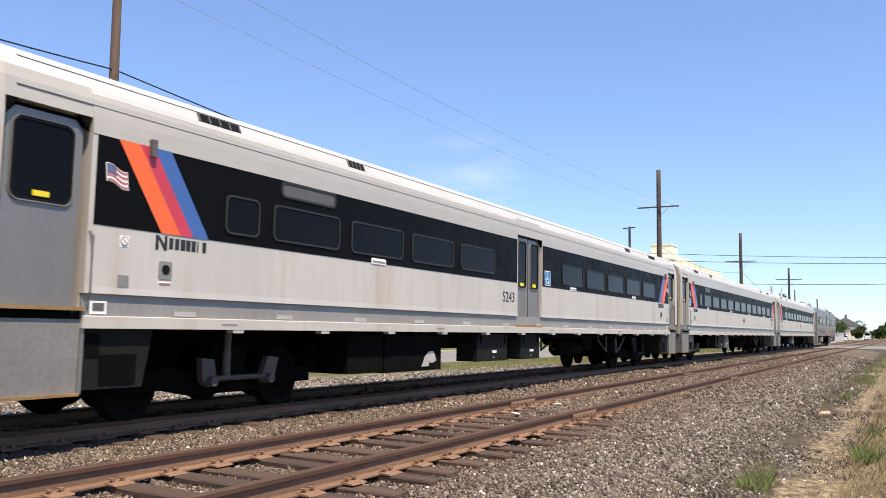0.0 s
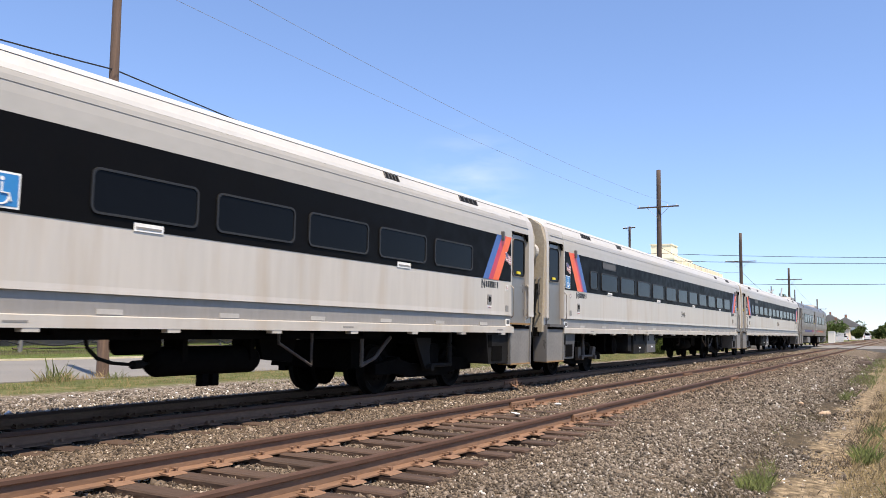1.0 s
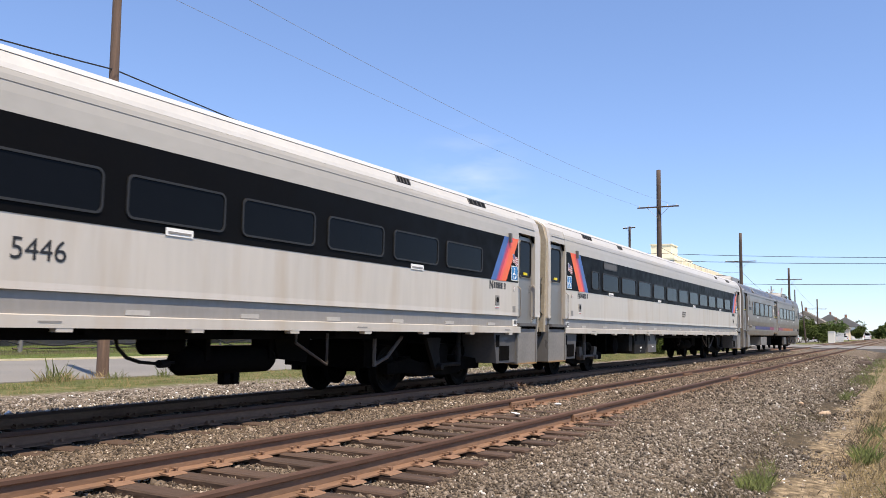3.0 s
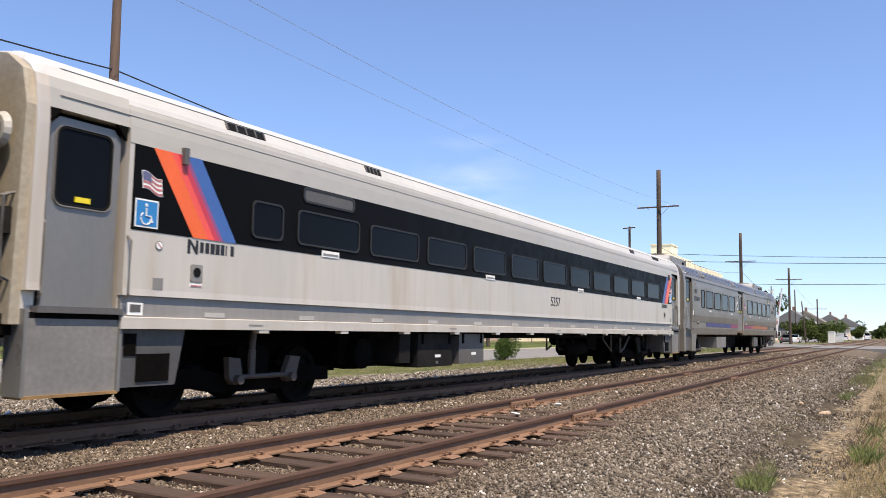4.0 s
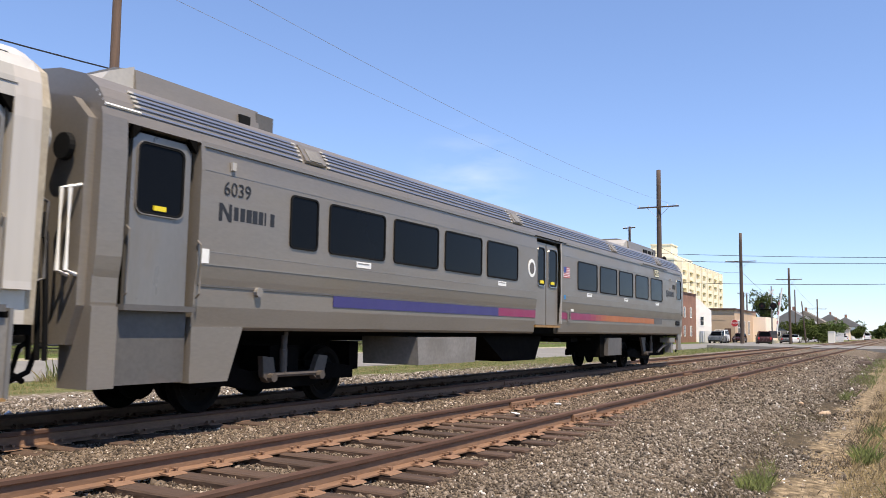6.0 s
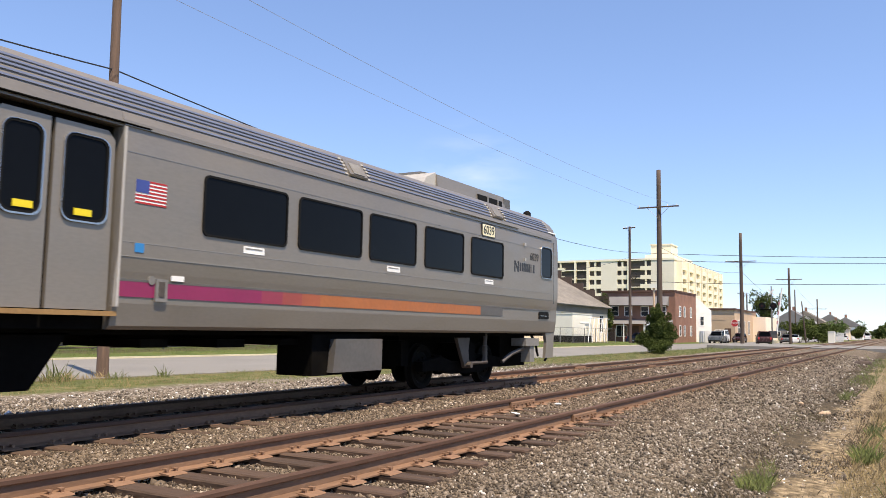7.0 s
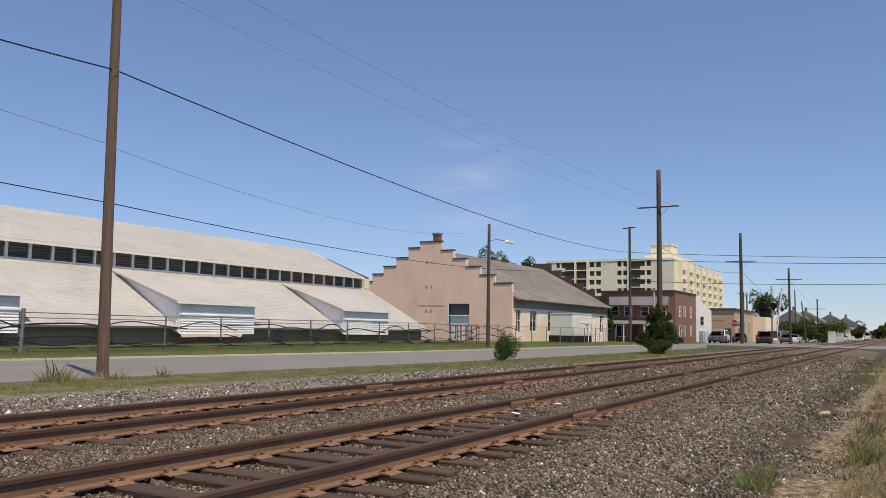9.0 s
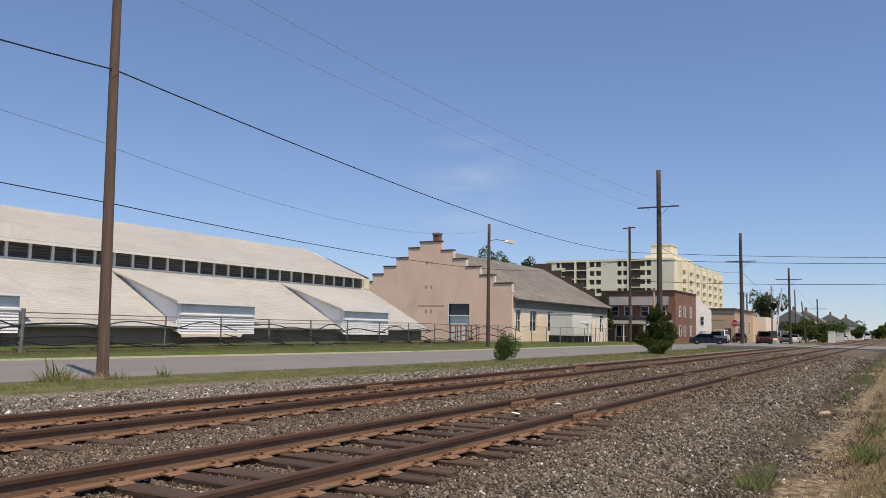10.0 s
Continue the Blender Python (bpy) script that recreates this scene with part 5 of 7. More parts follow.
    for x in (-11.7, 11.22):
        p = label_plate("skirt_plate", x, x + 0.2, 1.215, 1.35, -1.555, "white", car, "small white framed plate", th=0.008)
        part("plate_field", box(B(), x + 0.03, x + 0.17, -1.567, -1.562, 1.25, 1.33), "boxlight", p)
    # black band on both sides, split where a door is
    for a, b in ([(-11.73, -1.34), (0.06, 11.40)] if centre_door else [(-11.73, 11.40)]):
        part("window_band", box(B(), a, b, ys - 0.006, ys + 0.01, 2.13, 3.06), "band", car, "black window band")
        part("window_band", box(B(), a, b, -ys - 0.01, -ys + 0.006, 2.13, 3.06), "band", car, "black window band")
    # tricolour stripes at both ends
    for sgn in (-1, 1):
        tones = (("orange", 0, 0.27), ("red", 0.27, 0.46), ("blue", 0.46, 0.70)) if centre_door else (("orange", 0, 0.24), ("pinkred", 0.24, 0.34), ("red", 0.34, 0.42), ("plum", 0.42, 0.48), ("blue", 0.48, 0.70))
        for m, a, b in tones:
            top = -11.50 + 0.02
            q = [(top + a, 3.062), (top + b, 3.062), (top + b + 0.62, 2.128), (top + a + 0.62, 2.128)]
            if sgn > 0:
                q = [(-x - 0.06, z) for x, z in q]
            part("stripe", prism(B(), q, "y", ys - 0.009, ys - 0.004), m, car, m + " slanted stripe")
    # windows
    starts = [-9.05, -7.33, -5.61, -3.89, 1.27, 3.0, 4.73, 6.47, 8.2] if centre_door else [8.26 - 1.728 * k for k in range(11)]
    small = (-9.91, -9.31)
    car_window(car, *small, 2.235, 2.72, ys - 0.006)
    for x in starts:
        car_window(car, x, x + 1.44, 2.235, 2.72, ys - 0.006)
    part("sign_window", ring(B(), rrect(-8.92, -7.72, 2.83, 3.05, 0.08), rrect(-8.88, -7.76, 2.86, 3.02, 0.06), ys - 0.02, ys), "rubber", car)
    part("sign_glass", prism(B(), rrect(-8.88, -7.76, 2.86, 3.02, 0.06), "y", ys - 0.012, ys), "boxlight", car, "pale destination sign glass")
    for x in starts[1::3]:
        label_plate("notice", x + 0.55, x + 0.95, 2.115, 2.205, ys - 0.008, "white", car, "small white notice")
        label_plate("notice_line", x + 0.58, x + 0.92, 2.14, 2.165, ys - 0.013, "skirt", car)
    # end doors, step wells and boxes below
    for a, b, sgn in ((-12.72, -11.82, -1), (11.48, 12.33, 1)):
        end_door(car, a, b, 1.28, 3.20, ys, "door", sgn, "ochre" if centre_door else "boxlight")
        lo, hi = (a - 0.1, b + 0.02) if sgn < 0 else (a - 0.02, b + 0.1)
        well = part("step_well", prism(B(), [(ys + 0.03, 0.42), (ys + 0.35, 0.42), (ys + 0.35, 1.22), (ys + 0.02, 1.22)], "x", lo, hi), "stepgrey", car, "dirty grey step well panel")
        part("step_edge", box(B(), lo - 0.02, hi + 0.02, ys, ys + 0.3, 0.40, 0.43), "ochre", well)
        # shadow line below the door ledge, painted as a near-black strip
        part("well_shadow_gap", box(B(), lo, hi, ys + 0.02, ys + 0.3, 1.16, 1.22), "under", well)
        part("well_top_plate", box(B(), lo, hi, ys + 0.026, ys + 0.3, 1.06, 1.15), "skirt", well)
        part("step_frame", box(B(), lo - 0.04, lo, ys, ys + 0.3, 0.42, 1.25), "door", well)
        part("step_frame", box(B(), hi, hi + 0.04, ys, ys + 0.3, 0.42, 1.25), "door", well)
        q0, q1 = (-11.77, -10.85) if sgn < 0 else (10.4, 11.42)
        slant = [(q0, 0.45), (q1 - 0.12 * (sgn < 0), 0.45), (q1, 1.07), (q0, 1.07)] if sgn < 0 else [(q0 + 0.12, 0.45), (q1, 0.45), (q1, 1.07), (q0, 1.07)]
        bx = part("side_box", prism(B(), slant, "y", ys + 0.06, ys + 0.8), "box" if centre_door else "boxmid", car, "grey equipment box")
        part("box_door", box(B(), q0 + 0.25, q0 + 0.7, ys + 0.045, ys + 0.06, 0.5, 0.8), "under", bx)
        part("box_vent", box(B(), q0 + 0.08, q0 + 0.24, ys + 0.05, ys + 0.06, 0.78, 1.02), "under", bx)
    # far side
    part("far_step", box(B(), -12.4, -11.5, 1.2, 1.5, 0.42, 1.2), "under", car)
    part("far_step", box(B(), 11.4, 12.3, 1.2, 1.5, 0.42, 1.2), "under", car)
    # signs near the ends
    emblem(car, -10.93, 1.94, 0.165, -1.58)
    emblem(car, 10.05, 1.94, 0.165, -1.58)
    flag(car, -11.62, 2.60, 0.26, 0.18, ys - 0.006)
    flag(car, 11.12, 2.55, 0.24, 0.17, ys - 0.006)
    for x in (-10.78, 10.4):
        h = part("hatch", prism(B(), rrect(x - 0.09, x + 0.09, 1.62, 1.82, 0.02), "y", ys - 0.012, ys), "skirt", car, "small grey hatch")
        part("hatch_recess", tube(B(), (x, ys - 0.02, 1.73), (x, ys - 0.008, 1.73), 0.055, n=12), "black", h)
        label_plate("red_notice", x - 0.09, x + 0.09, 1.56, 1.60, ys, "white", car)
        label_plate("red_notice_text", x - 0.08, x + 0.08, 1.565, 1.58, ys - 0.004, "flagred", car)
    for x in (-11.4, 11.15):
        label_plate("grey_hatch", x, x + 0.14, 1.50, 1.63, ys, "skirt", car)
        if centre_door:
            label_plate("notice_sign", x, x + 0.12, 1.93, 2.05, ys, "white", car, "small white notice")
        rs = part("round_sign", tube(B(), (x + 0.06, ys - 0.008, 1.99), (x + 0.06, ys, 1.99), 0.052, n=18), "skirt", car, "small round no-smoking sign")
        part("sign_disc", tube(B(), (x + 0.06, ys - 0.011, 1.99), (x + 0.06, ys, 1.99), 0.04, n=18), "white", rs)
        part("sign_bar", prism(B(), [(x + 0.03, 2.012), (x + 0.038, 2.02), (x + 0.09, 1.968), (x + 0.082, 1.96)], "y", ys - 0.014, ys), "flagred", rs)
    for x in (-11.05, 10.95):
        part("marker_lamp", box(B(), x - 0.035, x + 0.035, ys - 0.06, ys, 2.95, 3.14), "boxlight", car, "small grey marker lamp")
    if centre_door:
        access_sign(car, 0.18, 2.16, 0.34, ys - 0.006)
    else:
        access_sign(car, -11.69, 2.165, 0.31, ys - 0.006)
        access_sign(car, 11.06, 2.165, 0.31, ys - 0.006)
    lettering("car_number", number, 0.30, "letter", car, pose(-1.75 if centre_door else 0.40, ys - 0.004, 1.80, 90), "black painted car number")
    if centre_door:
        for a, b in ((-1.28, -0.665), (-0.615, 0.0)):
            d = part("door", prism(B(), [(a, 1.24), (b, 1.24), (b, 3.06 if b > -0.3 else 3.13), (b - 0.07 * (b > -0.3), 3.13), (a + 0.07 * (a < -1), 3.13), (a, 3.06 if a < -1 else 3.13)], "y", ys + 0.06, ys + 0.1), "door", car, "grey sliding centre door leaf")
            w = car_window(d, a + 0.09, b - 0.09, 2.04, 3.05, ys + 0.06, 0.08, "black", name="door_window")
            part("window_trim", ring(B(), rrect(a + 0.085, b - 0.075, 2.025, 3.055, 0.085), rrect(a + 0.09, b - 0.09, 2.04, 3.05, 0.08), ys + 0.038, ys + 0.065), "steel", w, "thin bright window trim")
            part("door_label", box(B(), a + 0.2, a + 0.38, ys + 0.035, ys + 0.05, 2.08, 2.15), "yellow", d)
        part("threshold", box(B(), -1.34, 0.06, ys - 0.02, ys + 0.1, 1.19, 1.24), "ochre", car)
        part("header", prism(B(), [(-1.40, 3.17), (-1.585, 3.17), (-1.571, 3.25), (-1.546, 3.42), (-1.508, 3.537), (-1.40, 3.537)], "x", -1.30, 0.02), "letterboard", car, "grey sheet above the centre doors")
        for k, xx in ((1, -1.30), (-1, 0.02)):
            part("opening_corner", prism(B(), [(xx, 3.17), (xx + k * 0.13, 3.17), (xx, 3.02)], "y", ys + 0.0, ys + 0.05), "under", car)
    # roof vents
    for a, b in ((-10.3, -9.62), (-7.3, -6.9), (6.75, 7.15), (9.3, 10.0)):
        v = part("roof_vent", prism(B(), [(-1.49, 3.545), (-1.502, 3.55), (-1.454, 3.65), (-1.43, 3.65)], "x", a, b), "black", car, "black louvred roof vent")
        for k in range(5):
            x = a + (b - a) * k / 4
            part("vent_bar", prism(B(), [(-1.49, 3.545), (-1.508, 3.55), (-1.46, 3.655), (-1.43, 3.655)], "x", x - 0.012, x + 0.012), "boxlight", v)
    # ends
    for sgn in (-1, 1):
        x = HALF if sgn > 0 else REAR
        a, b = sorted((x, x + sgn * 0.22))
        part("diaphragm", prism(B(), [(-0.75, 1.2), (0.75, 1.2), (0.75, 3.45), (0.55, 3.6), (-0.55, 3.6), (-0.75, 3.45)], "x", a, b), "black", car, "black rubber gangway diaphragm")
        a, b = sorted((x, x + sgn * 0.10))
        e = part("end_wall", prism(B(), full_profile(0, [(1.50, 1.1), (1.56, 3.2), (1.46, 3.56), (1.2, 3.74), (0.7, 3.85)]), "x", a, b), "endbrown", car, "brownish end wall")
        part("end_lamp", lathe(B(), [(0.06, -0.06), (0.15, -0.06), (0.185, 0.0), (0.06, 0.0)], n=18), "boxpale", e, at=pose(x + sgn * 0.16, -1.27, 2.95, 0, 0, 90 * sgn))
        part("lamp_lens", tube(B(), (x + sgn * 0.15, -1.27, 2.95), (x + sgn * 0.235, -1.27, 2.95), 0.095, n=14), "black", e)
        for k, yy in enumerate((-1.42, -1.30, -1.16)):
            part("jumper_cable", pipe(B(), [(x + sgn * 0.1, yy, 2.2 - 0.2 * k), (x + sgn * 0.22, yy, 2.0 - 0.2 * k), (x + sgn * 0.3, yy + 0.05, 1.3), (x + sgn * 0.36, yy + 0.1, 0.75)], 0.03), "black", e)
        part("cable_socket", box(B(), min(x + sgn * 0.08, x + sgn * 0.2), max(x + sgn * 0.08, x + sgn * 0.2), -1.45, -1.12, 1.95, 2.2), "box", e)
        coupler(car, sgn, x)
        for yy in (-1.46, -1.36):
            part("end_handrail", pipe(B(), [(x + sgn * 0.08, yy, 1.5), (x + sgn * 0.2, yy, 1.55), (x + sgn * 0.2, yy, 2.3), (x + sgn * 0.08, yy, 2.35)], 0.02), "boxlight", e)
        part("antenna", tube(B(), (sgn * 12.0, -0.9, 3.8), (sgn * 12.0, -0.9, 3.88), 0.08, 0.05, 10), "under", car)
        part("end_bumper", box(B(), min(x, x + sgn * 0.15), max(x, x + sgn * 0.15), -1.4, 1.4, 1.0, 1.2), "under", car)
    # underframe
    part("underframe", box(B(), -12.3, 12.3, -0.95, 0.95, 1.03, 1.10), "under", car, "underframe, shade put into its near-black colour")
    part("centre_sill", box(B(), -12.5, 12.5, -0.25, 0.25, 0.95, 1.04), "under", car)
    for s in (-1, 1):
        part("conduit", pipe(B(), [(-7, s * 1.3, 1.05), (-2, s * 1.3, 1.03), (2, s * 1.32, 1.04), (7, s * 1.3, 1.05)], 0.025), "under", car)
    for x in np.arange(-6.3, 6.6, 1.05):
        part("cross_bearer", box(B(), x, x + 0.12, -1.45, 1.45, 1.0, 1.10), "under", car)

    def eq(a, b, z0, mat_, lab="", slope=0.12, y0=-1.46, y1=-0.2, z1=1.04):
        e = part("equipment_box", prism(B(), [(a, z0), (b, z0), (b, z1), (a - slope * (slope < 0), z1)], "y", y0, y1), mat_, car, lab)
        part("box_plate", box(B(), (a + b) / 2 - 0.02, (a + b) / 2 + 0.17, y0 - 0.006, y0, z0 + 0.16, z0 + 0.21), "white", e)
        part("box_plate", box(B(), (a + b) / 2, (a + b) / 2 + 0.09, y0 - 0.006, y0, z0 + 0.05, z0 + 0.10), "boxlight", e)
        for xx in (a + 0.15, b - 0.12):
            part("strap", box(B(), xx - 0.03, xx + 0.03, y0 - 0.015, y0, 0.86, 1.04), "under", e)
        return e
    if centre_door:
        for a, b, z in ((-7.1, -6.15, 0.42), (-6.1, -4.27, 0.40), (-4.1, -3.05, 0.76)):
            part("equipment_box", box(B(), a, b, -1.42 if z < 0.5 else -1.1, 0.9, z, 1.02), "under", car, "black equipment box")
        eq(-2.92, -1.55, 0.50, "box", "dark grey equipment box", y1=-1.0)
        eq(-0.86, 0.18, 0.50, "box", "dark grey equipment box", y1=-1.0)
        tank = (2.82, 4.65)
        # a small pale patch with a ragged outline on the box face
        b = prism(B(), [(-4.95, 0.47), (-4.71, 0.47), (-4.70, 0.55), (-4.62, 0.52), (-4.46, 0.56), (-4.50, 0.66), (-4.56, 0.73), (-4.70, 0.73), (-4.84, 0.64)], "y", -1.432, -1.424)
        part("plastic_sheet", b, "boxpale", car, "small pale ragged patch")
    else:
        for a, b, z in ((-7.35, -6.75, 0.55), (-6.7, -6.3, 0.5)):
            part("compressor", box(B(), a, b, -1.1, 0.7, z, 1.02), "under", car, "black compressor")
        part("compressor_motor", lathe(B(), [(0.1, -1.3), (0.24, -1.28), (0.26, -0.9), (0.24, -0.5), (0.1, -0.48)], n=16), "under", car, at=pose(-6.95, 0, 0.72))
        part("control_box", box(B(), -6.18, -5.85, -1.46, -0.7, 0.55, 1.02), "box", car)
        eq(-5.6, -4.38, 0.46, "box", "dark grey equipment box")
        eq(-4.12, -3.1, 0.48, "boxlight", "light grey equipment box")
        part("equipment_box", box(B(), -3.0, -2.4, -1.1, 0.6, 0.76, 1.02), "under", car, "black equipment box")
        tank = (2.85, 4.62)
    L = tank[1] - tank[0]
    bm = lathe(B(), [(0.05, 0.0), (0.14, 0.02), (0.185, 0.10), (0.185, L - 0.1), (0.14, L - 0.02), (0.05, L)], n=20)
    part("air_tank", bm, "under", car, "black air reservoir", at=pose(tank[1], -0.75, TANKZ, 0, 0, 90), smooth=True)
    part("small_tank", lathe(B(), [(0.05, 0.0), (0.11, 0.02), (0.13, 0.08), (0.13, 0.6), (0.05, 0.66)], n=16), "under", car, at=pose(tank[0] + 0.12, -0.75, TANKZ + 0.22, 0, 0, 90), smooth=True)
    for dx in (0.82, 1.0):
        part("drain_valve", box(B(), tank[0] + dx, tank[0] + dx + 0.11, -0.82, -0.70, TANKZ - 0.33, TANKZ - 0.17), "under", car)
    for dx in (0.35, 1.55):
        part("tank_hanger", box(B(), tank[0] + dx, tank[0] + dx + 0.08, -0.95, -0.6, TANKZ, 1.04), "under", car)
    part("air_hose", pipe(B(), [(tank[0] - 1.16, -1.1, 1.0), (tank[0] - 1.12, -1.1, 0.86), (tank[0] - 0.95, -1.05, 0.74), (tank[0] - 0.7, -0.98, 0.68), (tank[0] - 0.3, -0.85, 0.645), (tank[0] + 0.05, -0.75, 0.65)], 0.022), "black", car, "black air hose")
    part("hose_coupling", tube(B(), (tank[0] - 0.34, -0.88, 0.645), (tank[0] - 0.14, -0.81, 0.645), 0.05, n=8), "black", car)
    part("rail_strut", pipe(B(), [(STR0, -1.4, 1.03), (STR0, -1.4, 0.9), (STR0 + 0.7, -1.4, 0.58), (STR0 + 0.7, -1.4, 1.03)], 0.02), "rod", car, "thin steel bracing rods")
    part("hanger_plate", prism(B(), [(tank[1] + 0.02, 0.66), (tank[1] + 0.65, 0.60), (tank[1] + 0.75, 1.04), (tank[1] - 0.1, 1.04)], "y", -0.9, -0.8), "under", car)
    part("side_beam", box(B(), -6.9, 7.0, -1.34, -1.26, 0.95, 1.09), "under", car)
    truck(car, -9.25)
    truck(car, 8.95, "box", True)
    CARS.append((car, x_start))
    return car


comet_car("5243", 17.05, True, "silver commuter car with black window band and centre doors")
comet_car("5446", 43.29, False, "silver commuter car with black window band and tricolour stripes")
comet_car("5357", 69.28, False, "silver commuter car with black window band before the cab car")


def cab_car(number, x_start):
    car = thing("cab_car", pose(x_start, TY, 0), "grey stainless steel cab car with a thin purple to orange stripe", "railway car", "cars of the train")
    H2 = 12.86
    DL, DR = -0.98, 0.45           # the centre door opening
    DM, SEAL = -0.33, -1.30
    HL = 12.42
    ys = -1.58
    prof = [(1.45, 1.06), (1.50, 1.10), (1.535, 1.34), (1.54, 1.60), (1.555, 1.68), (1.575, 1.82), (1.58, 1.98), (1.58, 2.95), (1.555, 3.30), (1.53, 3.38)]
    core = [(1.40, 1.06), (1.40, 3.38)]
    for a, b in ((-11.05, DL), (DR, H2 - 0.32)):
        part("body", prism(B(), full_profile(0, prof), "x", a, b), "steel", car, "brushed stainless steel body side")
    # near-black solid cores give the shade inside the door openings
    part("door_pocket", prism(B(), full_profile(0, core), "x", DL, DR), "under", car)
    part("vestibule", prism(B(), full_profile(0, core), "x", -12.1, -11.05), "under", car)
    part("end_post", prism(B(), full_profile(0, prof), "x", -HL, -12.1), "steel", car)
    part("header", prism(B(), full_profile(0, [(1.562, 3.27), (1.53, 3.38)]), "x", -12.1, -11.05), "steel", car)
    part("header", prism(B(), full_profile(0, [(1.562, 3.22), (1.53, 3.38)]), "x", DL, DR), "steel", car)
    # tapered cab end
    bm = B()
    p = full_profile(0, prof)
    r0 = [bm.verts.new((H2 - 0.32, y, z)) for y, z in p]
    r1 = [bm.verts.new((H2 + 0.06, y * 0.985, z)) for y, z in p]
    r2 = [bm.verts.new((H2 + 0.12, y * 0.92, 1.06 + (z - 1.06) * 0.99)) for y, z in p]
    for a, b in ((r0, r1), (r1, r2)):
        for k in range(len(p)):
            j = (k + 1) % len(p)
            bm.faces.new((a[k], a[j], b[j], b[k]))
    bm.faces.new(r2)
    bm.faces.new(r0[::-1])
    part("cab_end", bm, "steel", car, "rounded stainless cab end")
    part("end_door", prism(B(), rrect(-0.4, 0.4, 1.2, 3.2, 0.05), "x", H2 + 0.12, H2 + 0.15), "door", car)
    for y in (-0.95, 0.95):
        part("windscreen", prism(B(), rrect(y - 0.42, y + 0.42, 2.25, 3.0, 0.06), "x", H2 + 0.12, H2 + 0.14), "glass", car, "dark windscreen")
        part("headlight", tube(B(), (H2 + 0.12, y * 0.9, 1.6), (H2 + 0.16, y * 0.9, 1.6), 0.1, n=14), "white", car, "clear headlight")
    # roof with corrugations
    roof = [(1.53, 3.38), (1.48, 3.51), (1.39, 3.63), (1.18, 3.79), (0.75, 3.92), (0.25, 3.97)]
    part("roof", prism(B(), full_profile(0, roof), "x", -HL + 0.05, H2 - 0.05), "steel", car, "stainless roof")
    spans = ((-HL + 0.5, -9.25), (-8.55, -2.3), (-1.65, 4.42), (5.08, 9.32), (10.05, H2 - 0.5))
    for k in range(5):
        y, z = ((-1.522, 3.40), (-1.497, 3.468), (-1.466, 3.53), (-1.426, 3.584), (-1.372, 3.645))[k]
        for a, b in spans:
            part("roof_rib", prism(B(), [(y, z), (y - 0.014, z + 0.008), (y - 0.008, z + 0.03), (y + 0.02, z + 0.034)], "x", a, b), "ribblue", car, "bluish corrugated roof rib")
            for e, q in ((a, -1), (b, 1)):
                part("rib_end", prism(B(), [(y + 0.004, z), (y - 0.017, z + 0.010), (y - 0.009, z + 0.034), (y + 0.02, z + 0.036)], "x", min(e, e + q * 0.07), max(e, e + q * 0.07)), "boxpale", car)
    for x in (H2 - 0.5, -HL + 0.05):
        for k in range(4):
            y, z = -1.525 + 0.05 * k, 3.40 + 0.055 * k
            part("end_rib", prism(B(), [(y, z), (y - 0.02, z + 0.015), (y - 0.005, z + 0.035), (y + 0.02, z + 0.02)], "x", x, x + 0.45), "white", car)
    # roof air units
    for x0, x1 in ((7.75, 11.5), (-12.0, -9.2)):
        u = part("roof_unit", prism(B(), [(-0.92, 3.80), (-0.88, 4.13), (-0.5, 4.22), (0.5, 4.22), (0.88, 4.13), (0.92, 3.80)], "x", x0 + 0.5, x1 - 0.2), "steel", car, "long grey roof air unit")
        part("unit_cap", prism(B(), [(x0 + 0.0, 3.82), (x0 + 0.15, 4.02), (x0 + 0.5, 4.17), (x0 + 0.5, 3.82)], "y", -0.86, 0.86), "boxpale", u, "pale unit end cap", bevel=0.02)
        part("unit_grille", box(B(), x0 + 2.2, x1 - 0.4, -0.935, -0.85, 3.84, 4.0), "black", u)
        part("unit_cap", box(B(), x1 - 0.25, x1 + 0.1, -0.9, 0.9, 3.74, 4.1), "boxlight", u)
        for xx in np.arange(x0 + 2.6, x1 - 0.4, 0.5):
            part("grille_bar", box(B(), xx, xx + 0.06, -0.945, -0.93, 3.84, 4.0), "steel", u)
    for x in (-8.9, -1.98, 4.75, 9.66):
        v = part("roof_vent", prism(B(), [(-1.54, 3.40), (-1.553, 3.43), (-1.38, 3.68), (-1.34, 3.64)], "x", x - 0.22, x + 0.24), "steel", car, "steel roof vent")
        part("vent_opening", prism(B(), [(-1.55, 3.44), (-1.556, 3.45), (-1.43, 3.63), (-1.42, 3.61)], "x", x - 0.13, x + 0.15), "stepgrey", v)
    # seams
    for z in (3.235, 2.955, 1.99, 1.835):
        for a, b in ((-11.0, DL), (DR, H2 - 0.35)):
            part("seam", box(B(), a, b, ys - 0.003, ys + 0.03, z, z + 0.009), "skirt" if z < 2 else "door", car)
    part("rain_rail", box(B(), 7.6, 10.6, ys - 0.01, ys + 0.05, 3.30, 3.32), "skirt", car)
    # stripe that runs from purple through magenta to orange
    for a, b, m in ((-8.4, -2.9, "purple"), (-2.9, DL - 0.02, "magenta"), (DR + 0.02, 2.7, "magenta"), (2.7, 3.1, "rustpink"), (3.1, 3.5, "rustred"), (3.5, 3.9, "rustorange"), (3.9, 8.9, "cab_orange")):
        part("stripe", prism(B(), [(-1.541, 1.41), (-1.546, 1.41), (-1.550, 1.575), (-1.544, 1.575)], "x", a, b), m, car, "worn coloured stripe")
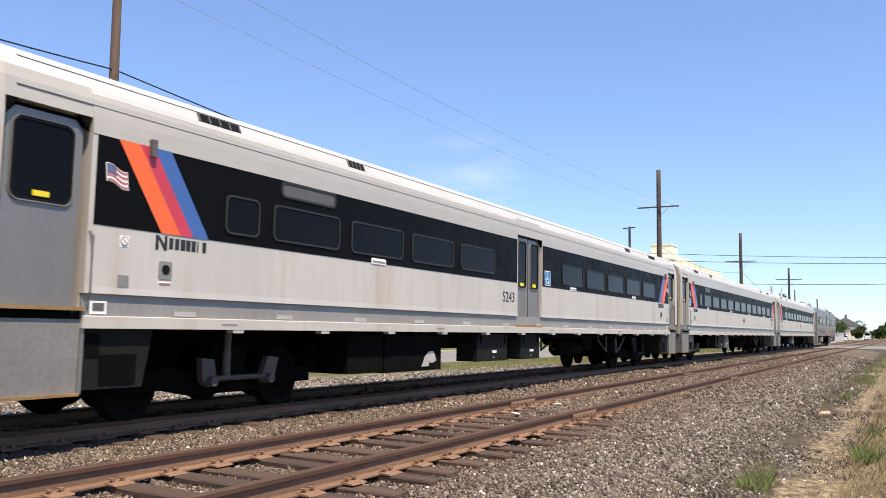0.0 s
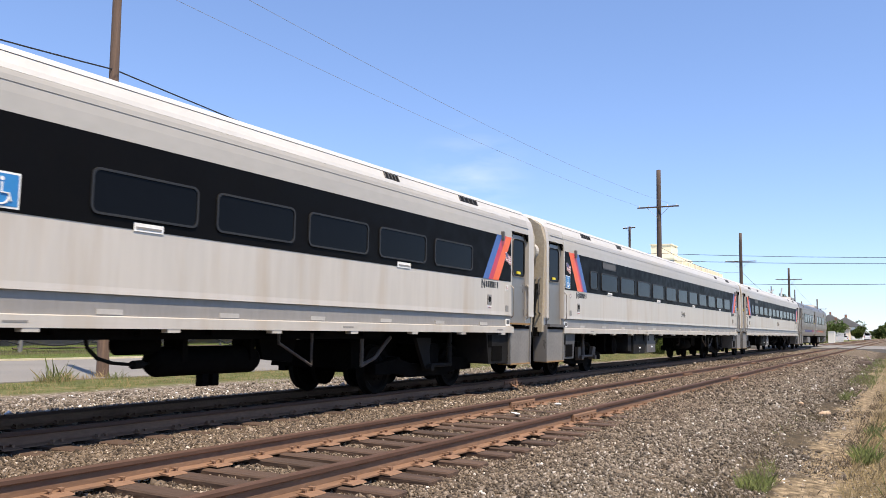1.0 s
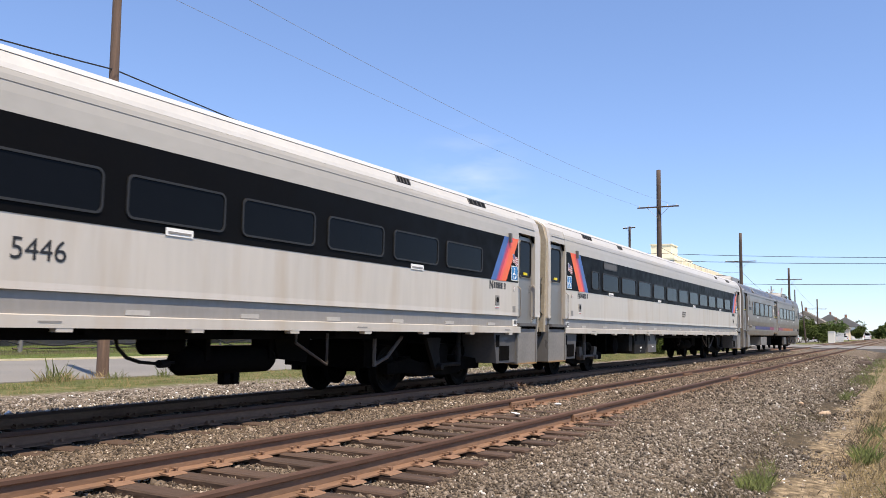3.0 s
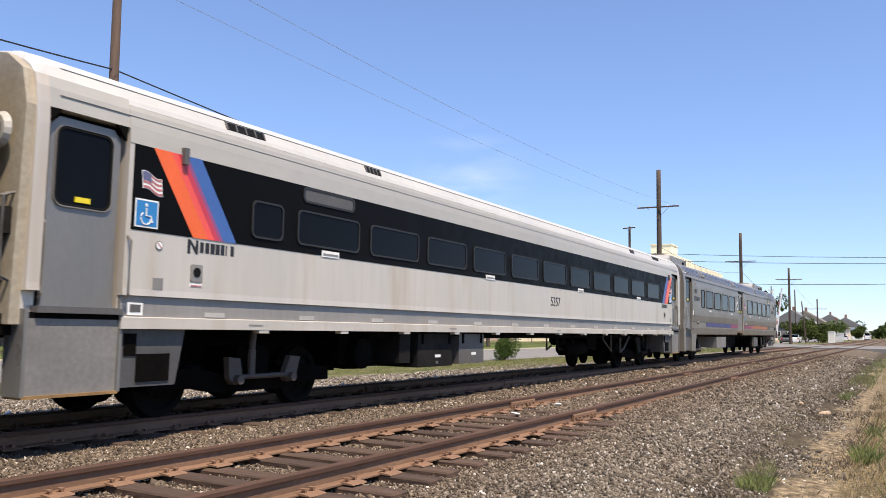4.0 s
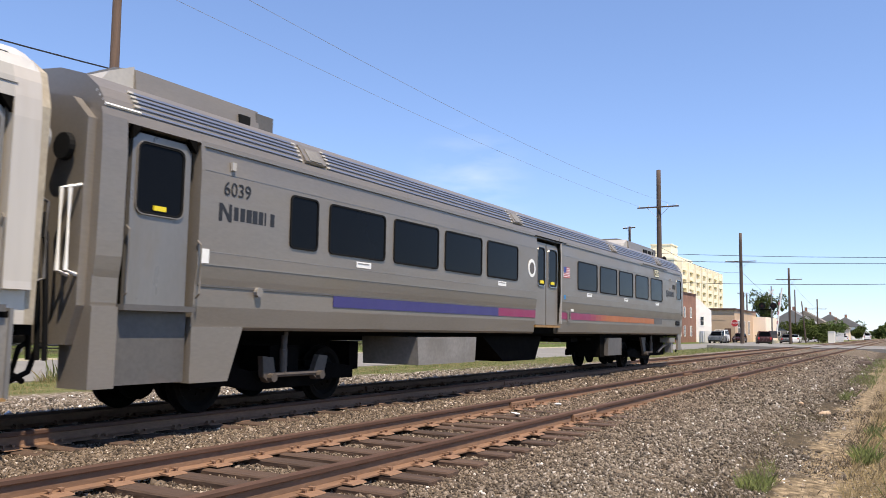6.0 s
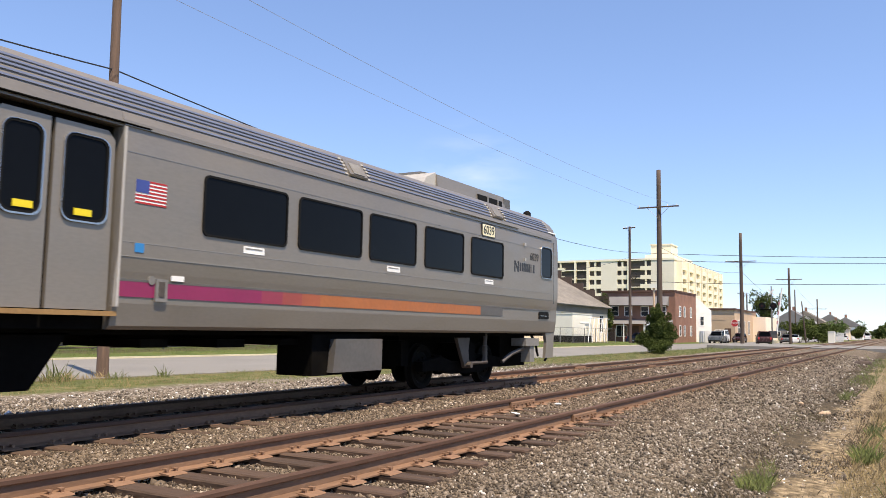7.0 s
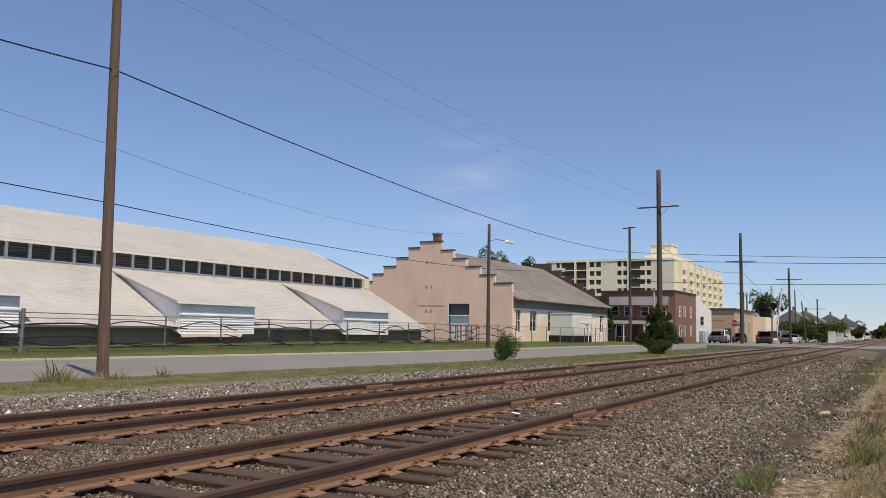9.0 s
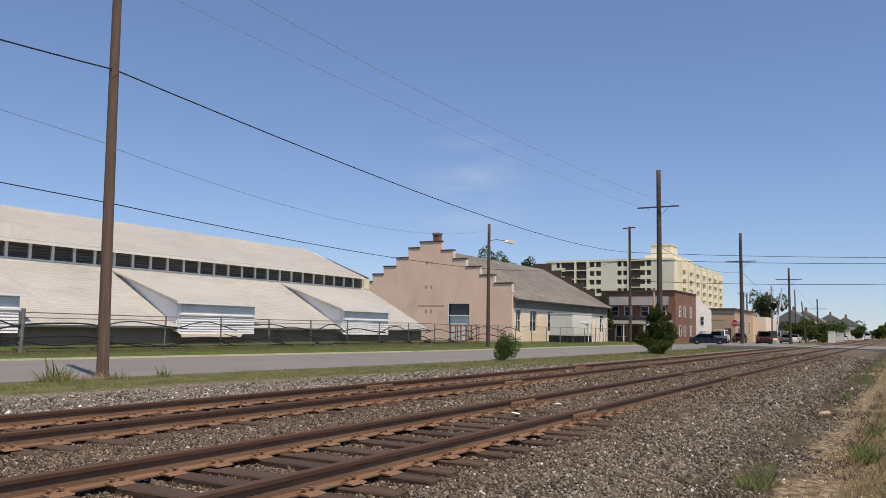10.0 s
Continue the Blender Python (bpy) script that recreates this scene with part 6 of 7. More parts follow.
    part("stripe", prism(B(), [(-1.541, 1.41), (-1.546, 1.41), (-1.550, 1.575), (-1.544, 1.575)], "x", 8.9, 9.9), "boxlight", car, "bare end of the stripe")
    for a, b in ((-11.0, DL), (DR, H2 - 0.4)):
        part("lower_rail", box(B(), a, b, -1.552, -1.5, 1.575, 1.6), "boxlight", car)
    # windows
    for a, b in [(-9.45, -8.85), (-8.6, -7.15), (-6.9, -5.45), (-5.22, -3.75), (-3.52, -2.05), (1.6, 3.1), (3.33, 4.82), (5.02, 6.4), (6.68, 8.1), (8.40, 9.83)]:
        car_window(car, a, b, 2.17, 2.90, ys, 0.08, "black")
    cw = car_window(car, 11.82, 12.45, 2.33, 3.03, ys, 0.11, "black", "glass", name="cab_window")
    part("window_trim", ring(B(), rrect(11.805, 12.468, 2.312, 3.046, 0.118), rrect(11.82, 12.45, 2.33, 3.03, 0.11), ys - 0.02, ys + 0.01), "chrome", cw, "thin bright window trim")
    for x in (-7.9, -3.0, 2.3, 5.53, 9.0):
        label_plate("notice", x, x + 0.38, 2.025, 2.115, ys, "white", car, "small white notice")
        label_plate("notice_line", x + 0.03, x + 0.33, 2.08, 2.095, ys - 0.005, "skirt", car)
    # doors
    end_door(car, -12.03, -11.12, 1.33, 3.25, ys, "door", -1, "boxlight")
    well = part("step_well", box(B(), -12.08, -11.1, ys + 0.10, ys + 0.4, 0.47, 1.27), "boxlight", car, "steel step well panel")
    part("well_post", prism(B(), [(-HL, 0.45), (-12.1, 0.45), (-12.1, 1.3), (-HL, 1.3)], "y", ys + 0.02, ys + 0.5), "steel", car)
    part("well_skirt", prism(B(), [(-11.06, 0.45), (-10.45, 0.45), (-10.22, 1.1), (-11.06, 1.1)], "y", ys + 0.04, ys + 0.6), "steel", car, "steel skirt panel")
    for a, b, k in ((DL + 0.03, DM - 0.025, -1), (DM + 0.025, DR - 0.06, 1)):
        d = part("door", prism(B(), [(a, 1.26), (b, 1.26), (b, 3.14 if k < 0 else 3.05), (b - 0.09 * (k > 0), 3.14), (a + 0.09 * (k < 0), 3.14), (a, 3.05 if k < 0 else 3.14)], "y", ys + 0.06, ys + 0.11), "steel", car, "brushed steel sliding centre door leaf")
        w = car_window(d, a + 0.10, b - 0.08, 2.15, 3.03, ys + 0.06, 0.11, "black", name="door_window")
        part("window_trim", ring(B(), rrect(a + 0.095, b - 0.062, 2.132, 3.036, 0.115), rrect(a + 0.10, b - 0.08, 2.15, 3.03, 0.11), ys + 0.036, ys + 0.065), "chrome", w, "thin bright window trim")
        part("door_label", box(B(), a + 0.24, a + 0.44, ys + 0.035, ys + 0.05, 2.20, 2.27), "yellow", d)
    part("threshold", box(B(), DL - 0.04, DR + 0.04, ys + 0.02, ys + 0.1, 1.20, 1.25), "ochre", car)
    part("door_rim", box(B(), DR, DR + 0.03, ys - 0.012, ys + 0.1, 1.3, 3.22), "boxpale", car, "pale door jamb")
    part("drip_rail", box(B(), DL - 0.1, DR + 0.35, ys - 0.012, ys + 0.05, 3.25, 3.262), "under", car)
    label_plate("door_sign", 0.66, 0.78, 1.89, 1.99, ys, "signblue", car, "small blue wheelchair sign")
    hatch = part("side_hatch", box(B(), 0.98, 1.14, -1.572, -1.5, 1.37, 1.62), "stepgrey", car, "small steel hatch across the stripe")
    part("hatch_recess", box(B(), 1.02, 1.10, -1.578, -1.56, 1.42, 1.59), "rod", hatch)
    part("hatch_knob", tube(B(), (0.93, -1.56, 1.60), (0.93, -1.50, 1.60), 0.05, n=10), "stepgrey", hatch)
    label_plate("red_notice", 1.2, 1.38, 1.61, 1.67, -1.56, "white", car)
    # marks
    lettering("car_number", number, 0.24, "letter", car, pose(11.44, ys - 0.006, 2.745, 90), "black painted car number")
    lettering("car_number", number, 0.24, "letter", car, pose(-10.45, ys - 0.006, 2.78, 90), "black painted car number")
    emblem(car, 10.38, 2.36, 0.24, ys)
    emblem(car, -10.75, 2.38, 0.22, ys)
    plate = part("number_plate", prism(B(), rrect(8.84, 9.44, 2.95, 3.22, 0.04), "y", ys - 0.008, ys + 0.02), "letter", car)
    part("plate_field", prism(B(), rrect(8.87, 9.41, 2.975, 3.195, 0.03), "y", ys - 0.012, ys), "cream", plate, "cream number panel with dark rim")
    lettering("plate_number", number, 0.24, "letter", plate, pose(9.14, ys - 0.015, 3.085, 90))
    fx, fz, fw, fh = 0.63, 2.42, 0.42, 0.26
    fl = label_plate("flag_decal", fx, fx + fw, fz, fz + fh, ys, "white", car, "small striped flag decal")
    for k in range(7):
        part("flag_stripe", box(B(), fx, fx + fw, ys - 0.007, ys - 0.003, fz + fh * (2 * k) / 13, fz + fh * (2 * k + 1) / 13), "signred", fl)
    part("flag_canton", box(B(), fx, fx + fw * 0.42, ys - 0.009, ys - 0.003, fz + fh * 6 / 13, fz + fh), "flagblue", fl)
    seal = part("round_seal", tube(B(), (SEAL, ys - 0.008, 2.5), (SEAL, ys, 2.5), 0.2, n=20), "white", car, "round white seal")
    part("seal_centre", tube(B(), (SEAL, ys - 0.012, 2.5), (SEAL, ys, 2.5), 0.13, n=16), "boxlight", seal)
    for z in (2.62, 2.95):
        part("marker_lamp", box(B(), 10.87, 10.93, ys - 0.035, ys, z, z + 0.07), "boxpale", car, "small marker lamp")
    part("marker_lamp", box(B(), -10.58, -10.52, ys - 0.035, ys, 3.02, 3.12), "boxpale", car, "small marker lamp")
    label_plate("white_plate", -11.0, -10.88, 1.85, 2.02, ys, "white", car)
    part("step_recess", prism(B(), rrect(11.80, 12.36, 1.39, 1.55, 0.03), "y", -1.558, -1.50), "black", car, "dark step recess")
    part("step_bar", box(B(), 11.86, 12.24, -1.565, -1.54, 1.45, 1.465), "chrome", car)
    part("fuel_cap", tube(B(), (-10.0, ys - 0.02, 1.55), (-10.0, ys + 0.1, 1.55), 0.06, n=12), "skirt", car)
    # ends
    for sgn in (-1, 1):
        coupler(car, sgn, H2 if sgn > 0 else -HL)
    part("diaphragm", prism(B(), [(-0.75, 1.2), (0.75, 1.2), (0.75, 3.45), (0.55, 3.6), (-0.55, 3.6), (-0.75, 3.45)], "x", -HL - 0.22, -HL), "black", car, "black rubber gangway diaphragm")
    e = part("end_wall", prism(B(), full_profile(0, [(1.3, 0.9), (1.45, 1.3), (1.47, 3.25), (1.2, 3.5), (0.7, 3.6)]), "x", -HL - 0.1, -HL), "steel", car, "stainless end wall")
    part("end_lamp", lathe(B(), [(0.06, -0.06), (0.14, -0.06), (0.15, 0.0), (0.06, 0.0)], n=18), "black", e, at=pose(-HL - 0.14, -1.2, 2.95, 0, 0, -90))
    for yy in (-1.42, -1.28):
        part("end_handrail", pipe(B(), [(-HL - 0.06, yy, 1.6), (-HL - 0.22, yy, 1.65), (-HL - 0.22, yy, 2.5), (-HL - 0.06, yy, 2.55)], 0.025), "white", e)
    part("anti_climber", box(B(), H2 - 0.1, H2 + 0.35, -1.35, 1.35, 1.0, 1.18), "boxlight", car)
    for k in (-1, 1):
        part("pilot", prism(B(), [(H2 - 0.50, 1.10), (H2 + 0.05, 1.10), (H2 - 0.02, 0.50), (H2 - 0.48, 0.50), (H2 - 0.42, 0.86)], "y", min(k * 1.47, k * 1.40), max(k * 1.47, k * 1.40)), "steel", car, "grimy steel corner panel")
        part("end_hose", pipe(B(), [(H2 - 0.02, k * 1.3, 0.92), (H2 + 0.10, k * 1.3, 0.78), (H2 + 0.08, k * 1.3, 0.55), (H2 - 0.06, k * 1.28, 0.42)], 0.03), "black", car, "black rubber hose")
        part("end_panel", box(B(), H2 + 0.10, H2 + 0.17, min(k * 1.40, k * 1.22), max(k * 1.40, k * 1.22), 1.55, 2.42), "stepgrey", car, "upright grey end panel")
    # the highlight along the rounded corner, added as a chrome strip
    part("corner_strip", box(B(), 12.60, 12.615, ys - 0.006, ys + 0.03, 1.75, 3.2), "chrome", car, "thin bright strip added as the corner's highlight")
    part("roof_horn", tube(tube(B(), (12.3, -1.02, 3.80), (12.3, -1.02, 3.90), 0.10, 0.09, 14), (12.3, -1.02, 3.90), (12.3, -1.02, 3.95), 0.09, 0.03, 14), "black", car, "small dark roof dome")
    part("step_box", box(box(B(), 11.3, 12.05, -1.45, -1.1, 0.78, 0.95), 11.6, 11.85, -1.42, -1.2, 0.42, 0.78), "stepgrey", car, "worn grey steps")
    part("equipment_box", box(B(), 11.02, 12.35, -0.95, 0.95, 0.32, 1.02), "under", car, "black equipment box")
    part("sanding_pipe", pipe(B(), [(10.6, -1.2, 0.45), (11.0, -1.25, 0.62), (11.5, -1.3, 0.72)], 0.045), "boxlight", car)
    # underframe
    part("underframe", box(B(), -12.2, 12.4, -1.2, 1.2, 1.0, 1.08), "under", car, "underframe, shade put into its near-black colour")
    part("centre_sill", box(B(), -12.3, 12.5, -0.25, 0.25, 0.90, 1.0), "under", car)
    part("battery_box", prism(B(), [(-5.85, 0.5), (-3.75, 0.5), (-3.7, 0.98), (-5.9, 0.98)], "y", -1.46, -0.3), "stepgrey", car, "light grey battery box")
    part("equipment_box", prism(B(), [(-1.9, 0.45), (-0.2, 0.45), (0.2, 1.02), (-3.0, 1.02)], "y", -1.2, 0.9), "under", car, "black equipment box")
    for a, b, z in ((1.2, 1.6, 0.85), (2.4, 2.9, 0.84), (3.6, 4.3, 0.86)):
        part("pipe_box", box(B(), a, b, -1.1, 0.3, z, 0.95), "under", car)
    part("battery_box", prism(B(), [(4.36, 0.46), (5.63, 0.46), (5.63, 0.95), (4.42, 0.95)], "y", -1.46, -0.9), "boxlight", car, "grey battery box")
    part("equipment_box", box(B(), 4.0, 5.45, -1.35, -0.7, 0.42, 1.02), "under", car, "black equipment box")
    truck(car, -8.9)
    truck(car, 9.27, "rod", True, False)
    CARS.append((car, x_start))


cab_car("6039", 95.0)


# ---- plants ----
def leaves(name, centre, radii, count, size, material, parent=None, label="", seed=1, lumps=7, flat=0.0):
    """A ragged crown: small leaf blades round several lumps, with gaps between them."""
    r = np.random.default_rng(seed)
    lc = r.normal(0, 0.42, (lumps, 3))
    lc[:, 2] = np.clip(lc[:, 2], -0.75, 0.8)
    lr = r.uniform(0.35, 0.6, lumps)
    pick = r.integers(0, lumps, count)
    d = r.normal(0, 1, (count, 3))
    d /= np.linalg.norm(d, axis=1)[:, None]
    p = lc[pick] + d * (lr[pick] * r.uniform(0.45, 1.08, count) ** 0.6)[:, None]
    p = p * np.array(radii) + np.array(centre)
    u = r.normal(0, 1, (count, 3))
    u /= np.linalg.norm(u, axis=1)[:, None]
    w = np.cross(u, r.normal(0, 1, (count, 3)))
    w /= np.linalg.norm(w, axis=1)[:, None]
    s = size * r.uniform(0.6, 1.4, (count, 1))
    v = np.stack([p - u * s, p + w * s * 0.45, p + u * s, p - w * s * 0.45], 1).reshape(-1, 3)
    v[:, 2] = np.maximum(v[:, 2], Z0 - 0.02)
    f = np.arange(count * 4).reshape(-1, 4)
    return cloud(name, v.tolist(), f.tolist(), material, parent, label)


def shrub(name, x, y, w, h, material, label, seed, count=3000, size=0.06, lumps=9, conical=False):
    t = thing(name, pose(0, 0, 0), label, "bush")
    bm = B()
    r = random.Random(seed)
    for k in range(7):
        a = r.uniform(0, 6.28)
        tube(bm, (x, y, Z0 - 0.05), (x + w * 0.25 * math.cos(a), y + w * 0.25 * math.sin(a), Z0 + h * r.uniform(0.4, 0.75)), 0.02 * h, 0.008, 5)
    part("stems", bm, "trunk", t)
    if conical:
        for k in range(11):
            f = k / 10
            a, o = r.uniform(0, 6.28), 0.30 * w * (1 - 0.75 * f) * r.uniform(0.4, 1.1)
            leaves("crown", (x + o * math.cos(a), y + o * math.sin(a), Z0 + h * (0.20 + 0.66 * f)), (w * 0.34 * (1 - 0.72 * f), w * 0.34 * (1 - 0.72 * f), h * 0.19), count // 11, size, material, t, seed=seed + k, lumps=lumps)
    else:
        leaves("crown", (x, y, Z0 + h * 0.5), (w * 0.5, w * 0.5, h * 0.5), count, size, material, t, seed=seed, lumps=lumps)
    return t


def tree(x, y, h, w, material, label, seed, count=5000, size=0.22, trunk_h=0.4):
    t = thing("tree", pose(0, 0, 0), label, "tree", "trees round the crossing")
    bm = tube(B(), (x, y, Z0 - 0.1), (x, y, Z0 + h * 0.7), 0.035 * h * 0.6, 0.01 * h, 8)
    part("trunk", bm, "trunk", t)
    r = random.Random(seed)
    bm = B()
    for k in range(9):
        a, z = r.uniform(0, 6.28), r.uniform(trunk_h, 0.75) * h
        tube(bm, (x, y, Z0 + z * 0.9), (x + w * 0.38 * math.cos(a), y + w * 0.38 * math.sin(a), Z0 + z + h * 0.15), 0.010 * h, 0.003 * h, 5)
    part("limbs", bm, "trunk", t)
    leaves("crown", (x, y, Z0 + h * (trunk_h + (1 - trunk_h) * 0.5)), (w * 0.5, w * 0.5, h * (1 - trunk_h) * 0.52), count, size, material, t, seed=seed, lumps=13)
    return t


shrub("bush", 36.3, 17.1, 0.86, 1.2, "leaf", "small round green bush in the verge", 3, 16000, 0.028, lumps=30)
shrub("evergreen_bush", 57.5, 15.15, 2.9, 3.25, "leafdark", "large dark evergreen bush beside the track", 5, 66000, 0.05, lumps=16, conical=True)
tree(150, 72.7, 19.2, 9, "leaf", "leafy green tree behind the stepped building", 11, 9000)
tree(170, 73.8, 18.7, 6, "leafdark", "green tree behind the stepped building", 12, 7000)
tree(185, 86, 18.0, 9, "leafdark", "green tree behind the stepped building", 15, 3500)
tree(195, 27.2, 10.8, 5.2, "leafdark", "rounded dark green tree behind the tan building", 13, 4000, 0.25, 0.35)
tree(190, 19.8, 4.4, 6, "leafdark", "dark green tree behind the crossing", 21, 3500, 0.22, 0.2)
tree(180, 15.2, 3.4, 5, "leafdark", "dark green tree behind the crossing", 22, 3500, 0.22, 0.2)
tree(215, 20.5, 5.2, 6, "leafdark", "dark green tree behind the crossing", 23, 3000, 0.22, 0.2)
tree(250, 17.5, 5.2, 7, "leaf", "bright green shrubby tree beyond the crossing", 24, 3000, 0.25, 0.1)
tree(330, 14.5, 4.6, 7, "leafdark", "distant dark tree beyond the crossing", 25, 2000, 0.35, 0.2)
tree(420, 27, 8.5, 14, "leafdark", "distant dark tree beyond the crossing", 26, 2000, 0.4, 0.2)
shrub("bush", 168, 13.4, 2.2, 2.0, "leafdark", "low dark green bush at the crossing", 31, 900, 0.12)
leaves_ivy = thing("ivy", pose(0, 0, 0), "dark ivy climbing the corner of the stepped building", "ivy")
leaves("foliage", (121.8, 40.2, 2.6), (1.3, 1.5, 3.6), 2600, 0.16, "leafdark", leaves_ivy, seed=44, lumps=14)
leaves("foliage", (123.0, 45.0, 5.6), (1.6, 4.0, 1.6), 1500, 0.18, "leafdark", leaves_ivy, seed=45, lumps=10)


def far_woods():
    r = np.random.default_rng(9)
    v, f = [], []
    for x, y0, y1, h, n in ((520, -160, 60, 8, 5200), (420, 26, 95, 9, 2600), (300, -120, -14, 7.5, 2600)):
        for k in range(n):
            y = r.uniform(y0, y1)
            top = h * (0.6 + 0.4 * math.sin(y * 0.23) * math.sin(y * 0.071 + 1)) * (1 - r.random() ** 2 * 0.9)
            c = np.array((x + r.uniform(-12, 12), y, Z0 + top))
            a, b = r.normal(0, 0.8, 3), r.normal(0, 0.8, 3)
            i = len(v)
            v += [tuple(c - a), tuple(c + b), tuple(c + a), tuple(c - b)]
            f.append((i, i + 1, i + 2, i + 3))
    tagged(cloud("far_woods", v, f, "leafdark"), "low dark line of distant trees", "woods", kind="stuff")


far_woods()


def grass():
    """Blades in the verge, on the bank and beside the path, green and dry."""
    r = np.random.default_rng(21)
    for name, material, zones in (
            ("green_grass", "grassgreen", ((4, 24, 15.9, 18.8, 12000, 0.055), (24, 60, 15.3, 17.1, 12000, 0.075), (60, 126, 12.8, 17.0, 9000, 0.14), (12.6, 15.0, 18.2, 19.0, 600, 0.14), (16.0, 16.5, 18.0, 18.4, 90, 0.2), (13.0, 13.5, 18.5, 19.0, 60, 0.3),
                                           (8.5, 9.3, 1.2, 1.5, 900, 0.07), (9.6, 10.2, 1.3, 1.5, 250, 0.05), (11.3, 12.1, 0.35, 0.6, 800, 0.11), (9.0, 9.3, 0.45, 0.6, 200, 0.08), (21.6, 23.4, 1.15, 1.4, 700, 0.10), (14.5, 15.2, 0.35, 0.6, 300, 0.10), (13, 17, 1.3, 1.8, 350, 0.04), (27, 60, 0.9, 1.6, 3500, 0.10), (9, 30, -2.6, 0.3, 6500, 0.08), (26, 60, 12.6, 15.4, 16000, 0.06), (16, 26, 14.2, 16.0, 4000, 0.05), (28, 90, -6, 1.0, 6000, 0.14), (6, 60, 29.0, 36.3, 22000, 0.10), (30, 110, 27.5, 29, 2000, 0.12))),
            ("brown_scrub", "grassbrown", ((6, 12, 1.25, 2.1, 9000, 0.026), (12, 22, 1.15, 2.1, 11000, 0.03), (22, 45, 1.1, 2.0, 6000, 0.05), (7, 20, 0.2, 1.0, 5000, 0.04), (10, 26, 0.45, 0.75, 2500, 0.07))),
            ("dry_grass", "grassdry", ((4, 24, 15.6, 18.6, 9000, 0.05), (24, 60, 15.0, 16.8, 6000, 0.06), (5, 14, 0.6, 1.7, 2200, 0.035), (7, 16, -0.4, 0.62, 9000, 0.065), (15, 26, -0.4, 0.6, 5000, 0.07), (6, 26, -2.4, 0.2, 7000, 0.08), (26, 60, 12.6, 15.2, 6000, 0.06), (26, 60, -4, 1.0, 2500, 0.10), (12.6, 14.6, 18.2, 19.0, 450, 0.14)))):
        P = []
        for x0, x1, y0, y1, n, h in zones:
            q = np.stack([r.uniform(x0, x1, n), r.uniform(y0, y1, n), h * r.lognormal(0, 0.4, n)], 1)
            keep = np.array([noise.noise(Vector((a * 0.9, b * 1.3, 4 if material == "grassdry" else 0))) > (-0.12 if y0 < 28 else -0.5) for a, b, _ in q])
            P.append(q[keep])
        P = np.concatenate(P)
        n = len(P)
        z = ground_z(P[:, 0], P[:, 1])
        sf = np.array([street_far(a) for a in P[:, 0]])
        z = np.where(P[:, 1] > sf, lawn_z(P[:, 0], P[:, 1] - sf), z) - 0.01
        on_road = (P[:, 1] > np.array([street_near(a) for a in P[:, 0]]) + 0.15) & (P[:, 1] < sf + 0.2)
        ang = r.uniform(0, 6.283, n)
        wd = P[:, 2] * 0.022 + 0.0025
        lean = r.normal(0, 0.35, (n, 2)) * P[:, 2][:, None]
        a = np.stack([P[:, 0] - wd * np.cos(ang), P[:, 1] - wd * np.sin(ang), z], 1)
        b = np.stack([P[:, 0] + wd * np.cos(ang), P[:, 1] + wd * np.sin(ang), z], 1)
        c = np.stack([P[:, 0] + lean[:, 0] * 0.55 + wd * 0.8, P[:, 1] + lean[:, 1] * 0.55, z + P[:, 2] * 0.65], 1)
        d = np.stack([P[:, 0] + lean[:, 0] * 1.05, P[:, 1] + lean[:, 1] * 1.05, z + P[:, 2]], 1)
        v = np.stack([a, b, c, d], 1)[~on_road]
        k = len(v)
        f = np.concatenate([np.stack([np.arange(k) * 4, np.arange(k) * 4 + 1, np.arange(k) * 4 + 2], 1), np.stack([np.arange(k) * 4, np.arange(k) * 4 + 2, np.arange(k) * 4 + 3], 1)])
        tagged(cloud(name, v.reshape(-1, 3).tolist(), f.tolist(), material), "scattered " + name.replace("_", " ") + " blades and weeds", "grass", kind="stuff")


grass()


